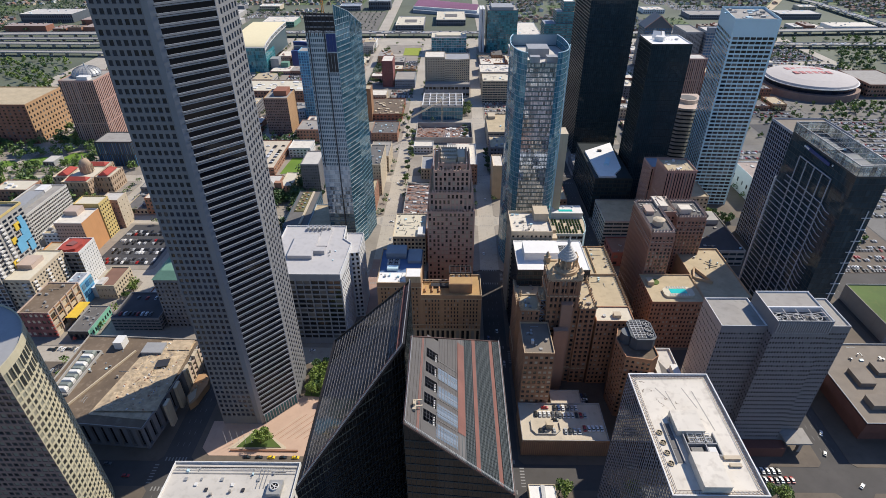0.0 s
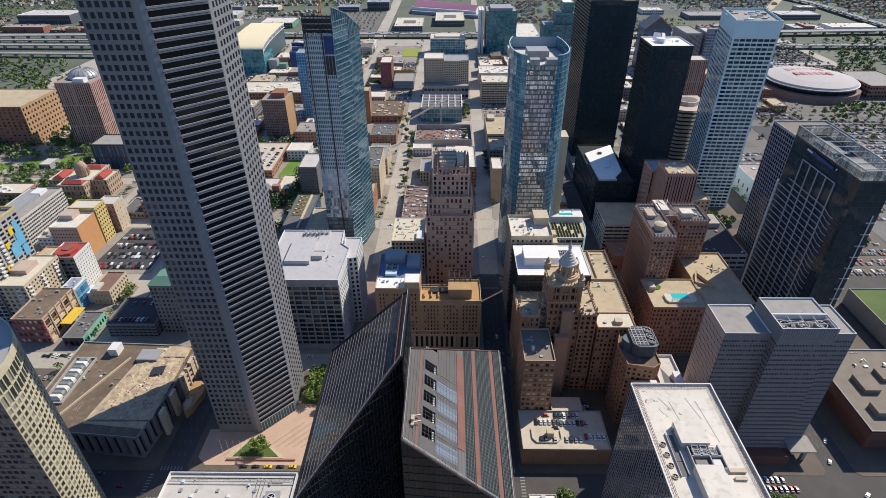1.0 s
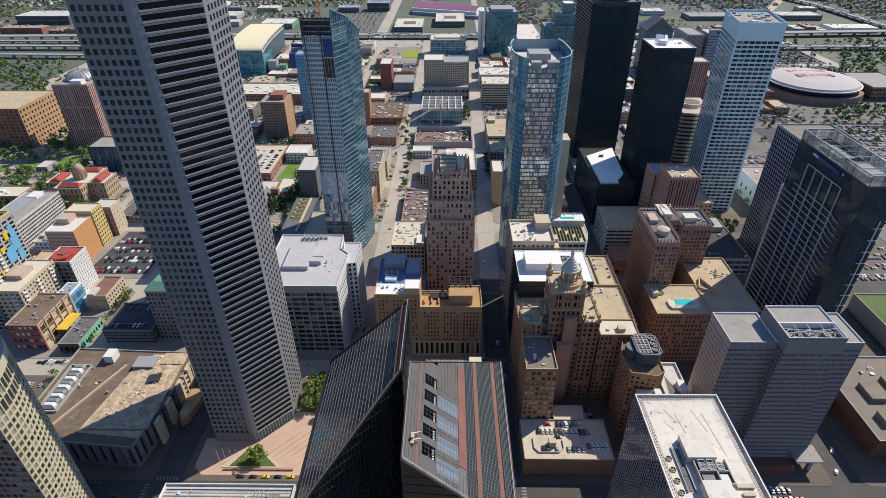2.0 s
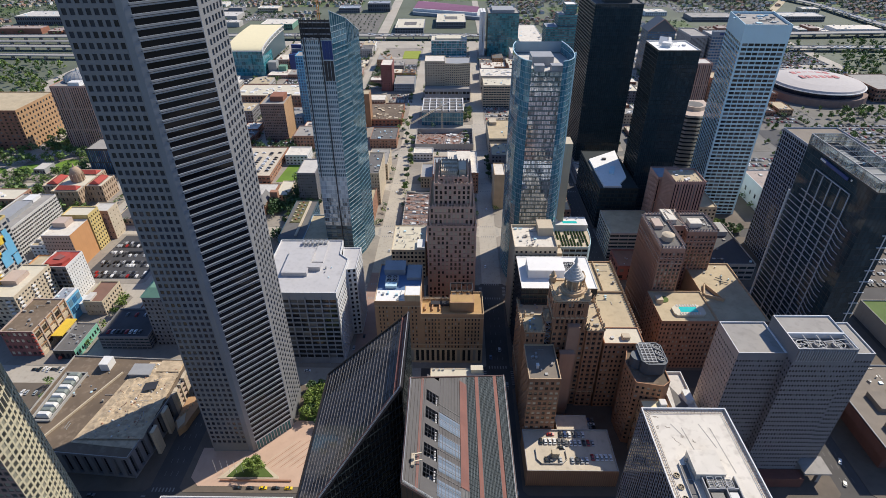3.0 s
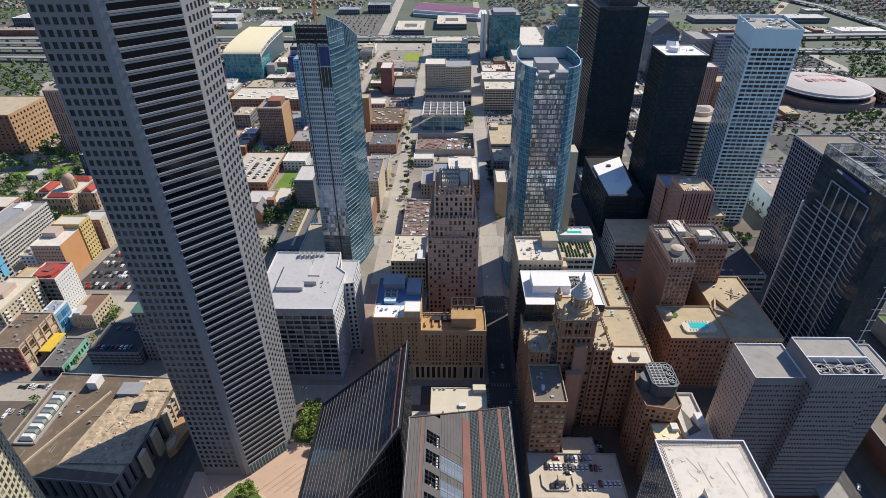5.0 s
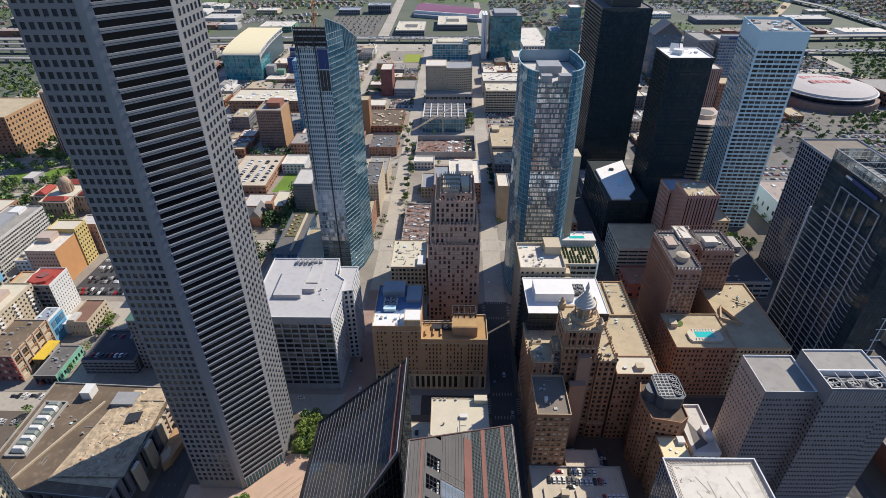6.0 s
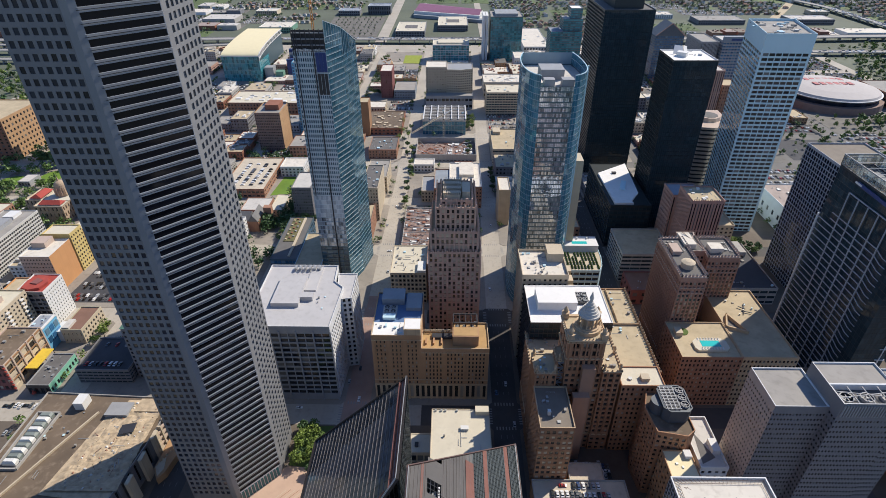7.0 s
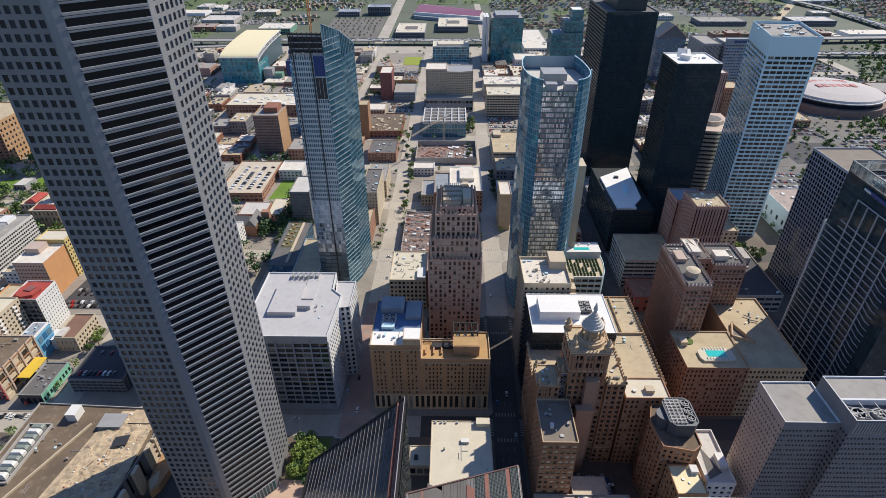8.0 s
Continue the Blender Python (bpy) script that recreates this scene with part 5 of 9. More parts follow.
for k in range(27):
    z = 3 + 4.3 * k
    m = MB()
    m.beam((247.5, 299.5, z), (247.5, 355.5 if z < 108 else 344, z), 0.5)
    m.beam((247.5, 299.5, z), (247.5, 293, z - 2.2), 0.45)
    m.beam((247.5, 293, z - 2.2), (247.5, 288.5, z - 2.2), 0.4)
    part("lattice_bar", m, GRID_GREY, t)
    if k % 2 == 0:
        m = MB()
        m.beam((262, 279.6, z), (268.2, 279.6, z), 0.45)
        part("corner_bar", m, BAND, t)
m = MB()
m.beam((264.5, 279.6, 0), (264.5, 279.6, 120), 0.5)
part("lattice_post", m, BAND, t)
m = MB()
m.beam((247.4, 355.6, 0), (247.4, 355.6, 108), 1.0)
part("edge_fin", m, BAND, t)
t = blk("convention_block", "broad low building with a pinkish roof and pale walls", "building", 330, 398, 512, 566, 26, BAND, G_DARK, PINK_ROOF, None, (5, 1, 0.3, 0.2), 1.0, 0)
clutter(t, 334, 394, 516, 562, 26, 18, 471, None, 5)
t = blk("low_block", "low building with a pale stained roof", "building", 226, 246, 236, 262, 20, CONCRETE, G_DARK, WHITE_ROOF)
blk("low_block", "low shop block with a lawn roof", "building", 330, 380, 290, 345, 14, CONCRETE, G_DARK, GRASS)

# ---- grey office tower with the raised core ----
t = thing("grey_office_tower", "grey stone office tower with square punched windows", "skyscraper", (182, 210, 0))
fa = Facades(t, [GREY_STONE, PALE_PINK], G_DARK, 280)
fa.grid((147, 199.5), (171.5, 199.5), 0, 94, 16, 25, 0.55, 0.4, 0.15, zt=4, zb=6)
fa.grid((171.5, 199.5), (171.5, 194), 0, 102, 3, 27, 0.55, 0.4, 0.15, zt=9, zb=6)
fa.grid((171.5, 194), (201, 194), 0, 102, 19, 25, 0.55, 0.4, 0.15, zt=10, zb=6)
fa.grid((201, 199.5), (216, 199.5), 0, 94, 10, 25, 0.55, 0.4, 0.15, zt=4, zb=6)
# Left face coloured pale pink for the warm light reflected onto it.
fa.grid((147, 224), (147, 199.5), 0, 94, 13, 25, 0.4, 0.4, 0.15, zt=4, zb=6, mat=1)
fa.plain((201, 194), (201, 199.5), 0, 102)
fa.plain((216, 199.5), (216, 224), 0, 94)
fa.plain((216, 224), (147, 224), 0, 94)
fa.plain((171.5, 220), (171.5, 199.5), 93, 102)
fa.plain((201, 199.5), (201, 220), 93, 102)
fa.plain((201, 220), (171.5, 220), 93, 102)
fa.finish()
roof_slab(t, rect(147, 171.5, 199.5, 224), 93, 0.9, GREY_ROOF, BAND)
roof_slab(t, rect(201, 216, 199.5, 224), 93, 0.9, GREY_ROOF, BAND)
roof_slab(t, rect(171.5, 201, 206, 220), 101, 0.9, GREY_ROOF, BAND)
roof_slab(t, rect(171.5, 201, 194, 206), 98.5, 3.4, DARK_ROOF, BAND)
for k in range(3):
    fan(t, 177 + 9.2 * k, 200, 98.5, 3.0, (GREY_PANEL, DARK_STEEL))
m = MB()
for k in range(5):
    m.beam((172.5 + 6.8 * k, 195, 101.2), (172.5 + 6.8 * k, 205, 101.2), 0.35)
m.beam((172, 198, 101.4), (200.5, 202, 101.4), 0.3)
m.beam((172, 202, 101.4), (200.5, 198, 101.4), 0.3)
part("fan_frame", m, GREY_PANEL, t)
ribs(t, (172.5, 194), (200, 194), 94, 101, 22, 0.5, 0.6, GREY_PANEL, "louvre_fin")
m = MB()
m.box(204, 219.5, 189, 201, 9.4, 10.4)
m.box(214, 216, 191, 193, 0.2, 9.4)
part("entrance_canopy", m, GREY_ROOF, t)
m = MB()
m.box(147.5, 216, 200, 223.5, 0.15, 0.5)
part("plinth", m, GREY_STONE, t)
m = MB()
m.box(150, 203.8, 187.5, 193.8, 0.15, 8)
part("podium", m, DEEP_RED, t, "dark red stone podium")

# ---- white lattice office building, seen from above ----
t = thing("lattice_office_building", "office building with a dense mauve-grey lattice and stained white roof", "building", (104, 128, 0))
WB = rect(85.5, 122.5, 97, 160)
fa = Facades(t, LATTICE_PAINT, G_BRONZE, 260)
fa.grid(WB[3], WB[0], 0, 98.2, 34, 40, 0.76, 0.8, 0.12, zt=1.2, zb=4)
fa.grid(WB[0], WB[1], 0, 98.2, 20, 40, 0.76, 0.8, 0.12, zt=1.2, zb=4)
fa.plain(WB[1], WB[2], 0, 98.2)
fa.plain(WB[2], WB[3], 0, 98.2)
fa.finish()
roof_slab(t, WB, 97, 1.2, WHITE_ROOF, WHITE_PAINT, 0.5)
m = MB()
for o in (1.2, 2.6):
    q = inset(WB, o)
    for i in range(4):
        m.beam((*q[i], 97.5), (*q[(i + 1) % 4], 97.5), 0.1, 0.16)
q0, q1 = inset(WB, 0.6), inset(WB, 2.7)
for i in range(4):
    a, b, c, d = (Vector(v) for v in (q0[i], q0[(i + 1) % 4], q1[i], q1[(i + 1) % 4]))
    n = int((b - a).length / 1.6)
    for k in range(n + 1):
        f = k / n
        m.beam((*(a + (b - a) * f), 97.45), (*(c + (d - c) * f), 97.45), 0.09, 0.16)
part("cleaning_track", m, RUST, t)
unit(t, 96.5, 108, 125, 136, 97, 100.6, WHITE_ROOF, "penthouse")
unit(t, 97.5, 108, 98.5, 114, 97, 101.5, WHITE_ROOF, "penthouse")
m = MB()
for a, b in (((98.5, 114), (111, 114)), ((111, 114), (111, 125)), ((98.5, 125), (98.5, 114)), ((98.5, 119.6), (111, 119.6)), ((106, 119.6), (106, 114))):
    m.beam((*a, 98.3), (*b, 98.3), 0.4, 2.6)
part("plant_screen", m, GREY_PANEL, t)
m = MB()
m.box(98.7, 110.8, 114.2, 124.8, 97.0, 97.15)
part("plant_floor", m, DARK_ROOF, t)
for k in range(3):
    unit(t, 100 + 3.4 * k, 102.4 + 3.4 * k, 120.4, 124, 97.15, 99.0, DARK_STEEL, "chiller")
    m = MB()
    for q in range(4):
        m.beam((100.2 + 3.4 * k, 120.8 + 0.9 * q, 99.1), (102.2 + 3.4 * k, 120.8 + 0.9 * q, 99.1), 0.12)
    part("chiller_grille", m, BAND, t)
fan(t, 103.6, 121.4, 99.0, 0.8, (WHITE_PAINT, DARK_STEEL))
fan(t, 107.4, 121.4, 99.0, 0.8, (WHITE_PAINT, DARK_STEEL))
unit(t, 107, 110, 115, 118.5, 97.15, 98.6, WHITE_PAINT, "chiller")
unit(t, 100, 104.5, 115, 118.5, 97.15, 98.4, DARK_STEEL, "chiller")
for k in range(4):
    fan(t, 90.0, 126.6 - 5.0 * k, 97, 1.25, (TAN_ROOF, DARK_STEEL))
# Flush dark panels stand in for the shade inside three roof recesses.
for k in range(3):
    m = MB()
    m.box(92.6, 95.4, 112 + 6.6 * k, 118.2 + 6.6 * k, 97.0, 97.25)
    part("dark_hatch", m, DARK_ROOF, t)
m = MB()
m.box(92.3, 92.6, 111.6, 132, 97, 97.9)
m.box(95.4, 95.7, 111.6, 132, 97, 97.9)
part("hatch_kerb", m, GREY_PANEL, t)
for k in range(3):
    m = MB()
    for z in (97.4, 98.6):
        for dx in (0.0, 2.4):
            m.beam((100 + 3.4 * k + dx, 119.8, z + 1.3), (100 + 3.4 * k + dx, 124.4, z + 1.3), 0.14)
        for dy in (0.0, 2.2, 4.4):
            m.beam((100 + 3.4 * k, 119.9 + dy, z + 1.3), (102.4 + 3.4 * k, 119.9 + dy, z + 1.3), 0.14)
    part("chiller_frame", m, BAND, t)
unit(t, 112, 118.5, 113.5, 115, 97, 98.0, CREAM, "duct")
unit(t, 113, 117.5, 110.2, 111.4, 97, 97.9, CREAM, "duct")
unit(t, 95.5, 96.5, 133, 134, 97, 98.2, STEEL, "vent")
m = MB()
for a, b in (((100, 150), (101.5, 138)), ((108, 152), (111, 140)), ((112, 150), (114, 128)), ((96, 152), (99, 146))):
    m.beam((*a, 97.02), (*b, 97.02), 0.35, 0.04)
part("roof_seams", m, GREY_ROOF, t)
rw = random.Random(55)
m = MB()
for k in range(9):
    x, y = rw.uniform(88, 118), rw.uniform(132, 157)
    for q in range(6):
        nx, ny = x + rw.uniform(-1.4, 1.4), y + rw.uniform(-1.6, 1.0)
        m.beam((x, y, 97.015), (nx, ny, 97.015), rw.uniform(0.08, 0.22), 0.03)
        x, y = nx, ny
part("roof_cracks", m, BROWN_ROOF, t, kind="stuff")

# ---- ornate stepped tower with the temple top ----
t = thing("ornate_tower", "buff stone stepped tower crowned by a round colonnaded temple", "skyscraper", (74, 262, 0))
fa = Facades(t, [ORNATE_BRICK, TAN_STONE], G_WARM, 290)
# plan, foot, top, columns, rows: body, two front wings, the recess between, the shaft
MASS = [(46.5, 97.5, 262, 290, 0, 57), (46.5, 58.5, 246.5, 262, 0, 66), (58.5, 63, 250, 262, 0, 72), (83.8, 94.6, 247, 276, 0, 67), (63, 83.8, 248.2, 262, 0, 70)]
for x0, x1, y0, y1, z0, z1 in MASS:
    c, q = max(1, round((x1 - x0) / 3.4)), int((z1 - z0) / 3.9)
    fa.grid((x0, y0), (x1, y0), z0, z1, c, q, 0.56, 0.6, 0.55, zt=1.5)
    fa.grid((x0, y1), (x0, y0), z0, z1, max(1, int((y1 - y0) / 3.2)), q, 0.56, 0.6, 0.55, zt=1.5)
    fa.grid((x1, y0), (x1, y1), z0, z1, max(1, int((y1 - y0) / 3.2)), q, 0.5, 0.56, 0.45, zt=1.5)
    fa.plain((x1, y1), (x0, y1), z0, z1)
SHAFT = (62.3, 82.6, 247.4, 268)
x0, x1, y0, y1 = SHAFT
for a, b in (((x0, y0), (x1, y0)), ((x1, y0), (x1, y1)), ((x0, y1), (x0, y0))):
    fa.grid(a, b, 66, 76.5, 6, 2, 0.5, 0.66, 0.5, u0=1.5, u1=1.5, zt=1.2)
    fa.grid(a, b, 76.5, 89.5, 3, 2, 0.6, 0.62, 0.9, u0=2, u1=2, zt=1.6, zb=0.6)
fa.plain((x1, y1), (x0, y1), 57, 89.5)
fa.finish()
for x0, x1, y0, y1, z0, z1 in MASS:
    roof_slab(t, rect(x0, x1, y0, y1), z1 - 0.6, 0.6, TAN_ROOF, TAN_STONE)
    for a, b in (((x0, y0), (x1, y0)), ((x1, y0), (x1, y1)), ((x0, y0), (x0, y1))):
        crest(t, a, b, z1, 2.4, 1.3, 0.9, TAN_STONE)
    for nm, zz, w_, h in (("cornice", z1 - 0.3, 1.1, 0.7), ("string_course", 14, 0.8, 0.8)):
        m = MB()
        for a, b in (((x0, y0), (x1, y0)), ((x1, y0), (x1, y1)), ((x0, y1), (x0, y0))):
            m.beam((*a, zz), (*b, zz), w_, h)
        part(nm, m, TAN_STONE, t)
x0, x1, y0, y1 = SHAFT
roof_slab(t, rect(*SHAFT), 89, 0.5, TAN_ROOF, TAN_STONE)
for z, w_, h in ((76.2, 1.0, 0.9), (89.2, 1.8, 1.0), (87.6, 0.8, 0.5)):
    m = MB()
    for a, b in (((x0, y0), (x1, y0)), ((x1, y0), (x1, y1)), ((x1, y1), (x0, y1)), ((x0, y1), (x0, y0))):
        m.beam((*a, z), (*b, z), w_, h)
    part("cornice", m, TAN_STONE, t)
crest(t, (x0, y0), (x1, y0), 89.7, 1.7, 1.3, 0.7, TAN_STONE)
crest(t, (x1, y0), (x1, y1), 89.7, 1.7, 1.3, 0.7, TAN_STONE)
crest(t, (x0, y0), (x0, y1), 89.7, 1.7, 1.3, 0.7, TAN_STONE)
ribs(t, (63.6, 247.4), (81.3, 247.4), 66, 88, 6, 0.7, 0.6, ORNATE_BRICK)
ribs(t, (84.4, 247), (94, 247), 14, 66, 3, 0.8, 0.5, ORNATE_BRICK)
ribs(t, (47, 246.5), (58, 246.5), 14, 65, 3, 0.8, 0.5, ORNATE_BRICK)
ribs(t, (46.5, 261), (46.5, 247.5), 0, 65, 6, 0.8, 0.5, ORNATE_BRICK)
# plain flues up the front, zigzag fire stair on the wing
unit(t, 71.5, 78.5, 243.5, 247.3, 0, 72, PLAIN_BRICK, "flue_slab")
unit(t, 67.8, 76.8, 239.5, 243.4, 0, 54, PLAIN_BRICK, "flue_slab")
m = MB()
for k in range(5):
    m.beam((59 if k % 2 else 62.4, 249.4, 52 + 3.8 * k), (62.4 if k % 2 else 59, 249.4, 55.8 + 3.8 * k), 0.5, 0.3)
    m.beam((58.8, 249.3, 55.8 + 3.8 * k), (62.6, 249.3, 55.8 + 3.8 * k), 0.9, 0.15)
part("fire_stair", m, GREY_PANEL, t)
clutter(t, 47.5, 57.5, 248, 261, 65.4, 6, 251, None, 1.6)
clutter(t, 85, 93.5, 250, 275, 66.4, 7, 252, None, 1.8)
clutter(t, 47.5, 61, 264, 289, 56.4, 9, 253, None, 2.0)
for x, y in ((63.6, 248.8), (81.3, 248.8), (63.6, 266.6), (81.3, 266.6)):
    m = MB()
    m.box(x - 1.7, x + 1.7, y - 1.7, y + 1.7, 89.5, 92.6)
    m.frustum(x, y, 92.6, 93.3, 2.3, 2.3, 8)
    m.frustum(x, y, 93.3, 95, 1.2, 1.4, 8)
    m.frustum(x, y, 95, 97.2, 1.4, 0.15, 8)
    part("turret", m, TAN_STONE, t)
CXT, CYT = 74.0, 258.0
m = MB()
m.frustum(CXT, CYT, 89, 91.2, 7.8, 7.6, 20)
m.frustum(CXT, CYT, 91.2, 92, 6.6, 6.4, 20)
m.frustum(CXT, CYT, 92, 98.8, 2.7, 2.7, 12)
part("temple_base", m, TAN_STONE, t)
col = MB()
col.frustum(0, 0, 92, 92.5, 0.75, 0.75, 8)
col.frustum(0, 0, 92.5, 98.4, 0.55, 0.46, 8)
col.frustum(0, 0, 98.4, 98.9, 0.7, 0.78, 8)
cme = col.mesh("column", TAN_STONE)
for k in range(10):
    a = 2 * math.pi * k / 10
    ob = part("column", cme, None, t)
    ob.matrix_basis = Matrix.Translation((CXT + 4.9 * math.cos(a), CYT + 4.9 * math.sin(a), 0))
m = MB()
m.frustum(CXT, CYT, 98.8, 100, 5.9, 5.9, 24)
for k in range(5):
    m.frustum(CXT, CYT, 100 + 1.45 * k, 101.45 + 1.45 * k, 5.2 - 0.85 * k, 4.8 - 0.85 * k, 20)
m.frustum(CXT, CYT, 107.2, 109.4, 1.0, 0.75, 10)
m.frustum(CXT, CYT, 109.4, 111.2, 1.25, 0.9, 10)
m.frustum(CXT, CYT, 111.2, 114, 0.8, 0.1, 10)
part("stepped_dome", m, DOME_STONE, t, "pale stepped dome with an urn finial")
urn = MB()
urn.frustum(0, 0, 0, 1.4, 1.0, 0.9, 8)
urn.frustum(0, 0, 1.4, 3.0, 0.5, 0.95, 8)
urn.frustum(0, 0, 3.0, 5.0, 0.95, 0.15, 8)
ume = urn.mesh("corner_urn", TAN_STONE)
for x, y, z in ((47.4, 247.4, 66), (57.6, 247.4, 66), (47.4, 261, 66), (85, 248, 67), (93.8, 248, 67), (93.8, 275, 67), (85, 262, 67), (93.8, 262, 67), (68, 258, 89), (80.4, 258, 89), (60, 251, 72)):
    ob = part("corner_urn", ume, None, t)
    ob.matrix_basis = Matrix.Translation((x, y, z))
# small front tower and the long side wing
# Roof in a darker material that carries the shadow lying on it.
t = blk("small_brick_tower", "slim tan brick tower with a flat roof", "building", 46.2, 64.6, 217, 246, 55, ORNATE_BRICK, G_BLINDS, TAN_ROOF_GREY, (6, 13, 0.6, 0.55), (10, 13, 0.5, 0.55), 1.2, 140, rim=TAN_STONE)
clutter(t, 48, 63, 219, 244, 55, 8, 255, None, 1.6)
unit(t, 51.5, 53, 226, 228, 55, 57.8, WHITE_PAINT, "flue")
unit(t, 56, 57.6, 221, 222.4, 55, 55.6, STEEL, "vent")
t = blk("long_brick_wing", "long tan brick wing with a crenellated parapet", "building", 98, 124, 262, 345, 50, TAN_BRICK, G_WARM, TAN_ROOF, (8, 13, 0.5, 0.55), (24, 13, 0.5, 0.55), 1.0, 120)
crest(t, (123.6, 262.5), (123.6, 344), 51, 2.6, 1.6, 1.6, TAN_STONE, "merlon", True)
clutter(t, 100, 122, 264, 343, 50, 16, 51, big=1.5)
m = MB()
m.beam((98.6, 306, 51), (123, 306, 51), 0.5, 1.6)
m.beam((110, 306, 51), (110, 344, 51), 0.4, 1.2)
part("roof_wall", m, TAN_STONE, t)
t = blk("corner_block", "tan corner block with a cream roof", "building", 96, 120.5, 246.4, 261.6, 56, ORNATE_BRICK, G_WARM, CREAM_ROOF, (9, 14, 0.5, 0.55), None, 0.8, 60)
unit(t, 108, 112.5, 250, 254, 56, 58.5, CREAM, "hatch")
m = MB()
m.frustum(102, 252, 56, 57, 1.2, 1.2, 12)
part("vent", m, STEEL, t)
t = thing("drum_topped_building", "brown brick corner building with a rounded plant drum", "building", (116, 226, 0))
DP = [(108, 218), (123, 215), (128, 219), (128, 246), (110, 246), (106, 234)]
fa = Facades(t, ORNATE_BRICK, G_WARM, 80)
for i in range(6):
    a, b = DP[i], DP[(i + 1) % 6]
    if i in (0, 5, 4):
        fa.grid(a, b, 0, 53, max(2, int((Vector(b) - Vector(a)).length / 3)), 13, 0.5, 0.55, 0.4, zt=2, zb=3)
    else:
        fa.plain(a, b, 0, 53)
fa.finish()
roof_slab(t, DP, 52, 1.0, BROWN_ROOF, ORNATE_BRICK)
m = MB()
hs = [(115.5, 224.6), (125, 224.6), (127.4, 227), (127.4, 240.6), (125, 243), (115.5, 243), (112.8, 240.4), (112.8, 227.4)]
m.prism(hs, 52, 60.2)
part("plant_housing", m, SLATE, t)
m = MB()
for k in range(8):
    m.beam((*hs[k], 60.4), (*hs[(k + 1) % 8], 60.4), 0.6, 0.7)
part("housing_rim", m, SLATE, t)
m = MB()
m.prism([(114.2, 226.4), (124.6, 226.4), (126.2, 228), (126.2, 239.8), (124.6, 241.4), (114.2, 241.4)], 60.2, 60.45)
part("housing_deck", m, DARK_STEEL, t)
m = MB()
for k in range(4):
    m.beam((114.2 + 2.3 * k, 225.8, 61.2), (114.2 + 2.3 * k, 242, 61.2), 0.2)
for k in range(8):
    m.beam((113.4, 226.4 + 2.15 * k, 61.2), (121.6, 226.4 + 2.15 * k, 61.2), 0.2)
part("housing_grating", m, BAND, t)
m = MB()
m.frustum(112.4, 233.8, 52, 59, 4.6, 4.2, 16)
part("round_tank", m, SLATE, t, "dark blue-grey round tank beside the plant housing")
for k in range(3):
    fan(t, 124.2, 229 + 5.0 * k, 60.45, 2.2, (GREY_PANEL, DARK_STEEL))
t = blk("low_annex", "low tan brick annex with a cream roof", "building", 111, 126, 198, 214.6, 42, TAN_BRICK, G_WARM, BARREL, (4, 10, 0.5, 0.55), (5, 10, 0.5, 0.55), 0.8, 20)
unit(t, 121.5, 125, 209.5, 213.5, 42, 44.2, WHITE_PAINT, "stair_head")
unit(t, 116, 117, 206, 207, 42, 42.5, STEEL, "vent")
unit(t, 118.6, 119.4, 204, 205, 42, 42.5, STEEL, "vent")
t = blk("garden_pavilion", "small white-roofed pavilion on the corner plaza", "building", 46, 61.5, 152, 163, 6, CREAM, G_DARK, BRIGHT_ROOF, (5, 1, 0.6, 0.6), None, 0.5, 10)
unit(t, 53, 55, 154, 162, 6, 7.2, STEEL, "duct")
t = blk("small_block", "small white building with a triangular light well", "building", 128.5, 143, 205, 238, 40, WHITE_PAINT, G_DARK, PALE_ROOF, (4, 10, 0.5, 0.5), (8, 10, 0.5, 0.5), 1.6)
# Dark sheet laid on the roof for the shade down the light well.
m = MB()
m.prism([(131, 208), (139, 212), (133, 228)], 40.0, 40.12)
part("light_well", m, DARK_ROOF, t)
unit(t, 138, 142, 214, 222, 40, 43, WHITE_PAINT, "stair_head")
# parking podium with cars
t = blk("parking_podium", "low brick parking podium with a pale deck", "garage", 45, 97, 187, 216, 13, TAN_BRICK, G_DARK, DECK, None, None, 1.1, rim=CONCRETE)
ribs(t, (45, 187), (97, 187), 0, 13, 42, 0.5, 0.35, BROWN_BRICK, "brick_rib")
unit(t, 60.5, 64.5, 196, 199.5, 13, 17, CREAM, "stair_head")
m = MB()
m.box(66.5, 86, 216.1, 227, 0, 13.0)
part("rear_deck", m, DECK, t)
m = MB()
for a, b in (((66.6, 227), (86, 227)), ((86, 227), (86, 216.2)), ((66.6, 216.2), (66.6, 227))):
    m.beam((*a, 13.5), (*b, 13.5), 0.3, 1.0)
part("rear_parapet", m, CONCRETE, t)

m = MB()
for a, b in (((54, 192), (66, 192)), ((66, 192), (69, 195)), ((69, 195), (69, 201)), ((54, 192), (51.5, 195)), ((51.5, 195), (51.5, 202))):
    m.beam((*a, 13.5), (*b, 13.5), 0.3, 1.0)
part("ramp_wall", m, CONCRETE, t)

# ---- block with the white roofs beyond the ornate tower ----
t = blk("white_roofed_block", "dark glass block with a bright white roof", "building", 48, 98, 284, 322, 70, DARK_STEEL, G_BLACK, BRIGHT_ROOF, (18, 18, 0.9, 0.8), (14, 18, 0.9, 0.8), 0.5, 60, rim=WHITE_PAINT)
unit(t, 53.5, 78, 296, 312, 70, 76.5, BRIGHT_ROOF, "penthouse")
m = MB()
m.box(78.5, 87, 302, 313, 70, 72)
part("plant_bed", m, DARK_STEEL, t)
for k in range(4):
    fan(t, 80.8 + 4.2 * (k % 2), 304.6 + 5 * (k // 2), 72, 1.8, (STEEL, DARK_STEEL))
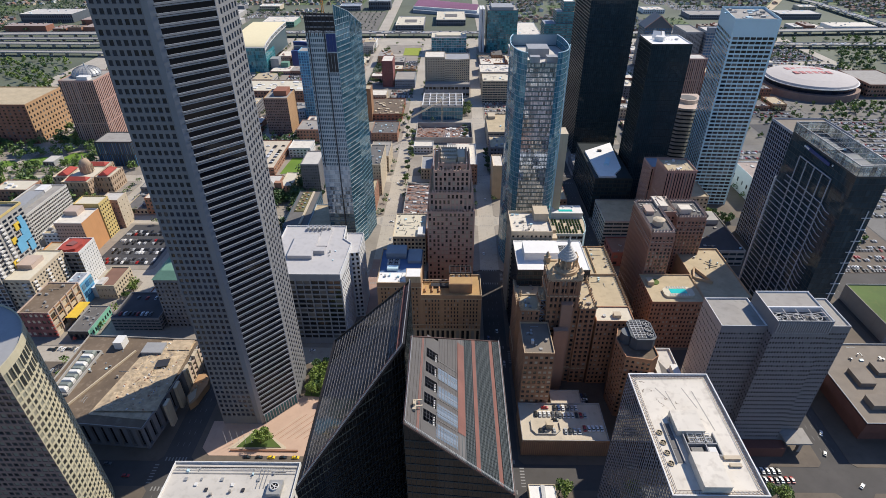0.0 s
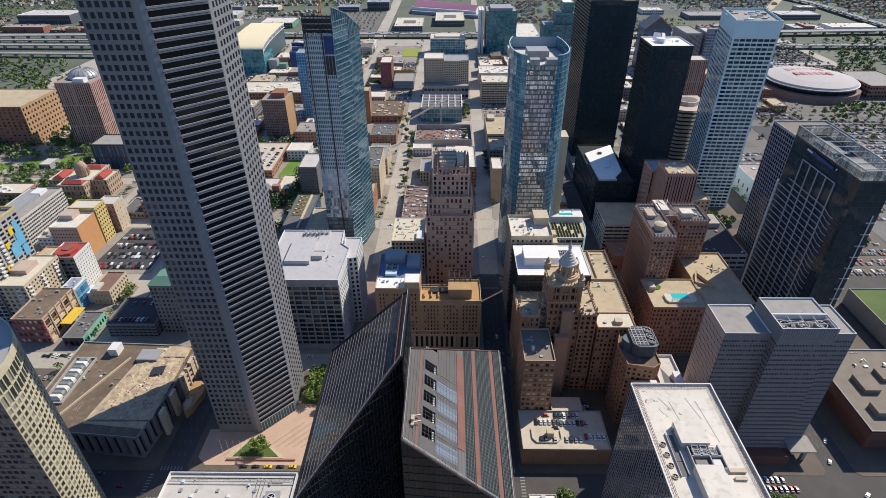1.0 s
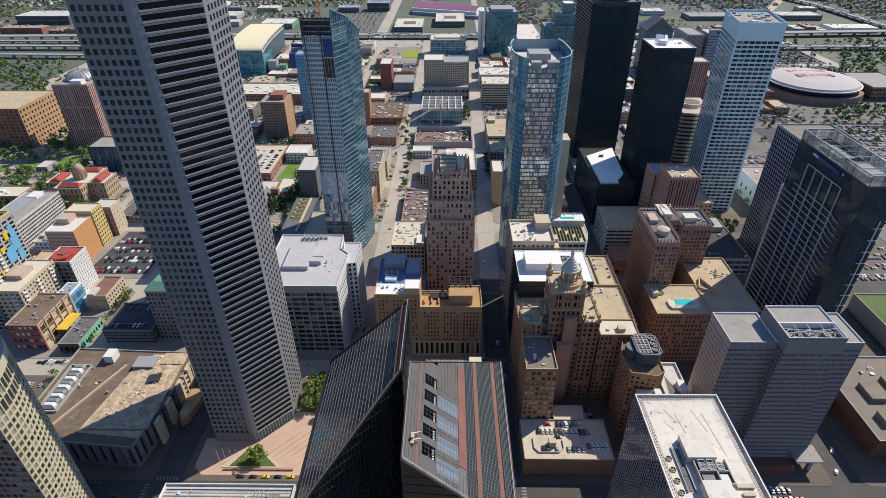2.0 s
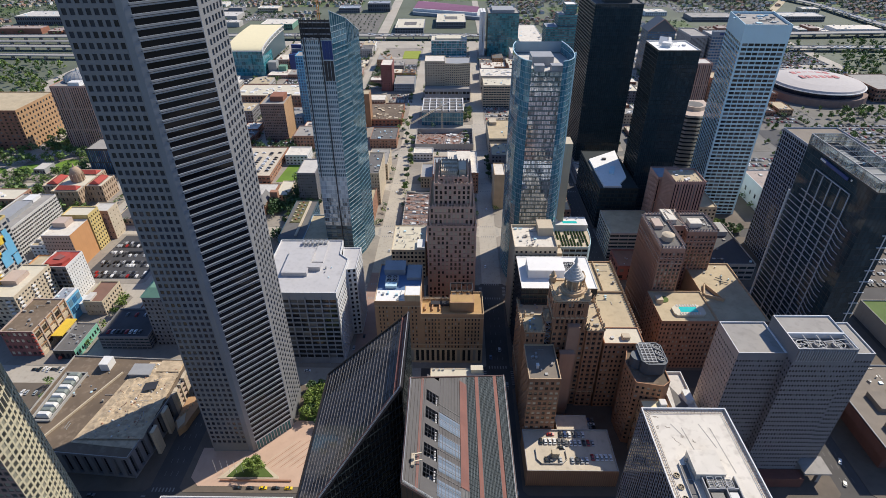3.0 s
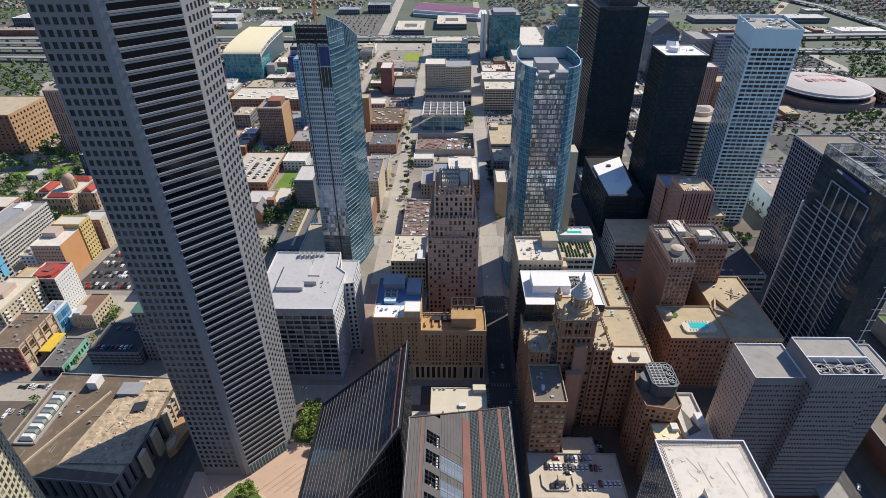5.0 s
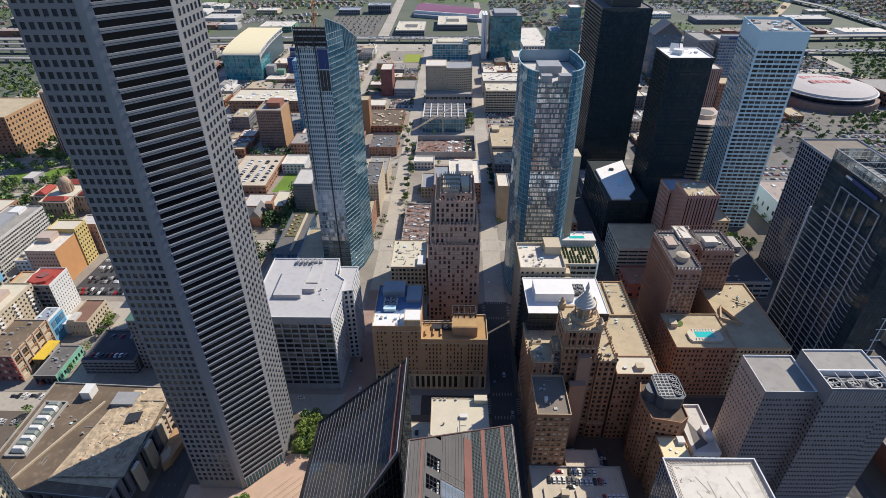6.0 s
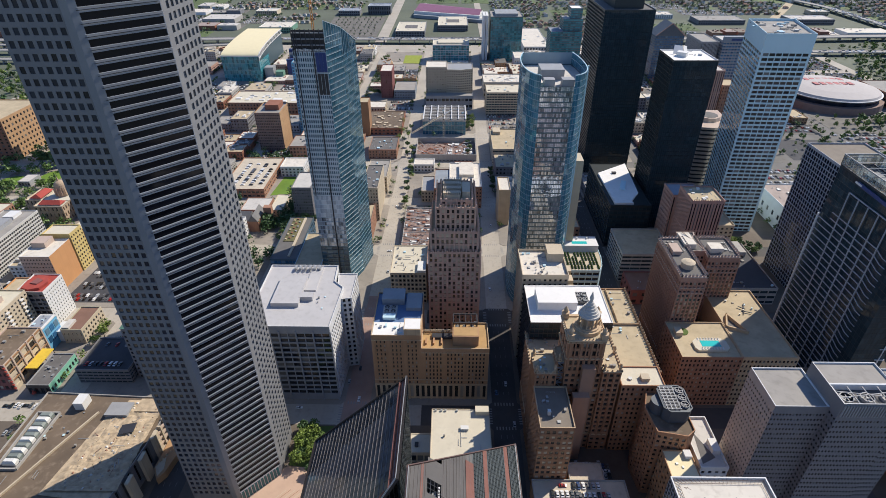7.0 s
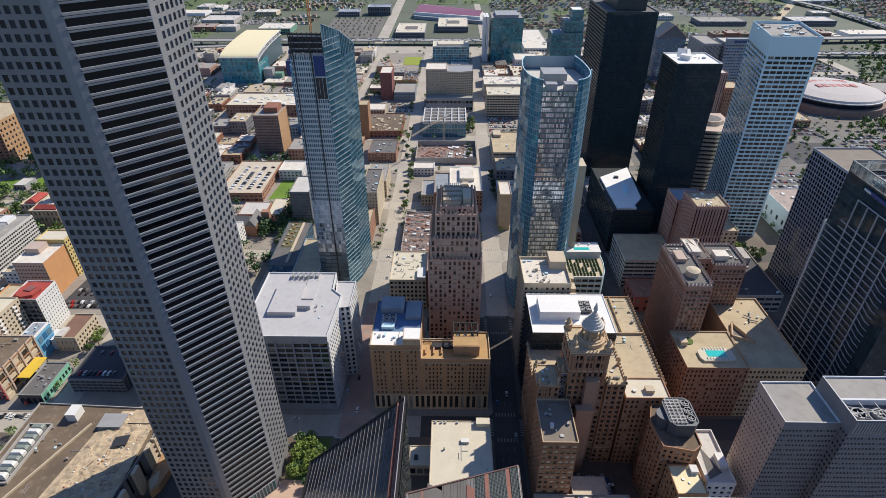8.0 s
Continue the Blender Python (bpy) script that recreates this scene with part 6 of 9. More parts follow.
t = blk("old_office_building", "cream stone office building with a cluttered sunken roof", "building", 47, 78, 326, 358, 74, CREAM, G_WARM, WHITE_ROOF, (9, 19, 0.45, 0.5), (9, 19, 0.45, 0.5), 2.0, 80)
unit(t, 66, 77, 344, 357, 74, 81, CREAM, "lift_house")
clutter(t, 49, 76, 346, 356, 74, 8, 62)
clutter(t, 49, 66, 328, 345, 74, 16, 61)
m = MB()
for k in range(3):
    m.box(78.2, 85, 330 + 9 * k, 337 + 9 * k, 0, 60 + 2 * k)
part("side_wing", m, CREAM, t)
GR = [(88.5, 395), (120.5, 395), (124, 402), (126, 415), (126, 440), (88.5, 440)]
t = tower("terrace_building", "white building with a planted roof terrace and pool deck", "building", GR, 0, 31, HAZE_PANEL, G_DARK, WHITE_ROOF,
          {0: dict(cols=6, rows=6, ww=0.9, wh=0.6, depth=1.0), 5: dict(cols=8, rows=6, ww=0.9, wh=0.6)}, par=0.8)
m = MB()
m.prism([(92, 396), (120, 396), (123.5, 403), (125, 415), (125, 423), (92, 423)], 31.0, 31.3)
part("terrace_paving", m, CREAM, t)
hg = MB()
for q in range(5):
    hg.frustum(0, -2.2 + 1.1 * q, 31.3, 32.6 + 0.4 * (q % 2), 0.85, 0.45, 6, turn=q)
hg = hg.mesh("planter", HEDGE)
for q in range(4):
    for k in range(11):
        if (k * 7 + q * 5) % 9 == 0:
            continue
        ob = part("planter", hg, None, t)
        ob.matrix_basis = Matrix.Translation((93.6 + 2.7 * k, 400 + 6.2 * q, 0))
unit(t, 90, 125, 424, 439, 31, 37, WHITE_PAINT, "terrace_house")
m = MB()
m.box(103, 116, 427, 431, 37, 37.1)
part("plunge_pool", m, POOL, t)
unit(t, 90.5, 98, 428, 434, 37, 39.5, WHITE_PAINT, "roof_house")
clutter(t, 92, 124, 433, 439, 37, 8, 73, WHITE_PAINT, 1.5)

# ---- rounded cream tower ----
arc = [(-225 + 41.5 * math.cos(radians(a)), 135 + 41.5 * math.sin(radians(a))) for a in range(-4, 140, 8)]
RT = [(-262, arc[0][1])] + arc + [(-262, arc[-1][1])]
t = thing("rounded_tower", "cream office tower with a curved gridded face", "skyscraper", (-225, 135, 0))
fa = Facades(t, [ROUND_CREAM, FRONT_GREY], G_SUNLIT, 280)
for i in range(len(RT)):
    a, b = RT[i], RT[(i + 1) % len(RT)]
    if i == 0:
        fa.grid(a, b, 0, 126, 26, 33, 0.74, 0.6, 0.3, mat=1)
    elif i <= len(arc) - 1:
        fa.grid(a, b, 0, 108, 2, 28, 0.70, 0.68, 0.3)
        fa.grid(a, b, 108, 122, 2, 2, 0.8, 0.9, 0.5)
        fa.plain(a, b, 122, 126)
    else:
        fa.plain(a, b, 0, 126)
fa.finish()
roof_slab(t, RT, 125, 1.0, GREY_PANEL, ROUND_CREAM)

# ---- low white-roofed hall at the near end ----
t = blk("concert_hall", "low building with a broad pale flat roof", "building", -147, -79, 96, 158, 30, WHITE_PAINT, G_DARK, PALE_ROOF, (12, 3, 0.5, 0.6), (12, 3, 0.5, 0.6), 1.4, rim=WHITE_PAINT)
clutter(t, -140, -84, 128, 156, 30, 14, 81, big=1.4)
unit(t, -92, -85, 138, 146, 30, 33, STEEL, "plant_room")
fan(t, -88.5, 142, 33, 2.2, (BAND, DARK_STEEL))
m = MB()
for x in (-99, -97, -95):
    m.beam((x, 143, 30.4), (x, 155, 30.4), 0.25)
m.beam((-146, 151.5, 30.4), (-80, 151.5, 30.4), 0.25)
part("pipe", m, STEEL, t)
m = MB()
m.box(-145.5, -80.5, 154.2, 155.4, 30.0, 30.25)
part("gutter", m, DARK_STEEL, t)
rail(t, [(-145.5, 153.8), (-80.5, 153.8)], lambda x, y: 30.0, 1.2, 2.2, WHITE_PAINT)
for k in range(9):
    unit(t, -138 + 6.4 * k, -136.6 + 6.4 * k, 147 - 3 * (k % 3), 148.6 - 3 * (k % 3), 30, 30.7, (STEEL, WHITE_PAINT, DARK_STEEL)[k % 3], "roof_hatch")

# ---- low theatre block beside the granite tower ----
t = thing("theatre_block", "low grey-roofed block with skylights and a half-stripped roof", "building", (-222, 232, 0))
NP = [(-262, 206), (-232, 193), (-184, 189), (-178, 240), (-178, 268), (-262, 272)]
# Concrete walls in a darker slate blue, their shade put into the colour.
fa = Facades(t, SLATE_STONE, G_DARK, 60)
fa.grid(NP[0], NP[1], 0, 19, 6, 3, 0.5, 0.7, 0.8)
fa.grid(NP[1], NP[2], 0, 19, 8, 1, 0.5, 0.8, 1.5)
fa.grid(NP[2], NP[3], 0, 19, 9, 1, 0.45, 0.8, 1.5)
fa.grid(NP[3], NP[4], 0, 19, 5, 1, 0.45, 0.8, 1.5)
fa.plain(NP[4], NP[5], 0, 19)
fa.plain(NP[5], NP[0], 0, 19)
fa.finish()
roof_slab(t, NP, 18, 1.0, BROWN_ROOF, CONCRETE)
m = MB()
m.prism([(-223, 200), (-184, 196), (-182, 238), (-182, 266), (-203, 266), (-214, 252)], 18.0, 18.25)
part("stripped_roof", m, RUBBLE_ROOF, t, "sandy half-stripped roof")
m = MB()
m.beam((-244, 196, 18.6), (-220, 256, 18.6), 0.9, 1.3)
part("roof_kerb", m, CREAM, t)
m = MB()
for a, b in (((-256.5, 215), (-244.5, 215)), ((-244.5, 215), (-243.5, 255)), ((-243.5, 255), (-257.5, 255)), ((-257.5, 255), (-256.5, 215))):
    m.beam((*a, 18.8), (*b, 18.8), 0.8, 1.6)
part("skylight_kerb", m, CONCRETE, t)
m = MB()
m.box(-256.3, -244.7, 215, 254.8, 18.0, 18.1)
part("skylight_bed", m, DARK_ROOF, t)
for k in range(5):
    y = 217.5 + 7.4 * k
    for dy, h, mt in ((0.0, 3.4, WHITE_PAINT), (3.7, 2.9, GREEN_GREY)):
        m = MB()
        a, b = rect(-254.4, -246.6, y + dy, y + dy + 3.3), rect(-253.2, -247.8, y + dy + 0.6, y + dy + 2.7)
        for i in range(4):
            q = (i + 1) % 4
            m.face((*a[i], 18.1), (*a[q], 18.1), (*a[q], 18.1 + h * 0.6), (*a[i], 18.1 + h * 0.6))
            m.face((*a[i], 18.1 + h * 0.6), (*a[q], 18.1 + h * 0.6), (*b[q], 18.1 + h), (*b[i], 18.1 + h))
        m.face(*[(*p, 18.1 + h) for p in b])
        part("skylight", m, mt, t)
unit(t, -236, -230, 258, 266, 18, 24, WHITE_PAINT, "stair_head")
unit(t, -214, -200, 252, 262, 18, 21, GREY_PANEL, "plant_room")
unit(t, -197, -182, 256, 266, 18, 20, RUBBLE_ROOF, "rubble_bay")
for k in range(4):
    unit(t, -178.5, -176.5, 206 + 15 * k, 212 + 15 * k, 0, 19.6, CREAM, "pilaster")
clutter(t, -258, -200, 200, 266, 18, 26, 83, big=1.3)
rr = random.Random(61)


def heap(x, y):
    """Height of the broken roof's debris."""
    e = min(1.0, max(0.0, (x + 222 + (y - 196) * -0.14) / 6), max(0.0, (267 - y) / 4))
    return 18.3 + e * (0.5 + 1.5 * abs(noise.noise(Vector((x / 6, y / 6, 1.3)))) + 0.7 * abs(noise.noise(Vector((x / 1.8, y / 1.8, 5.1)))))


m = MB()
for a in range(40):
    for c in range(64):
        x, y = -221 + a, 202 + c
        if x > -181.5 or (x < -206 and y > 250) or x < -221 + (y - 202) * 0.16:
            continue
        m.face((x, y, heap(x, y)), (x + 1, y, heap(x + 1, y)), (x + 1, y + 1, heap(x + 1, y + 1)), (x, y + 1, heap(x, y + 1)))
part("debris_field", m, RUBBLE_ROOF, t, "broken sandy roof debris")
for k in range(110):
    x, y = rr.uniform(-213, -183), rr.uniform(203, 263)
    if x < -206 and y > 246:
        continue
    m = MB()
    g_ = rr.uniform(0.3, 1.1)
    m.frustum(x, y, heap(x, y) - 0.2, heap(x, y) + g_ * 0.6, g_, g_ * 0.4, 5, turn=rr.random() * 3)
    part("rubble", m, (RUBBLE_ROOF, CREAM, CONCRETE, BROWN_BRICK, WHITE_PAINT)[k % 5], t)
for k in range(16):
    x, y, a = rr.uniform(-210, -186), rr.uniform(206, 258), rr.uniform(0, math.pi)
    m = MB()
    m.beam((x, y, heap(x, y) + 0.3), (x + 4 * math.cos(a), y + 4 * math.sin(a), heap(x, y) + rr.uniform(0.3, 1.4)), 0.18)
    part("bent_beam", m, (STEEL, COPPER)[k % 2], t)
# Near-black sheet in place of the shade inside the open bays.
m = MB()
m.box(-177.9, -177.6, 238, 268, 0.4, 17.5)
part("stripped_wall", m, DARK_STEEL, t)
for k in range(6):
    y0 = 238.4 + 5.8 * k
    m = MB()
    m.box(-178.2, -175.8, y0, y0 + 1.1, 0, 19.8)
    part("bare_pier", m, CREAM, t)
    for q in range(4):
        if k < 5:
            m = MB()
            m.box(-177.8, -176.3, y0 + 1.2, y0 + 5.7, 3.2 + 4.2 * q, 4.5 + 4.2 * q, bottom=True)
            part("bare_spandrel", m, PALE_PINK, t)
m = MB()
m.prism([(-198, 238), (-190, 240), (-191, 247), (-199, 245)], 20.3, 20.5)
part("roof_hole", m, DARK_STEEL, t)
t = thing("round_sign_canopy", "broken ochre canopy beside the stripped theatre", "canopy", (-172, 236, 0))
m = MB()
m.prism([(-175.4, 226), (-171, 219), (-168, 224), (-167, 231), (-165.5, 238), (-167, 244), (-171, 248), (-175.4, 247)], 0.15, 5.2)
part("canopy_body", m, FLANK, t)
m = MB()
m.prism([(-175, 227), (-171.4, 221), (-169.4, 226), (-171.5, 234)], 5.2, 5.5)
part("canopy_top", m, CREAM, t)
for k in range(6):
    m = MB()
    m.frustum(-174 + 1.1 * k, 230 + 2.6 * k, 5.2, 6.0 + 0.3 * (k % 3), 0.8, 0.3, 5, turn=k)
    part("rubble_heap", m, RUBBLE_ROOF, t)

# ---- low brown building beyond the grey tower ----
t = thing("civic_block", "broad low building of red-brown stone with a tan roof", "building", (300, 240, 0))
m = MB()
m.box(252, 340, 196, 266, 13, 19.8)
part("upper_storey", m, DEEP_RED, t)
m = MB()
m.box(257, 340, 201, 262, 0, 13)
part("lower_storey", m, DEEP_RED, t)
roof_slab(t, rect(252, 340, 196, 266), 20, 1.0, TAN_ROOF_GREY, GREY_PANEL)
for x0, x1, y0, y1, h in ((262, 280, 207, 216, 4), (266, 276, 226, 240, 3.4), (284, 300, 236, 246, 3), (286, 300, 205, 214, 2)):
    unit(t, x0, x1, y0, y1, 20, 20 + h, TAN_ROOF_GREY, "roof_house")
clutter(t, 272, 336, 246, 264, 20, 16, 87)


# ---- vehicles ----
PAINTS = [surface("car_paint_" + n, c, rough=0.3, var=0.05, stain=0.0, bump=0.0, spec=0.6) for n, c in
          (("white", (0.75, 0.75, 0.74)), ("silver", (0.42, 0.43, 0.44)), ("black", (0.02, 0.02, 0.022)), ("red", (0.33, 0.02, 0.02)), ("blue", (0.03, 0.06, 0.16)), ("grey", (0.13, 0.13, 0.135)), ("yellow", (0.75, 0.52, 0.02)))]
TYRE = surface("tyre_rubber", (0.02, 0.02, 0.02), var=0.2, stain=0.0)
CARS = {}


def car_master(k):
    t = thing("parked_car", "parked car", "car")
    m = MB()
    prof = [(-2.2, 0.3), (2.2, 0.3), (2.25, 0.62), (1.2, 0.88), (-1.5, 0.95), (-2.2, 0.85)]
    n = len(prof)
    for s in (-0.88, 0.88):
        q = [(x, s, z) for x, z in prof]
        m.face(*(q if s < 0 else q[::-1]))
    for i in range(n):
        (xa, za), (xb, zb) = prof[i], prof[(i + 1) % n]
        m.face((xb, -0.88, zb), (xa, -0.88, za), (xa, 0.88, za), (xb, 0.88, zb))
    m.face((-1.2, -0.65, 1.41), (0.2, -0.65, 1.41), (0.2, 0.65, 1.41), (-1.2, 0.65, 1.41))
    part("body", m, PAINTS[k], t)
    m = MB()
    a = [(-1.7, -0.8, 0.93), (0.9, -0.8, 0.9), (0.9, 0.8, 0.9), (-1.7, 0.8, 0.93)]
    b = [(-1.2, -0.65, 1.4), (0.2, -0.65, 1.4), (0.2, 0.65, 1.4), (-1.2, 0.65, 1.4)]
    for i in range(4):
        j = (i + 1) % 4
        m.face(a[i], a[j], b[j], b[i])
    part("windows", m, G_BLACK.many, t)
    for x in (-1.35, 1.35):
        for y in (-0.8, 0.8):
            m = MB()
            c = [(x + 0.33 * math.cos(w), y, 0.33 + 0.33 * math.sin(w)) for w in [2 * math.pi * q / 10 for q in range(10)]]
            for dy, o in ((-0.1, 1), (0.1, -1)):
                m.face(*[(px, py + dy, pz) for px, py, pz in c][::o])
            for q in range(10):
                p1, p2 = c[q], c[(q + 1) % 10]
                m.face((p1[0], p1[1] - 0.1, p1[2]), (p1[0], p1[1] + 0.1, p1[2]), (p2[0], p2[1] + 0.1, p2[2]), (p2[0], p2[1] - 0.1, p2[2]))
            part("wheel", m, TYRE, t)
    return t


COLOURS = ("white", "silver", "black", "red", "dark blue", "grey", "yellow")


def car(x, y, z, ang, k, where):
    m = pose(x, y, z, 0, 0, ang)
    if k not in CARS:
        CARS[k] = car_master(k)
        CARS[k].matrix_basis = m
        c = CARS[k]
    else:
        c = copy_thing(CARS[k], m)
    tagged(c, COLOURS[k] + (" taxi " if k == 6 else " car ") + where, "car", "cars " + where)


rc = random.Random(5)
pick = lambda: rc.choice((0, 0, 0, 1, 1, 2, 2, 3, 4, 5, 5))
DK = "parked on the podium deck"
for k in range(4):
    car(57 + 2.7 * k, 194.5 if k != 2 else 200, 13, 90 + rc.uniform(-3, 3), pick(), DK)
for k in range(7):
    car(70.5 + 2.6 * k, 206.5, 13, 90, pick(), DK)
for k in range(6):
    car(68 + 2.7 * k, 212.6, 13, 90, pick(), DK)
for k in range(4):
    car(72 + 2.8 * k, 194.5, 13, 90, pick(), DK)
for k in range(6):
    car(55.5 + 2.7 * k, 207.5, 13, 90, pick(), DK)
for k in range(5):
    car(84 + 2.6 * k, 196.5, 13, 90, pick(), DK)
car(62, 212.6, 13, 0, 3, DK)
car(67, 203, 13, 0, 2, DK)
LT_ = "parked in the yard between brick buildings"
for k in range(9):
    car(88.5 + 2.6 * (k % 3), 222 + 6 * (k // 3), 0.18, 90, pick(), LT_)
for k in range(7):
    car(72 + 3.4 * k, 231 + (k % 2) * 5, 0.18, 90 if k % 3 else 0, pick(), LT_)
ST = "standing at the kerb"
for k in range(5):
    car(-122 + 7.4 * k, 183.4, 0, 0, (2, 2, 6, 2, 6)[k], ST)
for x, y, a, k in ((-70, 322, 90, 2), (-66, 314, 90, 2), (-72, 301, 90, 1), (-63, 285, 90, 0), (-102, 277, 0, 0), (31, 292, 90, 4), (38, 300, 90, 0), (41, 265, 90, 1), (33, 410, 90, 0), (-58, 436, 90, 1), (-60, 470, 0, 0),
                   (-67, 520, 90, 1), (-61, 560, 90, 0), (-56, 620, 90, 2), (40, 520, 90, 0), (44, 640, 90, 2), (126, 178, 30, 0), (231, 190, 60, 5), (237, 205, 60, 0), (240, 168, 40, 1), (-258, 176, 0, 0), (-205, 178, 0, 5), (-190, 170, 0, 3), (-230, 282, 20, 0)):
    car(x, y, 0, a, k, "on the street")
for k in range(9):
    car(-300 + 3.3 * k, 276 + 0.5 * (k % 3), 0, 0 if k % 4 == 0 else 90, pick(), "on the open corner lot")
    if k % 3:
        car(-298 + 3.1 * k, 254 + 0.4 * (k % 2), 0.18, 90, pick(), "on the open corner lot")
for k in range(8):
    car(180 + 3.1 * k, 171.5, 0, 90, pick(), "parked in the sunlit corner lot")
for k in range(5):
    car(184 + 3.1 * k, 177.5, 0, 90, pick(), "parked in the sunlit corner lot")


def far_cars(name, rects, seed, fill=0.75):
    r = random.Random(seed)
    ms = [MB() for _ in range(5)]
    for x0, x1, y0, y1 in rects:
        y = y0
        row = 0
        while y < y1:
            x = x0
            while x < x1:
                if r.random() < fill:
                    m = ms[r.choice((0, 0, 1, 1, 1, 1, 2, 2, 2, 2, 2, 3, 3, 3, 3, 4))]
                    m.box(x - 0.9, x + 0.9, y - 2.2, y + 2.2, 0.2, 1.0)
                    m.box(x - 0.75, x + 0.75, y - 1.2, y + 1.0, 1.0, 1.5)
                x += 2.8
            y += 5.2 if row % 2 == 0 else 11.5
            row += 1
    for m, p in zip(ms, (PAINTS[0], PAINTS[5], PAINTS[2], PAINTS[1], PAINTS[3])):
        part(name, m, p, None, kind="stuff")


far_cars("far_parked_cars", [(345, 425, 482, 565), (345, 425, 585, 665), (445, 525, 485, 560), (445, 530, 585, 660), (345, 420, 385, 462), (445, 520, 385, 462), (540, 640, 560, 780), (245, 325, 585, 660), (250, 325, 690, 760), (55, 96, 800, 856),
                              (-250, -180, 690, 712), (-440, -380, 930, 1020), (-324, -276, 392, 458), (-345, -290, 212, 262), (-100, -62, 885, 925), (560, 690, 1050, 1150)], 9)


# ---- trees ----
LEAVES = []
for n, c in (("mid", (0.095, 0.155, 0.032)), ("dark", (0.05, 0.10, 0.03)), ("light", (0.15, 0.21, 0.035))):
    mt, nt, p = node_mat("leaves_" + n)
    rn = nt.nodes.new("ShaderNodeNewGeometry").outputs["Random Per Island"]
    nt.links.new(mix_node(nt, rn, tuple(v * 0.5 for v in c), tuple(v * 1.6 for v in c)), p.inputs["Base Color"])
    p.inputs["Roughness"].default_value = 0.6
    LEAVES.append(mt)
BARK = surface("bark", (0.10, 0.075, 0.055), var=0.4)


def leaf_cloud(m, r, cx, cy, cz, rx, rz, n, s):
    lobes = [(r.uniform(-0.55, 0.55) * rx, r.uniform(-0.55, 0.55) * rx, r.uniform(-0.4, 0.5) * rz, r.uniform(0.35, 0.62)) for _ in range(7)]
    for _ in range(n):
        lx, ly, lz, lr = r.choice(lobes)
        v = Vector((r.gauss(0, 1), r.gauss(0, 1), r.gauss(0, 1))).normalized() * (lr * r.uniform(0.6, 1.08))
        p = Vector((cx + lx + v.x * rx, cy + ly + v.y * rx, cz + lz + v.z * rz))
        a = Vector((r.gauss(0, 1), r.gauss(0, 1), r.gauss(0, 0.6))).normalized()
        b = a.cross(Vector((r.gauss(0, 1), r.gauss(0, 1), r.gauss(0, 1)))).normalized()
        k = s * r.uniform(0.6, 1.3)
        m.face(tuple(p + a * k), tuple(p + b * k * 0.7), tuple(p - a * k), tuple(p - b * k * 0.7))


def tree_master(seed, h, rx, mat):
    r = random.Random(seed)
    t = thing("street_tree", "leafy green street tree with a broad crown", "tree", group="street trees")
    m = MB()
    m.frustum(0, 0, 0, h * 0.45, 0.32, 0.2, 7)
    for k in range(5):
        a = 2 * math.pi * k / 5 + r.uniform(-0.3, 0.3)
        m.beam((0, 0, h * 0.4), (rx * 0.6 * math.cos(a), rx * 0.6 * math.sin(a), h * 0.72), 0.16)
    part("trunk", m, BARK, t)
    m = MB()
    leaf_cloud(m, r, 0, 0, h * 0.68, rx, h * 0.36, 520, 0.55)
    part("crown", m, mat, t)
    return t


TREES = [tree_master(1, 9, 4.2, LEAVES[0]), tree_master(2, 11, 5.2, LEAVES[2]), tree_master(3, 8, 3.6, LEAVES[1])]
used = set()


def tree(x, y, k, z=0.15, s=1.0):
    m = pose(x, y, z, 0, 0, rc.uniform(0, 360))
    if k not in used:
        used.add(k)
        TREES[k].matrix_basis = m
    else:
        copy_thing(TREES[k], m)


for x, y, k in ((-93, 233, 1), (-90, 238, 2), (-94, 244, 1), (-89, 246, 0), (-92, 251, 1), (-86, 252, 1), (-84, 243, 1), (-80, 250, 0), (-84, 236, 1), (-82, 228, 2), (-88, 258, 0), (-94, 258, 2), (-79, 238, 1),
                (-117, 194, 1), (-113, 196, 1), (-116, 198, 0), (64.5, 162, 0), (68, 160, 1), (191, 160, 0), (187, 158, 1), (184, 161, 0), (180, 159, 2),
                (-270, 345, 1), (-271, 352, 1), (-272, 338, 0), (-268, 238, 1), (-271, 244, 0)):
    tree(x, y, k)
rows_ = [(-51.5, y) for y in (560, 572, 596, 608, 640, 655, 668, 700, 712)] + [(22, y) for y in (575, 590, 640, 690, 705, 720, 735, 790, 800, 812, 825, 838)] + [(28, y) for y in (795, 808, 820, 833)] + \
        [(-60 - 14 * (k % 2), 700 + 16 * k) for k in range(8)] + [(47, 600 + 12 * k) for k in range(5)] + [(-36 + 5 * k, 540 + 3 * (k % 3)) for k in range(5)] + [(-132 + 5 * k, 955 + 8 * (k % 2)) for k in range(4)] + \
        [(-140 + 3 * (k % 3), 1000 + 18 * k) for k in range(12)] + [(-155 + 4 * (k % 4), 470 + 11 * k) for k in range(7)] + [(-170 + 9 * (k % 4), 500 + 9 * (k // 2)) for k in range(12)] + \
        [(268 + 6 * (k % 5), 470 + 7 * (k // 5)) for k in range(13)]
for x, y in rows_:
    tree(x + rc.uniform(-1.5, 1.5), y + rc.uniform(-3, 3), rc.choice((0, 1, 2, 2)))

# ---- plaza by the granite tower ----
m = MB()
m.prism([(-152, 190), (-146, 184.5), (-80, 184.5), (-75, 190), (-75, 232), (-99, 232), (-121, 210.6), (-152, 210.6)], 0.1, 0.26)
plaza = part("plaza", m, PLAZA, None, kind="structure")
line = MB()
line.box(-0.5, 0.5, -0.14, 0.14, 0.262, 0.275)
lm = [line.mesh("paving_joint", mt) for mt in (CREAM, SLAB_TAN)]
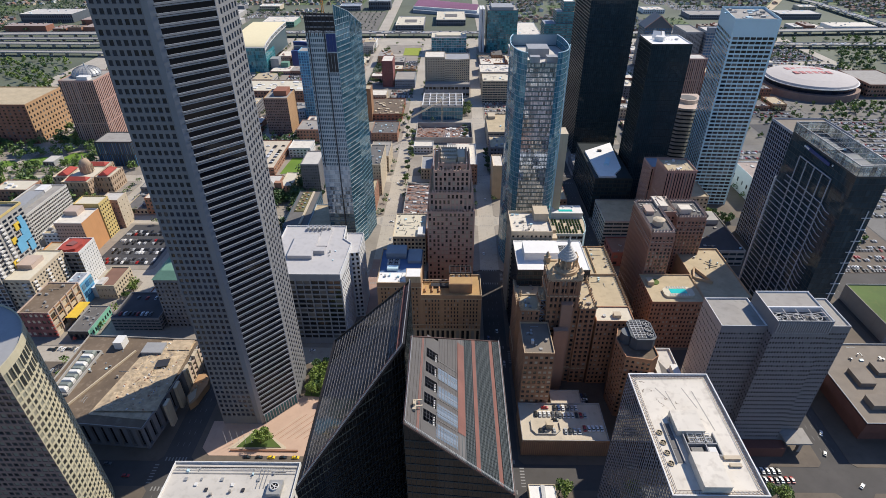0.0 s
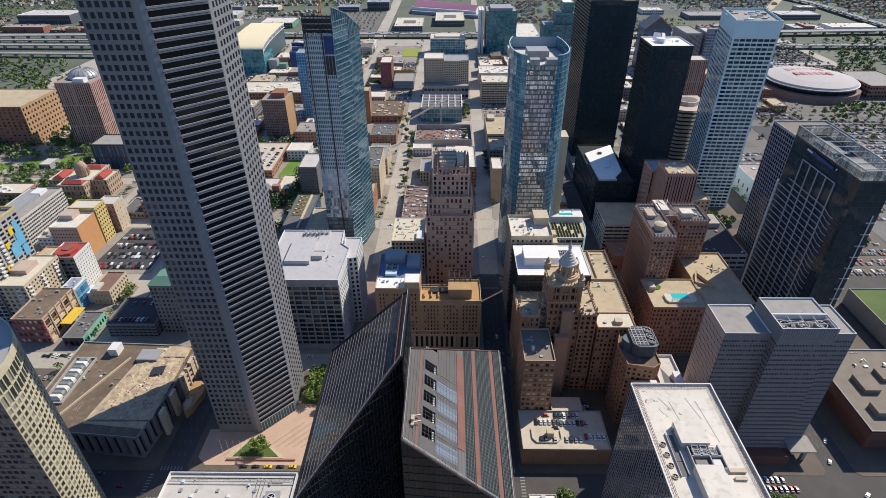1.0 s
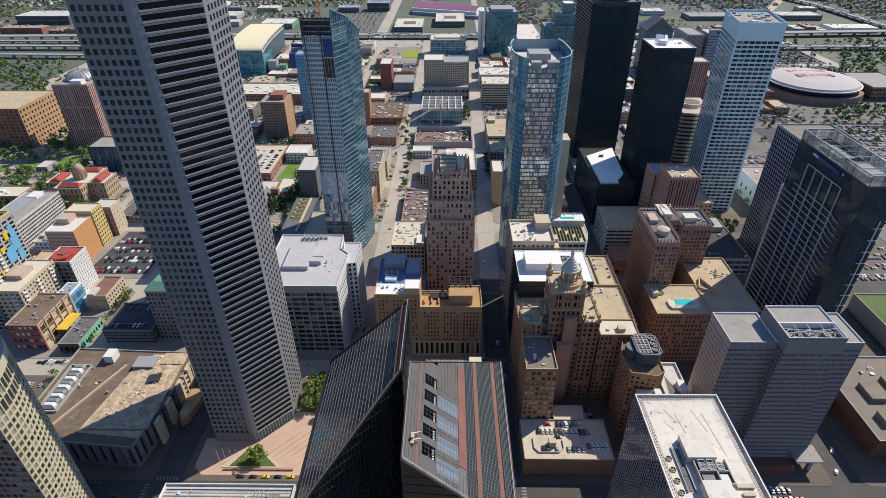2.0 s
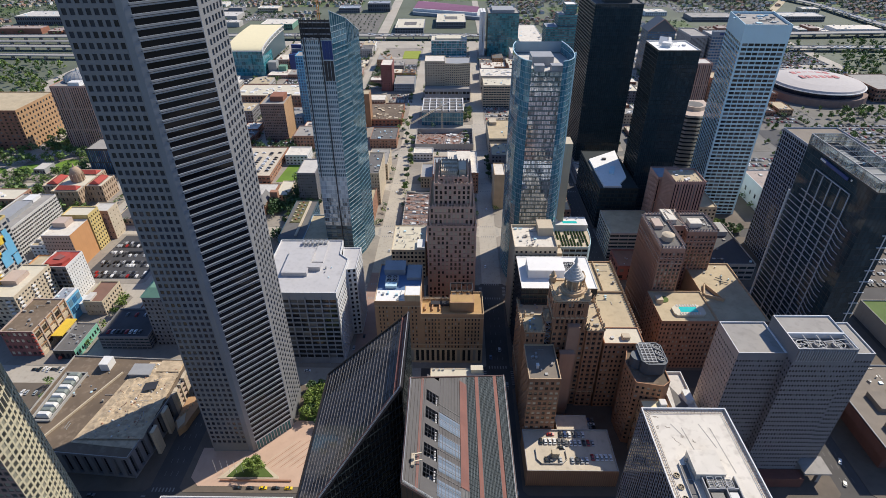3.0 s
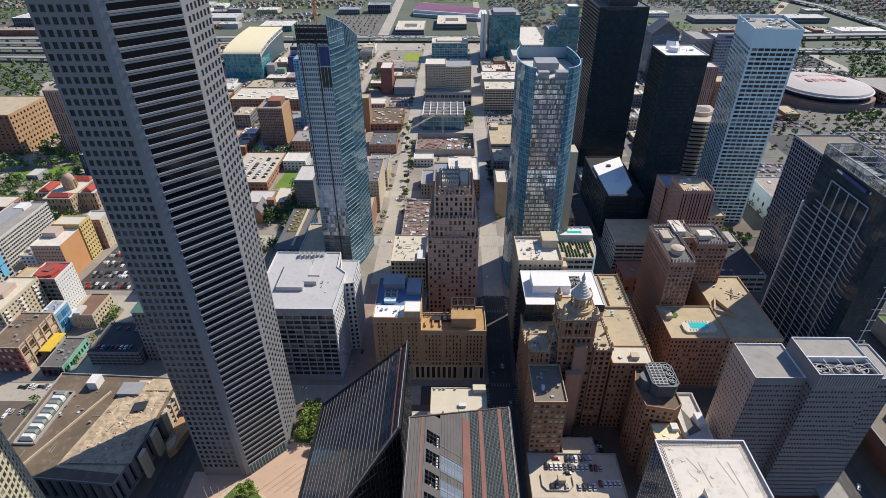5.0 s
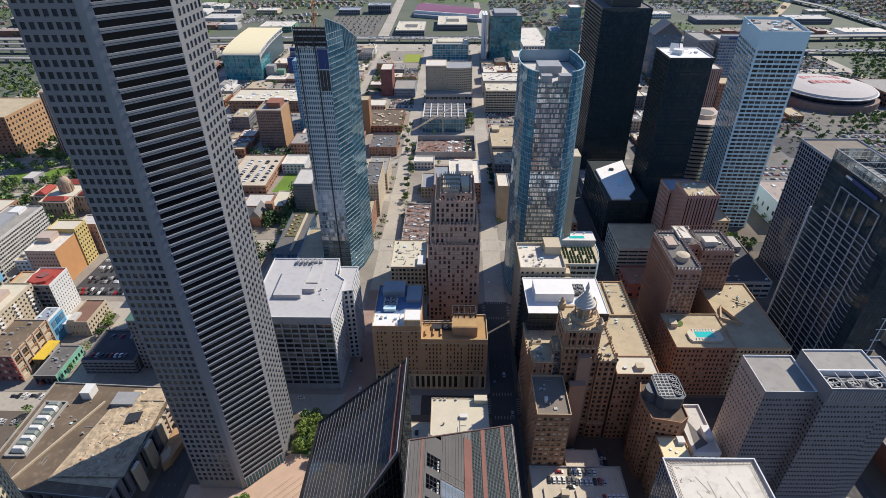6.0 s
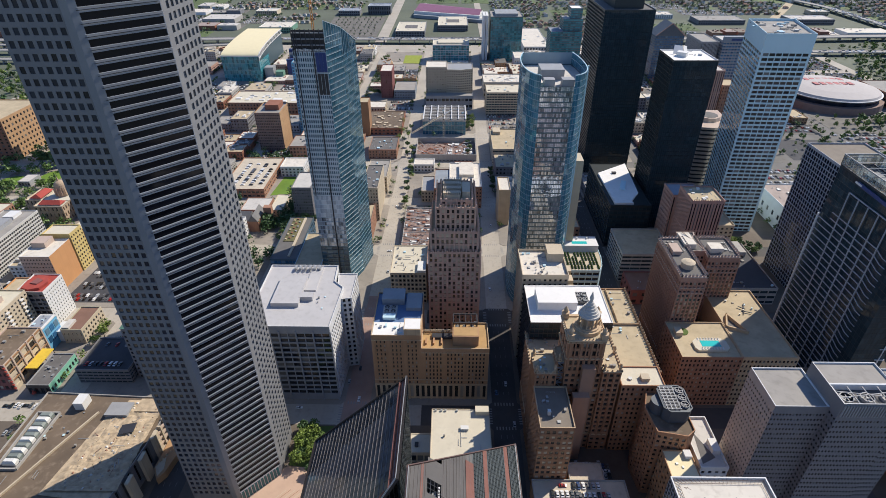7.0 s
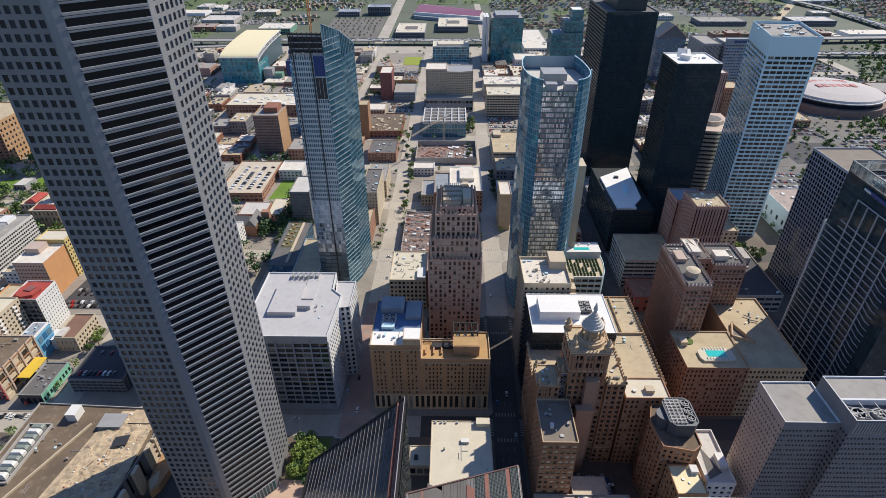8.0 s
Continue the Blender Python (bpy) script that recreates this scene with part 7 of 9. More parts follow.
for k in range(17):
    px, py = -114 + 2.6 * k, 197.0 + 0.25 * (k % 2)
    L = min((-76 - px) / 0.69, (230.5 - py) / 0.72, 27)
    if L > 3:
        ob = part("paving_joint", lm[k % 2], None, plaza)
        ob.matrix_basis = Matrix.Translation((px + 0.345 * L, py + 0.36 * L, 0)) @ Matrix.Rotation(math.atan2(0.72, 0.69), 4, "Z") @ Matrix.Diagonal((L, 1, 1, 1))
m = MB()
m.prism([(-136, 189.4), (-100, 189.4), (-100, 190.8), (-112, 199.5), (-120, 204), (-124, 204)], 0.2, 0.5)
part("plaza_kerb", m, CREAM, None, kind="structure")
m = MB()
m.box(-134, -92, 187.6, 188.4, 0.2, 1.3)
part("plaza_wall", m, BROWN_BRICK, None, kind="structure")
m = MB()
m.prism([(-131, 190.4), (-103, 190.4), (-112.5, 198.6), (-120, 203), (-123, 203)], 0.26, 0.8)
part("lawn_bed", m, GRASS, None, kind="structure")
m = MB()
m.prism([(-98, 233), (-76, 230), (-76, 262), (-98, 262)], 0.18, 0.5)
part("garden_bed", m, GRASS, None, kind="structure")
for k in range(5):
    t = thing("flagpole", "slim white flagpole beside the plaza lawn", "flagpole", (-138 + 4 * k, 193.5, 0.26), "flagpoles")
    m = MB()
    m.frustum(-138 + 4 * k, 193.5, 0.26, 12, 0.12, 0.06, 6)
    part("pole", m, WHITE_PAINT, t)

# ---- mid-distance buildings ----
OFF, BLD = "office_building", "building"
t = blk(OFF, "brown brick block with a white U-shaped roof", BLD, -3, 32, 558, 620, 25, BROWN_BRICK, G_WARM, WHITE_ROOF, (11, 6, 0.45, 0.5), (16, 6, 0.4, 0.5), 1.0, 60, rim=WHITE_PAINT)
unit(t, 8, 24, 582, 612, 25, 29, WHITE_ROOF, "roof_house")
unit(t, 11, 17, 570, 576, 25, 28, CREAM, "lift_house")
crest(t, (-3, 558), (32, 558), 26, 1.4, 0.7, 0.8, WHITE_PAINT)
blk(OFF, "brown brick block beside a white-roofed building", BLD, -19.5, -3.2, 556, 605, 24, BROWN_BRICK, G_WARM, BLUE_TARP, (5, 6, 0.4, 0.5), (12, 6, 0.4, 0.5))
blk("church_hall", "small pale stone hall with a grey roof", BLD, -34, -20, 572, 610, 13, CREAM, G_DARK, GREY_PANEL, (4, 3, 0.4, 0.6), None)
blk("site_office", "flat white temporary site building", BLD, -47, -22, 651, 669, 9, WHITE_PAINT, G_DARK, WHITE_ROOF, (6, 2, 0.5, 0.5), None)
t = blk("shell_building", "roofless concrete shell full of rubble and scaffolding", BLD, -47, 31, 684, 742, 2, CONCRETE, G_DARK, SITE_SOIL, (16, 1, 0.6, 0.5), None, 7.0)
clutter(t, -6, 29, 690, 738, 2, 60, 91, WHITE_PAINT, 6)
clutter(t, -45, 8, 690, 738, 2, 60, 92, RED_BRICK, 4)
rz = random.Random(14)
for k in range(16):
    m = MB()
    x, yy, a = rz.uniform(-42, 24), rz.uniform(690, 734), rz.uniform(0, math.pi)
    L = rz.uniform(8, 24)
    m.beam((x, yy, rz.uniform(3, 7)), (min(30, max(-46, x + L * math.cos(a))), min(741, yy + L * abs(math.sin(a))), rz.uniform(4, 8)), 0.5)
    part("steel_beam", m, (STEEL, RED_BRICK, BAND)[k % 3], t)
t = thing("tower_crane", "pale lattice tower crane standing on the building site", "crane", (-12, 756, 0), "site cranes")
m = MB()
for dx in (-0.9, 0.9):
    for dy in (-0.9, 0.9):
        m.beam((-12 + dx, 756 + dy, 0), (-12 + dx, 756 + dy, 36), 0.35)
for k in range(12):
    m.beam((-12.9, 755.1, 3 * k), (-11.1, 755.1, 3 * k + 3), 0.25)
    m.beam((-11.1, 756.9, 3 * k), (-12.9, 756.9, 3 * k + 3), 0.25)
part("mast", m, CREAM, t)
m = MB()
A, B = Vector((-12, 756, 36)), Vector((-52, 694, 33))
for o in (-0.8, 0.8):
    m.beam((A.x + o, A.y, A.z), (B.x + o, B.y, B.z), 0.35)
m.beam((A.x, A.y, A.z + 1.8), (B.x, B.y, B.z + 1.2), 0.35)
for k in range(14):
    q, w = A + (B - A) * (k / 14), A + (B - A) * ((k + 1) / 14)
    m.beam((q.x - 0.8, q.y, q.z), (w.x, w.y, w.z + 1.6), 0.22)
    m.beam((w.x, w.y, w.z + 1.6), (w.x + 0.8, w.y, w.z), 0.22)
part("jib", m, CREAM, t)
m = MB()
m.beam((-12, 756, 36), (-3, 770, 37), 1.6, 1.2)
m.box(-4, -1.5, 768, 771, 34, 37)
part("counter_jib", m, STEEL, t)
t = blk("shell_building", "half-built block with bare steel beams", BLD, -48, -19, 452, 540, 9, CONCRETE, G_DARK, SITE_SOIL, (8, 2, 0.6, 0.5), None, 1.5)
clutter(t, -47, -20, 455, 538, 9, 40, 93, WHITE_PAINT, 5)
clutter(t, -47, -20, 455, 538, 9, 40, 931, RED_BRICK, 4)
for k in range(9):
    m = MB()
    m.beam((-48, 455 + 10 * k + 3 * (k % 3), 11 + k % 2), (-19 - 6 * (k % 2), 457 + 10 * k - 4 * (k % 3), 12), 0.6)
    part("steel_beam", m, STEEL, t)
t = blk(OFF, "old brick block with a sunlit cream flank", BLD, -93, -76, 530, 587, 37, CREAM, G_WARM, DARK_ROOF, (6, 10, 0.4, 0.5), (14, 10, 0.3, 0.4), 1.0)
clutter(t, -92, -77, 532, 585, 37, 16, 954, None, 3)
t = blk(OFF, "red brick shop block with tan roof", BLD, -96, -79, 486, 526, 21, BROWN_BRICK, G_WARM, TAN_ROOF, (5, 5, 0.4, 0.5), (10, 5, 0.4, 0.5))
clutter(t, -95, -80, 488, 524, 21, 12, 951, None, 3.5)
t = blk(OFF, "low brick block with pale roof", BLD, -98, -74, 592, 640, 20, CREAM, G_WARM, GREY_ROOF, (7, 5, 0.4, 0.5), (10, 5, 0.4, 0.5))
clutter(t, -97, -75, 594, 638, 20, 16, 952, None, 3.5)
t = blk(OFF, "low brown block with cluttered roof", BLD, -108, -72, 690, 735, 12, BROWN_BRICK, G_WARM, DARK_ROOF, (9, 3, 0.4, 0.5), (10, 3, 0.4, 0.5))
clutter(t, -106, -74, 692, 733, 12, 20, 953, None, 3.5)
t = blk("slab_tower", "plain tan slab with a windowless front", BLD, 47, 58.5, 521, 551, 40, TAN_STONE, G_DARK, WHITE_ROOF, None, None)
t = blk("glass_hall", "long dark glass hall with an open steel roof", BLD, -42, 19, 777, 842, 20, STEEL, G_TEAL, DARK_ROOF, (15, 3, 0.94, 0.9), None)
for k in range(7):
    m = MB()
    m.beam((-41 + 10 * k, 780, 21.6), (-41 + 10 * k, 840, 21.6), 1.4, 0.8)
    part("roof_beam", m, BAND, t)
for k in range(5):
    m = MB()
    m.beam((-41, 783 + 13 * k, 22.0), (18, 783 + 13 * k, 22.0), 1.0, 0.6)
    part("cross_beam", m, BAND, t)
clutter(t, -40, 18, 780, 840, 20, 16, 94)
t = blk("parking_garage", "tan parking garage with an open top deck", "garage", 51, 98, 676, 747, 19, CREAM, G_BLACK, TAN_ROOF, (6, 5, 0.94, 0.45), (8, 5, 0.94, 0.45))
clutter(t, 52, 97, 678, 745, 19, 10, 961, None, 3)
unit(t, 54, 64, 728, 744, 19, 23, CREAM, "stair_head")
t = blk("parking_garage", "white parking garage with slotted sides", "garage", 52, 110, 858, 900, 35, CREAM, G_BLACK, CREAM_ROOF, (14, 9, 0.9, 0.5), (10, 9, 0.9, 0.5), 1.0, 100)
clutter(t, 54, 108, 860, 898, 35, 14, 962, None, 4)
t = blk(OFF, "grey box with a cluttered white roof", BLD, 52, 118, 950, 1000, 24, GREY_PANEL, G_DARK, WHITE_ROOF, (10, 3, 0.5, 0.5), None)
clutter(t, 54, 116, 955, 998, 24, 40, 95, WHITE_PAINT, 6)
t = blk("hotel_block", "grey hotel wing with rows of windows", "hotel", -42, -9, 906, 945, 60, CREAM, G_DARK, WHITE_ROOF, (8, 15, 0.5, 0.5), None, 1.0, 60)
t = tower("hotel_block", "curved grey hotel wing with a slate roof", "hotel", [(-9, 904), (12, 902), (32, 908), (32, 945), (-9, 945)], 0, 57, CREAM, G_DARK, GREY_PANEL,
          {0: dict(cols=6, rows=15, ww=0.55, wh=0.5), 1: dict(cols=6, rows=15, ww=0.55, wh=0.5)}, limit=80)
blk("hotel_podium", "long low grey hotel podium", BLD, -42, 32, 886, 901.5, 21, GREY_PANEL, G_DARK, GREY_ROOF, (12, 2, 0.8, 0.4), None)
blk(OFF, "maroon brick tower with a white plant room", BLD, -119, -100, 944, 985, 44, MAROON, G_DARK, WHITE_ROOF, (5, 11, 0.4, 0.4), (9, 11, 0.4, 0.4))
blk(OFF, "low mauve shed with a blue-grey box", BLD, -97, -62, 938, 990, 14, BLUE_TARP, G_DARK, GREY_ROOF, (8, 3, 0.5, 0.4), (10, 3, 0.5, 0.4))
blk(OFF, "small blue and pink low building", BLD, -135, -104, 860, 890, 11, CREAM, G_DARK, WHITE_ROOF, (7, 2, 0.5, 0.5), (7, 2, 0.5, 0.5))
t = blk(OFF, "broken roofed brick warehouse", BLD, -140, -72, 775, 850, 9, RED_BRICK, G_DARK, BROWN_ROOF, (12, 2, 0.5, 0.5), (12, 2, 0.5, 0.5))
clutter(t, -138, -74, 778, 848, 9, 60, 96, CREAM, 6)
t = blk("glass_box_building", "greenish glass box with a white flat roof", BLD, -40, 33, 1175, 1225, 34, BAND, G_HALL, CREAM_ROOF, (14, 7, 0.94, 0.9), None, 1.0, 60)
unit(t, -30, 25, 1185, 1215, 34, 37, CREAM_ROOF, "roof_house")
t = blk("glass_hotel", "teal glass hotel tower with white end piers", "hotel", 76, 139, 1190, 1260, 84, TEAL_DARK, G_HALL, GREY_ROOF, (16, 20, 0.94, 0.9), None, 1.0, 80)
for x in (61, 66.5):
    unit(t, x, x + 4.5, 1195, 1240, 0, 86, WHITE_PAINT, "white_pier")
unit(t, 85, 130, 1200, 1250, 84, 89, GREY_PANEL, "crown")
m = MB()
m.prism([(-100, 1168), (-66, 1166), (-64, 1232), (-100, 1232)], 0.15, 0.6)
part("playing_field", m, FIELD, None, kind="structure")
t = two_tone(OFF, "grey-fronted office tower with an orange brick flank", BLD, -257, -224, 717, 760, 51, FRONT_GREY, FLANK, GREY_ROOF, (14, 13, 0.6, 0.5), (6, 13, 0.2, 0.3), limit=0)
unit(t, -246, -228, 730, 752, 51, 58, RED_BRICK, "lift_house")
t = blk("parking_garage", "brick garage with cars on a tan deck", "garage", -262, -212, 580, 668, 10, BROWN_BRICK, G_DARK, DECK, (10, 2, 0.7, 0.4), (12, 2, 0.7, 0.4))
m = MB()
rq = random.Random(31)
deck_cars = [MB() for _ in range(3)]
for q in range(4):
    for k in range(20):
        if rq.random() < 0.7:
            xx, yy = -250 + 10 * q + 0.1 * k, 592 + 3.0 * k
            mm = deck_cars[rq.choice((0, 1, 2))]
            mm.box(xx - 2.2, xx + 2.2, yy - 0.9, yy + 0.9, 10.2, 11.0)
            mm.box(xx - 1.2, xx + 1.0, yy - 0.75, yy + 0.75, 11.0, 11.5)
for mm, pp in zip(deck_cars, (PAINTS[0], PAINTS[5], PAINTS[2])):
    part("far_parked_cars", mm, pp, None, kind="stuff")
blk(OFF, "grey stone building with close window rows", BLD, -164, -144, 528, 566, 38, GREY_STONE, G_DARK, PALE_ROOF, (8, 11, 0.5, 0.55), (14, 11, 0.5, 0.55), 1.0, 10)
t = blk("tower_annex", "long blue glazed podium with a planted roof strip", BLD, -160, -137, 425, 500, 20, TEAL_DARK, G_BLUE, DARK_ROOF, (7, 5, 0.9, 0.85), (20, 5, 0.9, 0.85), 0.6, 20)
m = MB()
m.box(-156, -146, 455, 498, 20.0, 20.5)
part("planted_strip", m, ROOF_GARDEN, t)
for k in range(14):
    unit(t, -155 + 3 * (k % 3), -153.6 + 3 * (k % 3), 457 + 2.9 * k, 458.6 + 2.9 * k, 20.5, 21.4, (CREAM, RED_BRICK, STEEL)[k % 3], "roof_box")
unit(t, -145.5, -143.5, 430, 498, 20, 21.0, CREAM, "roof_strip")
blk(OFF, "low pale-roofed church hall", BLD, -224, -196, 534, 562, 9, BROWN_BRICK, G_DARK, PALE_ROOF, (6, 2, 0.4, 0.5), None, 0.6, 0)
blk(OFF, "low pale-roofed church hall", BLD, -194, -180, 536, 572, 8, CREAM, G_DARK, CREAM_ROOF, (4, 2, 0.4, 0.5), None, 0.6, 0)
blk(OFF, "small white building with window rows", BLD, -232, -205, 455, 500, 20, WHITE_PAINT, G_DARK, PALE_ROOF, (6, 5, 0.5, 0.5), (10, 5, 0.5, 0.5), 0.8, 0)
t = thing("gabled_church", "brick church with steep grey gabled roofs", "church", (-215, 518, 0))
for x0, x1, y0, y1, h in ((-232, -206, 512, 528, 9), (-206, -196, 505, 530, 12)):
    m = MB()
    m.box(x0, x1, y0, y1, 0, h)
    part("wall", m, BROWN_BRICK, t)
    m = MB()
    if x1 - x0 > y1 - y0:
        ym = (y0 + y1) / 2
        m.face((x0, y0, h), (x1, y0, h), (x1, ym, h + 7), (x0, ym, h + 7))
        m.face((x1, y1, h), (x0, y1, h), (x0, ym, h + 7), (x1, ym, h + 7))
        m.face((x0, y1, h), (x0, y0, h), (x0, ym, h + 7))
        m.face((x1, y0, h), (x1, y1, h), (x1, ym, h + 7))
    else:
        xm = (x0 + x1) / 2
        m.face((x0, y1, h), (x0, y0, h), (xm, y0, h + 7), (xm, y1, h + 7))
        m.face((x1, y0, h), (x1, y1, h), (xm, y1, h + 7), (xm, y0, h + 7))
        m.face((x0, y0, h), (x1, y0, h), (xm, y0, h + 7))
        m.face((x1, y1, h), (x0, y1, h), (xm, y1, h + 7))
    part("gable_roof", m, FAR_GREY_ROOF, t)
m = MB()
m.box(-194, -186, 520, 526, 0, 20)
part("belfry", m, BROWN_BRICK, t)
m = MB()
m.prism([(-208, 585), (-180, 590), (-178, 634), (-204, 634)], 0.18, 0.35)
part("lawn_bed", m, LAWN, None, kind="structure")
blk(OFF, "small white building beside a lawn", BLD, -208, -180, 636, 664, 12, WHITE_PAINT, G_DARK, WHITE_ROOF, (6, 3, 0.5, 0.5), (8, 3, 0.5, 0.5))
t = blk("market_hall", "long brown brick hall with pale roofs", BLD, -345, -228, 850, 910, 21, BROWN_BRICK, G_DARK, CREAM_ROOF, (24, 4, 0.5, 0.5), None, 1.0, 60)
clutter(t, -340, -232, 855, 905, 21, 40, 97, WHITE_PAINT, 9)
blk(OFF, "slim blue glass tower", "skyscraper", -217, -196, 779, 805, 99, BLUE_PAINT, G_BLUE, GREY_ROOF, (6, 25, 0.7, 0.7), (6, 25, 0.7, 0.7))
blk(OFF, "ochre slab tower behind the glass tower", BLD, -129, -116, 770, 792, 48, SLAB_TAN, G_DARK, TAN_ROOF, None, None)
# arched hall
t = thing("arched_hall", "great hall with a pale barrel roof over teal glass", "hall", (-385, 1110, 0))


def barrel(f):
    a = math.pi / 2 * f
    return 1040 + 165 * (1 - math.cos(a)), 45 + 15 * math.sin(a)


NA = 20
w, back = MB(), MB()
for k in range(NA):
    (ya, za), (yb, zb_) = barrel(k / NA), barrel((k + 1) / NA)
    m = MB()
    m.face((-417, ya, za), (-349, ya, za), (-349, yb, zb_), (-417, yb, zb_))
    part("barrel_roof", m, BARREL, t)
    w.face((-351, ya, 14), (-351, yb, 14), (-351, yb, zb_ - 7), (-351, ya, za - 7))
    back.face((-417, yb, 0), (-417, ya, 0), (-417, ya, za), (-417, yb, zb_))
    m = MB()
    m.beam((-348.6, ya, za - 0.3), (-348.6, yb, zb_ - 0.3), 0.9, 1.2)
    m.beam((-348.6, ya, za - 8), (-348.6, yb, zb_ - 8), 0.9, 1.0)
    m.beam((-348.6, ya, za - 8), (-348.6, yb, zb_ - 0.3), 0.6)
    m.beam((-348.6, ya, za), (-348.6, ya, za - 8), 0.6)
    part("roof_truss", m, WHITE_PAINT, t)
part("arched_end", w, TEAL_DARK, t)
part("rear_arched_end", back, TEAL_DARK, t)
fa = Facades(t, G_HALL_FRAME, G_HALL, 40)
fa.grid((-417, 1040), (-349, 1040), 0, 45, 18, 7, 0.95, 0.93, 0.15)
fa.grid((-349, 1040), (-349, 1100), 0, 36, 14, 6, 0.95, 0.93, 0.15)
fa.finish()
m = MB()
m.beam((-417.4, 1039.6, 45), (-348.6, 1039.6, 45), 1.2, 1.2)
part("eaves", m, WHITE_PAINT, t)
for r_, z_, mt in ((44, 30, NAVY), (38, 24, BLUE_TARP), (32, 18, NAVY), (26, 12, BLUE_TARP)):
    m = MB()
    ring = [math.radians(-80 + 13 * k) for k in range(15)]
    m.prism([(-318 + r_ * math.cos(a), 1120 + r_ * math.sin(a)) for a in ring] + [(-318 + (r_ - 6) * math.cos(a), 1120 + (r_ - 6) * math.sin(a)) for a in ring[::-1]], 0, z_)
    part("seating_deck", m, mt, t)
unit(t, -346, -330, 1052, 1070, 0, 22, GREY_PANEL, "stair_block")
unit(t, -326, -312, 1050, 1064, 0, 15, GREEN_PAINT, "ticket_hall")
# arena
t = thing("arena", "round arena with a shallow white roof", "arena", (618, 935, 0))
m = MB()
m.frustum(618, 935, 0, 11, 78, 77, 40)
part("arena_wall", m, FRONT_GREY, t)
m = MB()
m.frustum(618, 935, 11, 19.8, 68, 69, 40)
part("glass_ring", m, G_GRID.many, t)
m = MB()
m.frustum(618, 935, 18.6, 20, 72.5, 73, 48)
part("roof_edge", m, BAND, t)
m = MB()
m.frustum(618, 935, 20, 23, 71, 69, 48)
m.frustum(618, 935, 23, 26.5, 68.5, 45, 48)
m.frustum(618, 935, 26.5, 28.5, 45, 12, 48)
part("arena_roof", m, ARENA_ROOF, t)
for k in range(6):
    m = MB()
    x = 588 + 11 * k
    m.box(x, x + 7.5, 957, 971, 26.9, 27.3)
    part("roof_marking", m, ROOF_RED, t, "faded red roof marking")
for k in range(6):
    m = MB()
    x = 588 + 11 * k
    m.box(x, x + 7.5, 928, 942, 28.3, 28.7)
    part("roof_marking", m, ROOF_RED, t)
blk("arena_wing", "low brick wing beside the arena", BLD, 692, 760, 890, 980, 20, BROWN_BRICK, G_DARK, GREY_ROOF, (14, 3, 0.7, 0.5), (12, 3, 0.7, 0.5))
# office towers behind the black ones
t = blk("grey_grid_tower", "blue-grey office tower with a fine window grid", "skyscraper", 402, 455, 884, 925, 104, GREY_PANEL, G_BLUE, PALE_ROOF, (12, 24, 0.8, 0.55), (9, 24, 0.7, 0.55), 1.0, 60)
m = MB()
m.box(401.6, 455.4, 883.4, 889, 103.5, 111)
part("blue_top_band", m, BLUE_TARP, t)
m = MB()
m.box(412, 436, 883.1, 883.4, 105.5, 108.5)
part("sign_bar", m, NAVY, t, "plain dark blue sign bar")
blk("striped_slab", "pale slab block with fine vertical stripes", BLD, 372, 398, 890, 950, 102, GREY_PANEL, G_DARK, GREY_ROOF, (14, 2, 0.4, 0.95), (22, 2, 0.4, 0.95))
blk(OFF, "pink stone office tower", BLD, 342, 367, 783, 810, 88, PINK_STONE, G_DARK, PALE_ROOF, (9, 3, 0.4, 0.96), (9, 3, 0.4, 0.96))
blk(OFF, "dark brown brick tower with small windows", BLD, 372, 396, 790, 822, 66, BROWN_BRICK, G_DARK, TAN_ROOF, (7, 14, 0.4, 0.5), (14, 14, 0.4, 0.5))
t = thing("stepped_glass_tower", "dark teal glass tower rising in setbacks", "skyscraper", (200, 1068, 0))
fa = Facades(t, TEAL_DARK, G_HALL, 0)
for x0, x1, y0, y1, z0, z1 in ((173, 228, 1050, 1092, 0, 85), (194, 228, 1054, 1092, 85, 105), (206, 226, 1058, 1090, 105, 122)):
    fa.grid((x0, y0), (x1, y0), z0, z1, int((x1 - x0) / 4), int((z1 - z0) / 4), 0.9, 0.66, 0.2)
    fa.grid((x0, y1), (x0, y0), z0, z1, int((y1 - y0) / 4), int((z1 - z0) / 4), 0.9, 0.66, 0.2)
    fa.plain((x1, y0), (x1, y1), z0, z1)
fa.finish()
for q, z, mt in ((rect(173, 228, 1050, 1092), 84, BLUE_ROOF), (rect(194, 228, 1054, 1092), 104, PALE_ROOF), (rect(206, 226, 1058, 1090), 121, BRIGHT_ROOF)):
    roof_slab(t, q, z, 1.0, mt, GREY_PANEL)
t = thing("gabled_tower", "slate blue office tower under a gabled roof", "skyscraper", (387, 1080, 0))
fa = Facades(t, SLATE, G_BLUE, 0)
fa.grid((362, 1060), (412, 1060), 0, 76, 12, 18, 0.7, 0.6, 0.2)
fa.grid((362, 1100), (362, 1060), 0, 76, 10, 18, 0.7, 0.6, 0.2)
fa.plain((412, 1060), (412, 1100), 0, 76)
fa.finish()
m = MB()
m.face((361, 1059, 76), (413, 1059, 76), (387, 1059, 97))
for xa, xb in ((361, 387), (387, 413)):
    za, zb_ = (76, 97) if xa == 361 else (97, 76)
    m.face((xa, 1059, za), (xb, 1059, zb_), (xb, 1101, zb_), (xa, 1101, za))
part("gable_roof", m, SLATE, t)
m = MB()
m.beam((361, 1058.6, 76), (387, 1058.6, 97), 0.9, 1.4)
m.beam((387, 1058.6, 97), (413, 1058.6, 76), 0.9, 1.4)
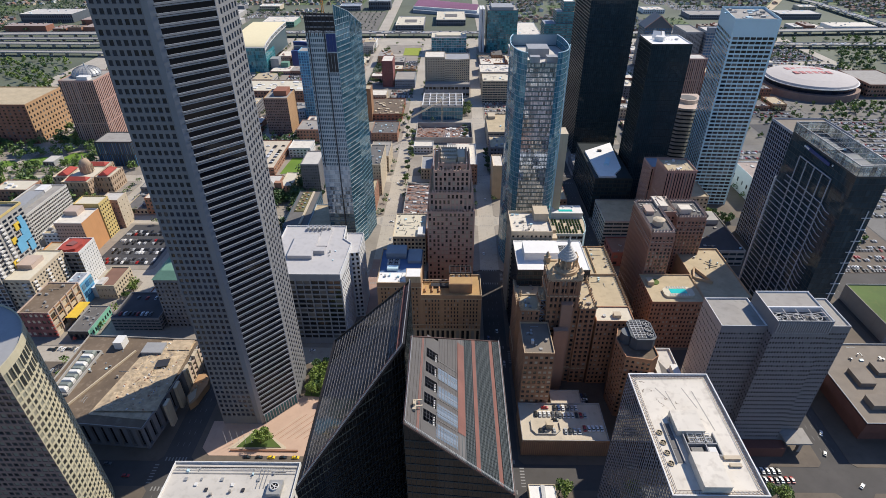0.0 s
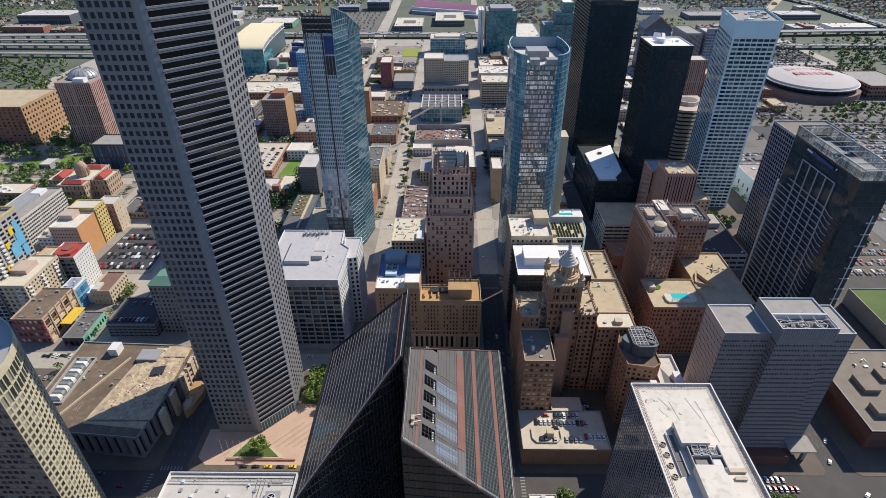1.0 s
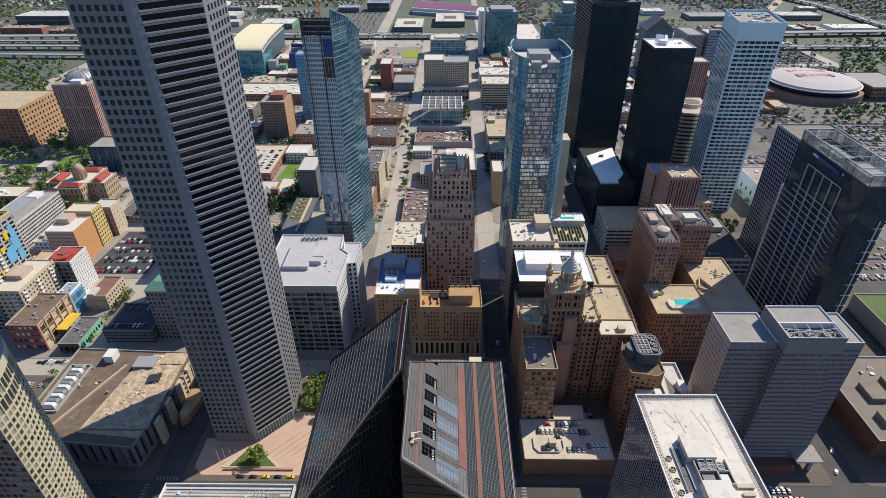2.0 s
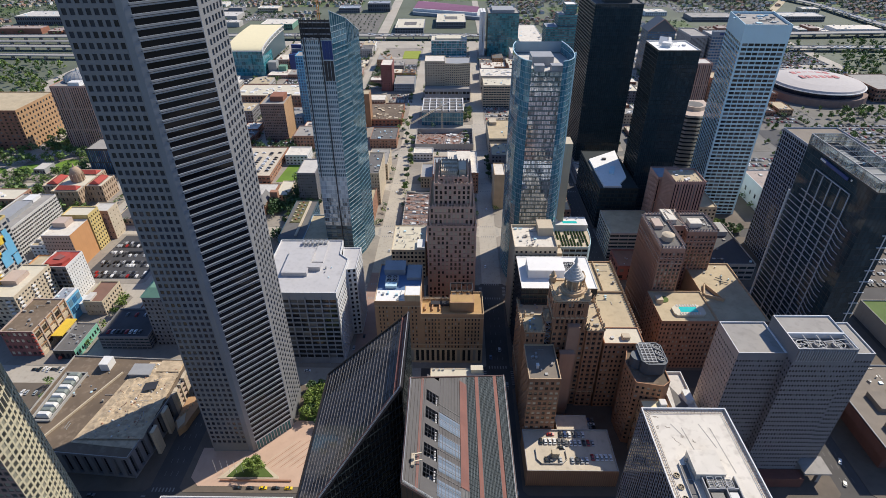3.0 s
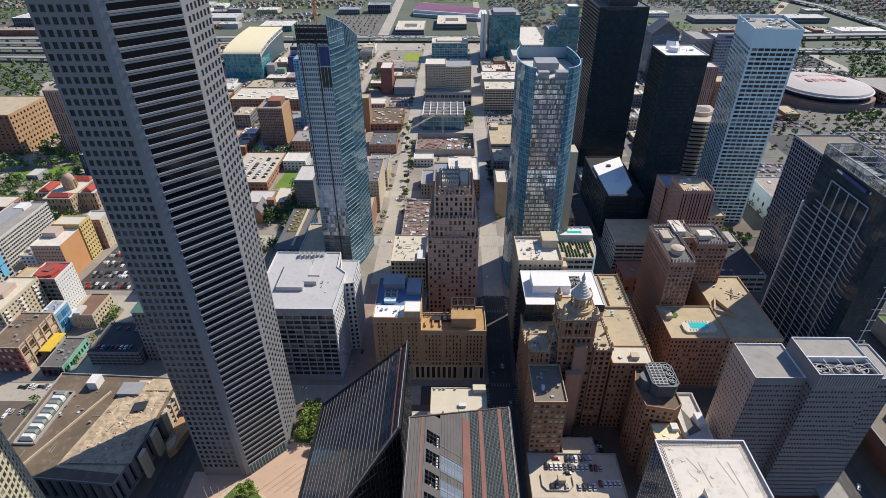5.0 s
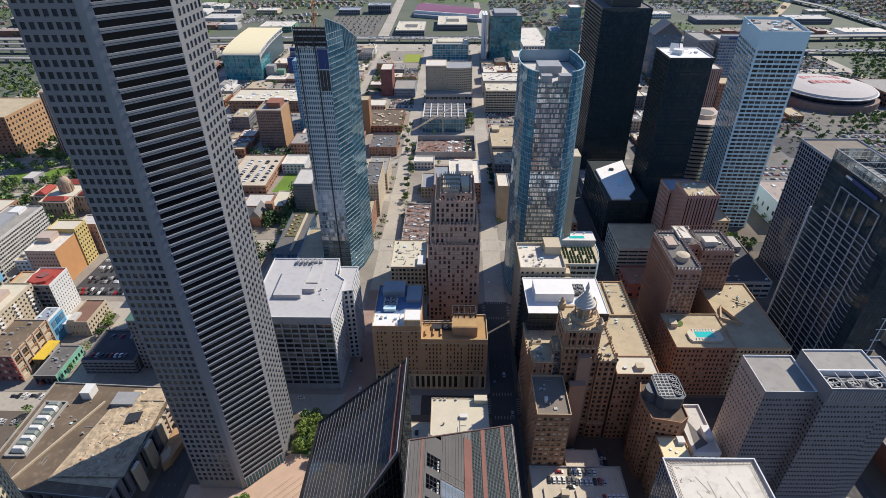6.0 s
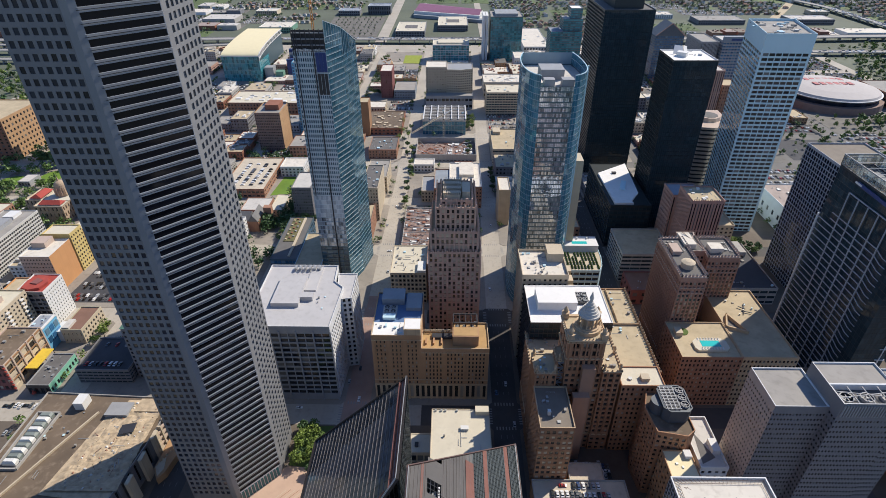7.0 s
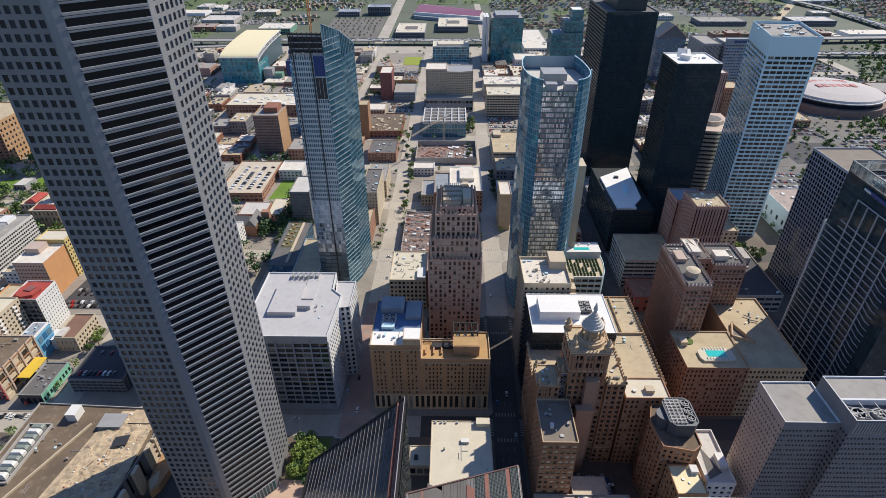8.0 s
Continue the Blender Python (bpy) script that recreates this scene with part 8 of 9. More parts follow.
part("gable_coping", m, PINK_STONE, t)
blk(OFF, "white roofed hall with red trim", "hall", 120, 165, 1120, 1170, 22, WHITE_PAINT, G_DARK, WHITE_ROOF, (10, 2, 0.3, 0.3), (10, 2, 0.3, 0.3))
def court_hall(label, x0, x1, y0, y1, z, wall, roof, well=True):
    """A low hall with a pale roof round a dark light court."""
    t = blk(OFF, label, "hall", x0, x1, y0, y1, z, wall, G_GRID, roof, (max(6, int((x1 - x0) / 6)), 2, 0.6, 0.55), None, 1.0, 0, rim=WHITE_PAINT)
    if well:
        m = MB()
        cx, cy, w, d = (x0 + x1) / 2, (y0 + y1) / 2, (x1 - x0) * 0.22, (y1 - y0) * 0.16
        m.box(cx - w, cx + w, cy - d, cy + d, z, z + 0.4)
        part("light_court", m, DARK_ROOF, t)
    clutter(t, x0 + 3, x1 - 3, y0 + 3, y1 - 3, z, 14, int(x0 + y0), None, 6)
    return t


court_hall("pale-roofed low hall round a light court", -137, -67, 1415, 1530, 12, SLATE_STONE, CREAM_ROOF)
court_hall("cream-roofed low hall round a light court", -37, 38, 1480, 1600, 13, GREY_STONE, CREAM_ROOF)
court_hall("low blue-grey glazed shed", -240, -176, 1705, 1750, 22, SLATE, BLUE_ROOF, False)
court_hall("low shed with a blue-grey roof", -322, -262, 1690, 1735, 12, SLATE_STONE, BLUE_ROOF, False)
court_hall("broad low hall with a white roof", 152, 207, 1248, 1440, 14, WHITE_PAINT, WHITE_ROOF, False)
court_hall("long dark-walled depot with a pale roof", -1144, -1004, 1520, 1600, 20, SLATE, PALE_ROOF, False)
court_hall("low grey depot with a pale roof", 880, 990, 1560, 1620, 12, GREY_STONE, PALE_ROOF, False)
court_hall("low metal shed with a white roof", 1000, 1050, 1690, 1725, 9, CREAM, WHITE_ROOF, False)
court_hall("broad grey shed with a felt roof", 640, 760, 1560, 1625, 10, GREY_STONE, GREY_ROOF, False)
court_hall("low metal shed with a white roof", 540, 600, 1640, 1690, 10, WHITE_PAINT, WHITE_ROOF, False)
court_hall("broad white and green shed", -480, -400, 1460, 1530, 12, GREEN_PAINT, WHITE_ROOF, False)
court_hall("low metal shed with a white roof", -560, -500, 1700, 1745, 10, CREAM, WHITE_ROOF, False)
t = thing("station_hall", "long hall with a faded purple roof and white gables", "hall", (-10, 1700, 0))
m = MB()
m.prism([(-108, 1672), (72, 1600), (84, 1680), (-84, 1800)], 0, 15)
part("wall", m, WHITE_PAINT, t)
m = MB()
m.face((-106, 1676, 15.3), (72, 1606, 15.3), (78, 1642, 24), (-95, 1738, 24))
m.face((78, 1642, 24), (83, 1678, 15.3), (-84, 1796, 15.3), (-95, 1738, 24))
part("purple_roof", m, PURPLE_ROOF, t, "faded purple metal roof")
m = MB()
m.prism([(-108, 1655), (90, 1575), (92, 1596), (-108, 1670)], 0, 8)
part("front_wing", m, BLUE_TARP, t)
m = MB()
m.prism([(-318, 1415), (-184, 1415), (-184, 1668), (-330, 1668)], -0.2, 0.15)
part("far_car_park", m, LOT_PAVE, None, kind="structure")
m = MB()
m.box(-180, -154, 1330, 2500, -0.4, 0.12)
m.box(66, 84, 1400, 1900, -0.4, 0.12)
part("far_avenue", m, ASPHALT, None, kind="structure")

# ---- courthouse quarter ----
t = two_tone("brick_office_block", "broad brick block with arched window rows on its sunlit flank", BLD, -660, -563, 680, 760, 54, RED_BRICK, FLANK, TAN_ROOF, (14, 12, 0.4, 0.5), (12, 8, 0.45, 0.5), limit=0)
t = blk("courts_tower", "tall pinkish courts tower with ribbed sides", BLD, -508, -462, 682, 735, 85, PINK_STONE, G_DARK, GREY_ROOF, (16, 3, 0.45, 0.96), (14, 3, 0.4, 0.96), 1.0, 60)
m = MB()
for k in range(6):
    a, c = math.pi / 2 * k / 6, math.pi / 2 * (k + 1) / 6
    m.frustum(-486, 712, 86 + 11 * math.sin(a), 86 + 11 * math.sin(c), 18 * math.cos(a), max(0.2, 18 * math.cos(c)), 24)
part("dome", m, STEEL, t, "ribbed grey metal dome")
unit(t, -484, -470, 684, 694, 85, 90, WHITE_PAINT, "gable_house")
for k in range(20):
    a = 2 * math.pi * k / 20
    m = MB()
    for q in range(5):
        e0, e1 = math.pi / 2 * q / 6, math.pi / 2 * (q + 1) / 6
        m.beam((-486 + 18.2 * math.cos(e0) * math.cos(a), 712 + 18.2 * math.cos(e0) * math.sin(a), 86.2 + 11 * math.sin(e0)), (-486 + 18.2 * math.cos(e1) * math.cos(a), 712 + 18.2 * math.cos(e1) * math.sin(a), 86.2 + 11 * math.sin(e1)), 0.4)
    part("dome_rib", m, GREY_PANEL, t)
m = MB()
m.frustum(-486, 712, 97, 101, 1.4, 0.6, 8)
part("lantern", m, STEEL, t)
blk("glass_annex", "dark blue ribbed low block", BLD, -438, -392, 606, 640, 32, DARK_STEEL, G_BLUE, GREY_ROOF, (20, 2, 0.6, 0.95), (12, 2, 0.6, 0.95))
t = thing("old_courthouse", "cream domed courthouse with red tiled roofs", "courthouse", (-417, 548, 0))
fa = Facades(t, COURT_STONE, G_WARM, 60)
for x0, x1, y0, y1 in ((-450, -384, 534, 562), (-432, -402, 520, 576)):
    fa.grid((x0, y0), (x1, y0), 0, 20, int((x1 - x0) / 4), 3, 0.4, 0.6, 0.8)
    fa.grid((x1, y0), (x1, y1), 0, 20, int((y1 - y0) / 4), 3, 0.4, 0.6, 0.8)
    fa.plain((x1, y1), (x0, y1), 0, 20)
    fa.plain((x0, y1), (x0, y0), 0, 20)
fa.finish()
roof_slab(t, rect(-450, -384, 534, 562), 19, 0.9, CREAM_ROOF, CREAM)
roof_slab(t, rect(-432, -402, 520, 576), 19.4, 0.9, CREAM_ROOF, CREAM)
for x0, x1, y0, y1 in ((-447, -434, 537, 559), (-400, -388, 537, 559), (-429, -405, 523, 533), (-429, -405, 563, 574)):
    m = MB()
    xm, ym = (x0 + x1) / 2, (y0 + y1) / 2
    if x1 - x0 < y1 - y0:
        r0, r1 = (xm, y0 + 3, 23.5), (xm, y1 - 3, 23.5)
    else:
        r0, r1 = (x0 + 3, ym, 23.5), (x1 - 3, ym, 23.5)
    A, B, C, D = (x0, y0, 20.4), (x1, y0, 20.4), (x1, y1, 20.4), (x0, y1, 20.4)
    if x1 - x0 < y1 - y0:
        m.face(A, B, r0), m.face(B, C, r1, r0), m.face(C, D, r1), m.face(D, A, r0, r1)
    else:
        m.face(A, B, r1, r0), m.face(B, C, r1), m.face(C, D, r0, r1), m.face(D, A, r0)
    part("tiled_roof", m, RED_ROOF, t, "red tiled hipped roof")
m = MB()
m.frustum(-417, 548, 20, 30, 6.2, 6.0, 16)
for k in range(5):
    a, c = math.pi / 2 * k / 5, math.pi / 2 * (k + 1) / 5
    m.frustum(-417, 548, 30 + 6.4 * math.sin(a), 30 + 6.4 * math.sin(c), 5.8 * math.cos(a), max(0.3, 5.8 * math.cos(c)), 20)
m.frustum(-417, 548, 36.2, 41, 1.1, 0.2, 8)
part("dome", m, COURT_STONE, t)
for k in range(12):
    a = 2 * math.pi * k / 12
    m = MB()
    m.frustum(-417 + 6.8 * math.cos(a), 548 + 6.8 * math.sin(a), 20.5, 29.5, 0.5, 0.4, 6)
    part("column", m, COURT_STONE, t)
for cx, cy, rx, ry in ((-528, 620, 17, 14), (-489, 632, 14, 18), (-566, 612, 13, 10)):
    m = MB()
    m.prism([(cx + rx * math.cos(2 * math.pi * k / 20), cy + ry * math.sin(2 * math.pi * k / 20)) for k in range(20)], 0.2, 0.4)
    part("lawn_bed", m, LAWN, None, kind="structure")
t = blk("park_pavilion", "low grey pavilion in the park", BLD, -512, -498, 606, 626, 6, GREY_PANEL, G_DARK, PALE_ROOF, (4, 1, 0.6, 0.6), None, 0.4, 0)
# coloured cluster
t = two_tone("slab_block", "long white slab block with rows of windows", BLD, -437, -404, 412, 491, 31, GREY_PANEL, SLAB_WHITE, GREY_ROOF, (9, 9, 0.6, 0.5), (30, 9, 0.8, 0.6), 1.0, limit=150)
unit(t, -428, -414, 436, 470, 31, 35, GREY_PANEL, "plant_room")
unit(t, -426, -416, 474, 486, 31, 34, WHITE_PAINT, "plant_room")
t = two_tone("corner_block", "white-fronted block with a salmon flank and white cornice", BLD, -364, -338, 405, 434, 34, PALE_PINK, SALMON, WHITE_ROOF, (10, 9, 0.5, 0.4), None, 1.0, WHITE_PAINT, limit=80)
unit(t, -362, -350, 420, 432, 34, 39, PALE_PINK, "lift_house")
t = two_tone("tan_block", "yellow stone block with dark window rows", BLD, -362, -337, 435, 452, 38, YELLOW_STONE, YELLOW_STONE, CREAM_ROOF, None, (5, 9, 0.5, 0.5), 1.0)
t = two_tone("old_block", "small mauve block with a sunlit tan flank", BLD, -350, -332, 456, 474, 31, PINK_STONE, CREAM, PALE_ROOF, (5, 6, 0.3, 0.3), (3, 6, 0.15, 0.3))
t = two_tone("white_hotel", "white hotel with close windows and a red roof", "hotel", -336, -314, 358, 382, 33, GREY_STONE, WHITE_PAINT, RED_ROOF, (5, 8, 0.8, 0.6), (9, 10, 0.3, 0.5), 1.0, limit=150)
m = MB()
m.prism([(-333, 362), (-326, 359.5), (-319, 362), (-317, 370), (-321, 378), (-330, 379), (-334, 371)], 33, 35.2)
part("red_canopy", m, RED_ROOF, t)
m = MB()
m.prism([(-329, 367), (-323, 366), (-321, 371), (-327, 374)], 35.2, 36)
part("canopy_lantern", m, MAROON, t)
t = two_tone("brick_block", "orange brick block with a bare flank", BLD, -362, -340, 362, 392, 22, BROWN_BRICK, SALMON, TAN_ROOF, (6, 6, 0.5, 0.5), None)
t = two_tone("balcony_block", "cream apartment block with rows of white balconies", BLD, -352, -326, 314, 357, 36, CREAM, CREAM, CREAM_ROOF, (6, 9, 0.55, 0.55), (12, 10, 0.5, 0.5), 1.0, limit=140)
unit(t, -346, -334, 330, 345, 36, 40, PALE_PINK, "lift_house")
b = MB()
b.box(0, 1.5, -1.6, 1.6, -0.15, 0.9)
bm_ = b.mesh("balcony", WHITE_PAINT)
for k in range(9):
    for q in range(3):
        ob = part("balcony", bm_, None, t)
        ob.matrix_basis = Matrix.Translation((-326, 318 + 16 * q, 3.4 + 3.6 * k))
for k in range(9):
    ob = part("balcony", bm_, None, t)
    ob.matrix_basis = Matrix.Translation((-331, 314, 3.4 + 3.6 * k)) @ Matrix.Rotation(-math.pi / 2, 4, "Z")
t = two_tone("apartment_tower", "tall white-framed apartment tower with blue and yellow panels", "skyscraper", -374, -347, 312, 362, 77, GREY_PANEL, CONCRETE, GREY_ROOF, (6, 21, 0.8, 0.74), (8, 21, 0.72, 0.62), 1.2, glass=G_GRID, limit=60)
for y0, z0, w_, h, mt in ((350, 50, 8, 16, BLUE_PAINT), (341, 44, 9, 12, BLUE_PAINT), (352, 40, 6, 9, BLUE_PAINT), (346, 62, 6, 6, YELLOW), (338, 54, 5, 5, YELLOW), (352, 66, 5, 5, BLUE_PAINT), (330, 36, 5, 7, YELLOW), (336, 24, 8, 10, BLUE_PAINT), (348, 28, 5, 6, YELLOW)):
    m = MB()
    m.box(-347, -346.5, y0, y0 + w_, z0, z0 + h, bottom=True)
    part("coloured_panel", m, mt, t)
for k in range(20):
    for q in range(3):
        ob = part("balcony", bm_, None, t)
        ob.matrix_basis = Matrix.Translation((-347, 316 + 9 * q, 6 + 3.55 * k))
m = MB()
for a, b in (((-374, 312), (-347, 312)), ((-347, 312), (-347, 362)), ((-347, 362), (-374, 362))):
    m.beam((*a, 79.4), (*b, 79.4), 0.8, 1.6)
part("yellow_rim", m, YELLOW_STONE, t)
for k in range(5):
    unit(t, -370 + 4 * k, -367.5 + 4 * k, 330 + 3 * (k % 2), 336, 77, 79.5, (STEEL, WHITE_PAINT)[k % 2], "roof_unit")

t = thing("arcade_block", "long pink and cream arcade with a framed front", BLD, (-313, 312, 0))
fa = Facades(t, [MAROON, CREAM], G_BLINDS, 20)
fa.grid((-326, 290), (-302, 290), 0, 24, 6, 4, 0.6, 0.5)
fa.grid((-302, 290), (-302, 329), 0, 24, 5, 2, 0.62, 0.7, 0.7, mat=1, zb=2, zt=2)
fa.plain((-302, 329), (-326, 329), 0, 24)
fa.plain((-326, 329), (-326, 290), 0, 24)
fa.finish()
roof_slab(t, rect(-326, -302, 290, 329), 23, 1.0, BROWN_ROOF, PALE_PINK)
for k in range(6):
    m = MB()
    m.box(-302, -301.2, 289.6 + 7.7 * k, 290.6 + 7.7 * k, 0, 24.4)
    part("pilaster", m, PALE_PINK, t)
for z in (8.5, 15.8, 22.6):
    m = MB()
    m.box(-302, -301.3, 290, 329, z, z + 0.8, bottom=True)
    part("string_course", m, SLAB_TAN, t)
for k in range(7):
    m = MB()
    m.box(-302.3, -301.0, 288.6, 289.6, 2.6 + 3.1 * k, 4.0 + 3.1 * k, bottom=True)
    part("sign_lamp", m, RED_ROOF, t)
clutter(t, -325, -304, 292, 327, 23, 10, 881)
t = thing("blue_box_building", "bright blue panelled corner building", BLD, (-307, 337, 0))
m = MB()
m.box(-313, -301.5, 329.5, 346, 0, 21)
part("wall", m, BLUE_PAINT, t)
m = MB()
m.box(-313.2, -301.3, 329.3, 346.2, 21, 21.8)
part("coping", m, WHITE_PAINT, t)
for k in range(3):
    for q in range(2):
        m = MB()
        m.box(-301.7, -301.2, 331 + 5 * k, 335 + 5 * k, 6.4 + 7.2 * q, 11.6 + 7.2 * q, bottom=True)
        part("window_pane", m, G_BLUE.one, t)
m = MB()
m.box(-312, -303, 331, 345, 21.8, 21.9)
part("roof", m, BLUE_ROOF, t)
clutter(t, -312, -303, 331, 345, 21.9, 5, 884, None, 2.5)
t = thing("yellow_awning", "flat yellow awning in front of the arcade", "awning", (-297, 312, 0))
m = MB()
m.box(-301, -292.5, 302, 322, 9, 9.6, bottom=True)
part("canopy", m, YELLOW, t)
for k in range(3):
    m = MB()
    m.box(-293, -292.6, 303 + 9 * k, 303.4 + 9 * k, 0.18, 9)
    part("post", m, DARK_STEEL, t)
t = two_tone("awning_shop", "low shop row with mint green framed windows", BLD, -291, -275, 287, 318, 8, DARK_STEEL, MINT, DARK_ROOF, (4, 1, 0.6, 0.6), (9, 1, 0.55, 0.5), 0.8, GREY_PANEL)
clutter(t, -290, -277, 289, 316, 8, 14, 882, STEEL, 2)
m = MB()
m.frustum(-287, 286, 2, 4.5, 1.6, 0.2, 6)
part("red_canopy", m, RED_ROOF, t)
t = two_tone("old_block", "cream corner shop with a red-brown roof", BLD, -296, -280, 338, 366, 13, CREAM, CREAM, BROWN_BRICK_ROOF, (5, 2, 0.2, 0.4), (8, 3, 0.5, 0.55), 1.0, ROUND_CREAM)
unit(t, -295, -290, 339, 349, 13, 15, PALE_ROOF, "plant_deck")
unit(t, -304, -297, 340, 352, 0, 10, WHITE_PAINT, "side_wing")
m = MB()
m.prism([(-330, 388), (-274, 388), (-274, 462), (-326, 462)], 0.18, 0.22)
part("car_park", m, ASPHALT_LOT, None, kind="structure")
t = blk("parking_garage", "dark garage roof in the tower's shade", "garage", -262, -224.5, 298, 331, 12, GREY_STONE, G_BLACK, ASPHALT_LOT, (10, 4, 0.9, 0.5), (8, 4, 0.9, 0.5))
for k in range(8):
    car(-257 + 3.4 * k, 304, 12, 90, pick(), "on the shaded garage roof")
    if k % 2:
        car(-256 + 3.6 * k, 324, 12, 90, pick(), "on the shaded garage roof")
t = blk("copper_roof_block", "tall grey stone block under a green copper roof", BLD, -222, -188, 303, 346, 45, GREY_STONE, G_DARK, GREEN_PAINT, (11, 12, 0.5, 0.55), None)
m = MB()
q0, q1 = rect(-222.6, -187.4, 302.4, 346.6), rect(-217, -193, 309, 340)
for i in range(4):
    j = (i + 1) % 4
    m.face((*q0[i], 46.2), (*q0[j], 46.2), (*q1[j], 50.5), (*q1[i], 50.5))
m.face(*[(*p, 50.5) for p in q1])
part("copper_roof", m, GREEN_PAINT, t, "weathered green copper roof")
t = blk("copper_roof_block", "grey stone block with a green copper roof", BLD, -252, -190, 392, 440, 30, GREY_STONE, G_DARK, GREEN_PAINT, (14, 7, 0.5, 0.6), (10, 7, 0.5, 0.6))

# ---- remaining low-rise blocks ----
TAKEN = [(o.location.x, o.location.y) for o in scene.objects if o.type == "EMPTY" and o.parent is None and "building" in str(o.get("category", "")) + "building skyscraper garage hotel hall arena courthouse canopy"]
rb = random.Random(77)
WALLS = [TAN_BRICK, BROWN_BRICK, CREAM, CONCRETE, RED_BRICK, GREY_STONE, WHITE_PAINT, PINK_STONE]
ROOFS = [GREY_ROOF, WHITE_ROOF, CREAM_ROOF, TAN_ROOF, DARK_ROOF, WHITE_ROOF, GREY_ROOF]
WORDS = {TAN_BRICK: "tan brick", BROWN_BRICK: "brown brick", CREAM: "cream", CONCRETE: "concrete", RED_BRICK: "red brick", GREY_STONE: "grey stone", WHITE_PAINT: "white", PINK_STONE: "pink stone"}
RW = {GREY_ROOF: "grey", WHITE_ROOF: "white", CREAM_ROOF: "cream", TAN_ROOF: "tan", DARK_ROOF: "dark"}
BOXES = []
for o in scene.objects:
    if o.type == "MESH" and o.parent is not None and o.parent.parent is None and o.name.startswith(("wall", "glass_wall", "arena_wall", "floor_band", "upper_storey")):
        c = [v for v in o.bound_box]
        BOXES.append((min(v[0] for v in c) - 1.5, max(v[0] for v in c) + 1.5, min(v[1] for v in c) - 1.5, max(v[1] for v in c) + 1.5))
KEEP_OPEN = [(-332, -272, 386, 464), (-120, -56, 1150, 1255), (-262, -160, 500, 536), (-600, -455, 570, 672), (330, 650, 380, 790), (540, 700, 850, 1020), (240, 330, 480, 505), (45, 100, 795, 857), (-210, -175, 584, 636), (-262, -186, 440, 452), (-350, -262, 270, 390)]


def free(x0, x1, y0, y1):
    return all(x1 < a or x0 > b or y1 < c or y0 > d for a, b, c, d in BOXES + KEEP_OPEN)


def seen(x, y):
    return abs(x) < 0.92 * y + 40 and y < 1330


far_walls = {w: MB() for w in WALLS}
far_roofs = {w: MB() for w in RW}
far_glass, lots, lot_cars = MB(), MB(), [MB() for _ in range(4)]
yard_trees, yard_spots = [MB() for _ in LEAVES], [(-146 + 5 * (k % 2) + 0.4 * (k % 5), 900 + 7.5 * k) for k in range(40)]
made = 0
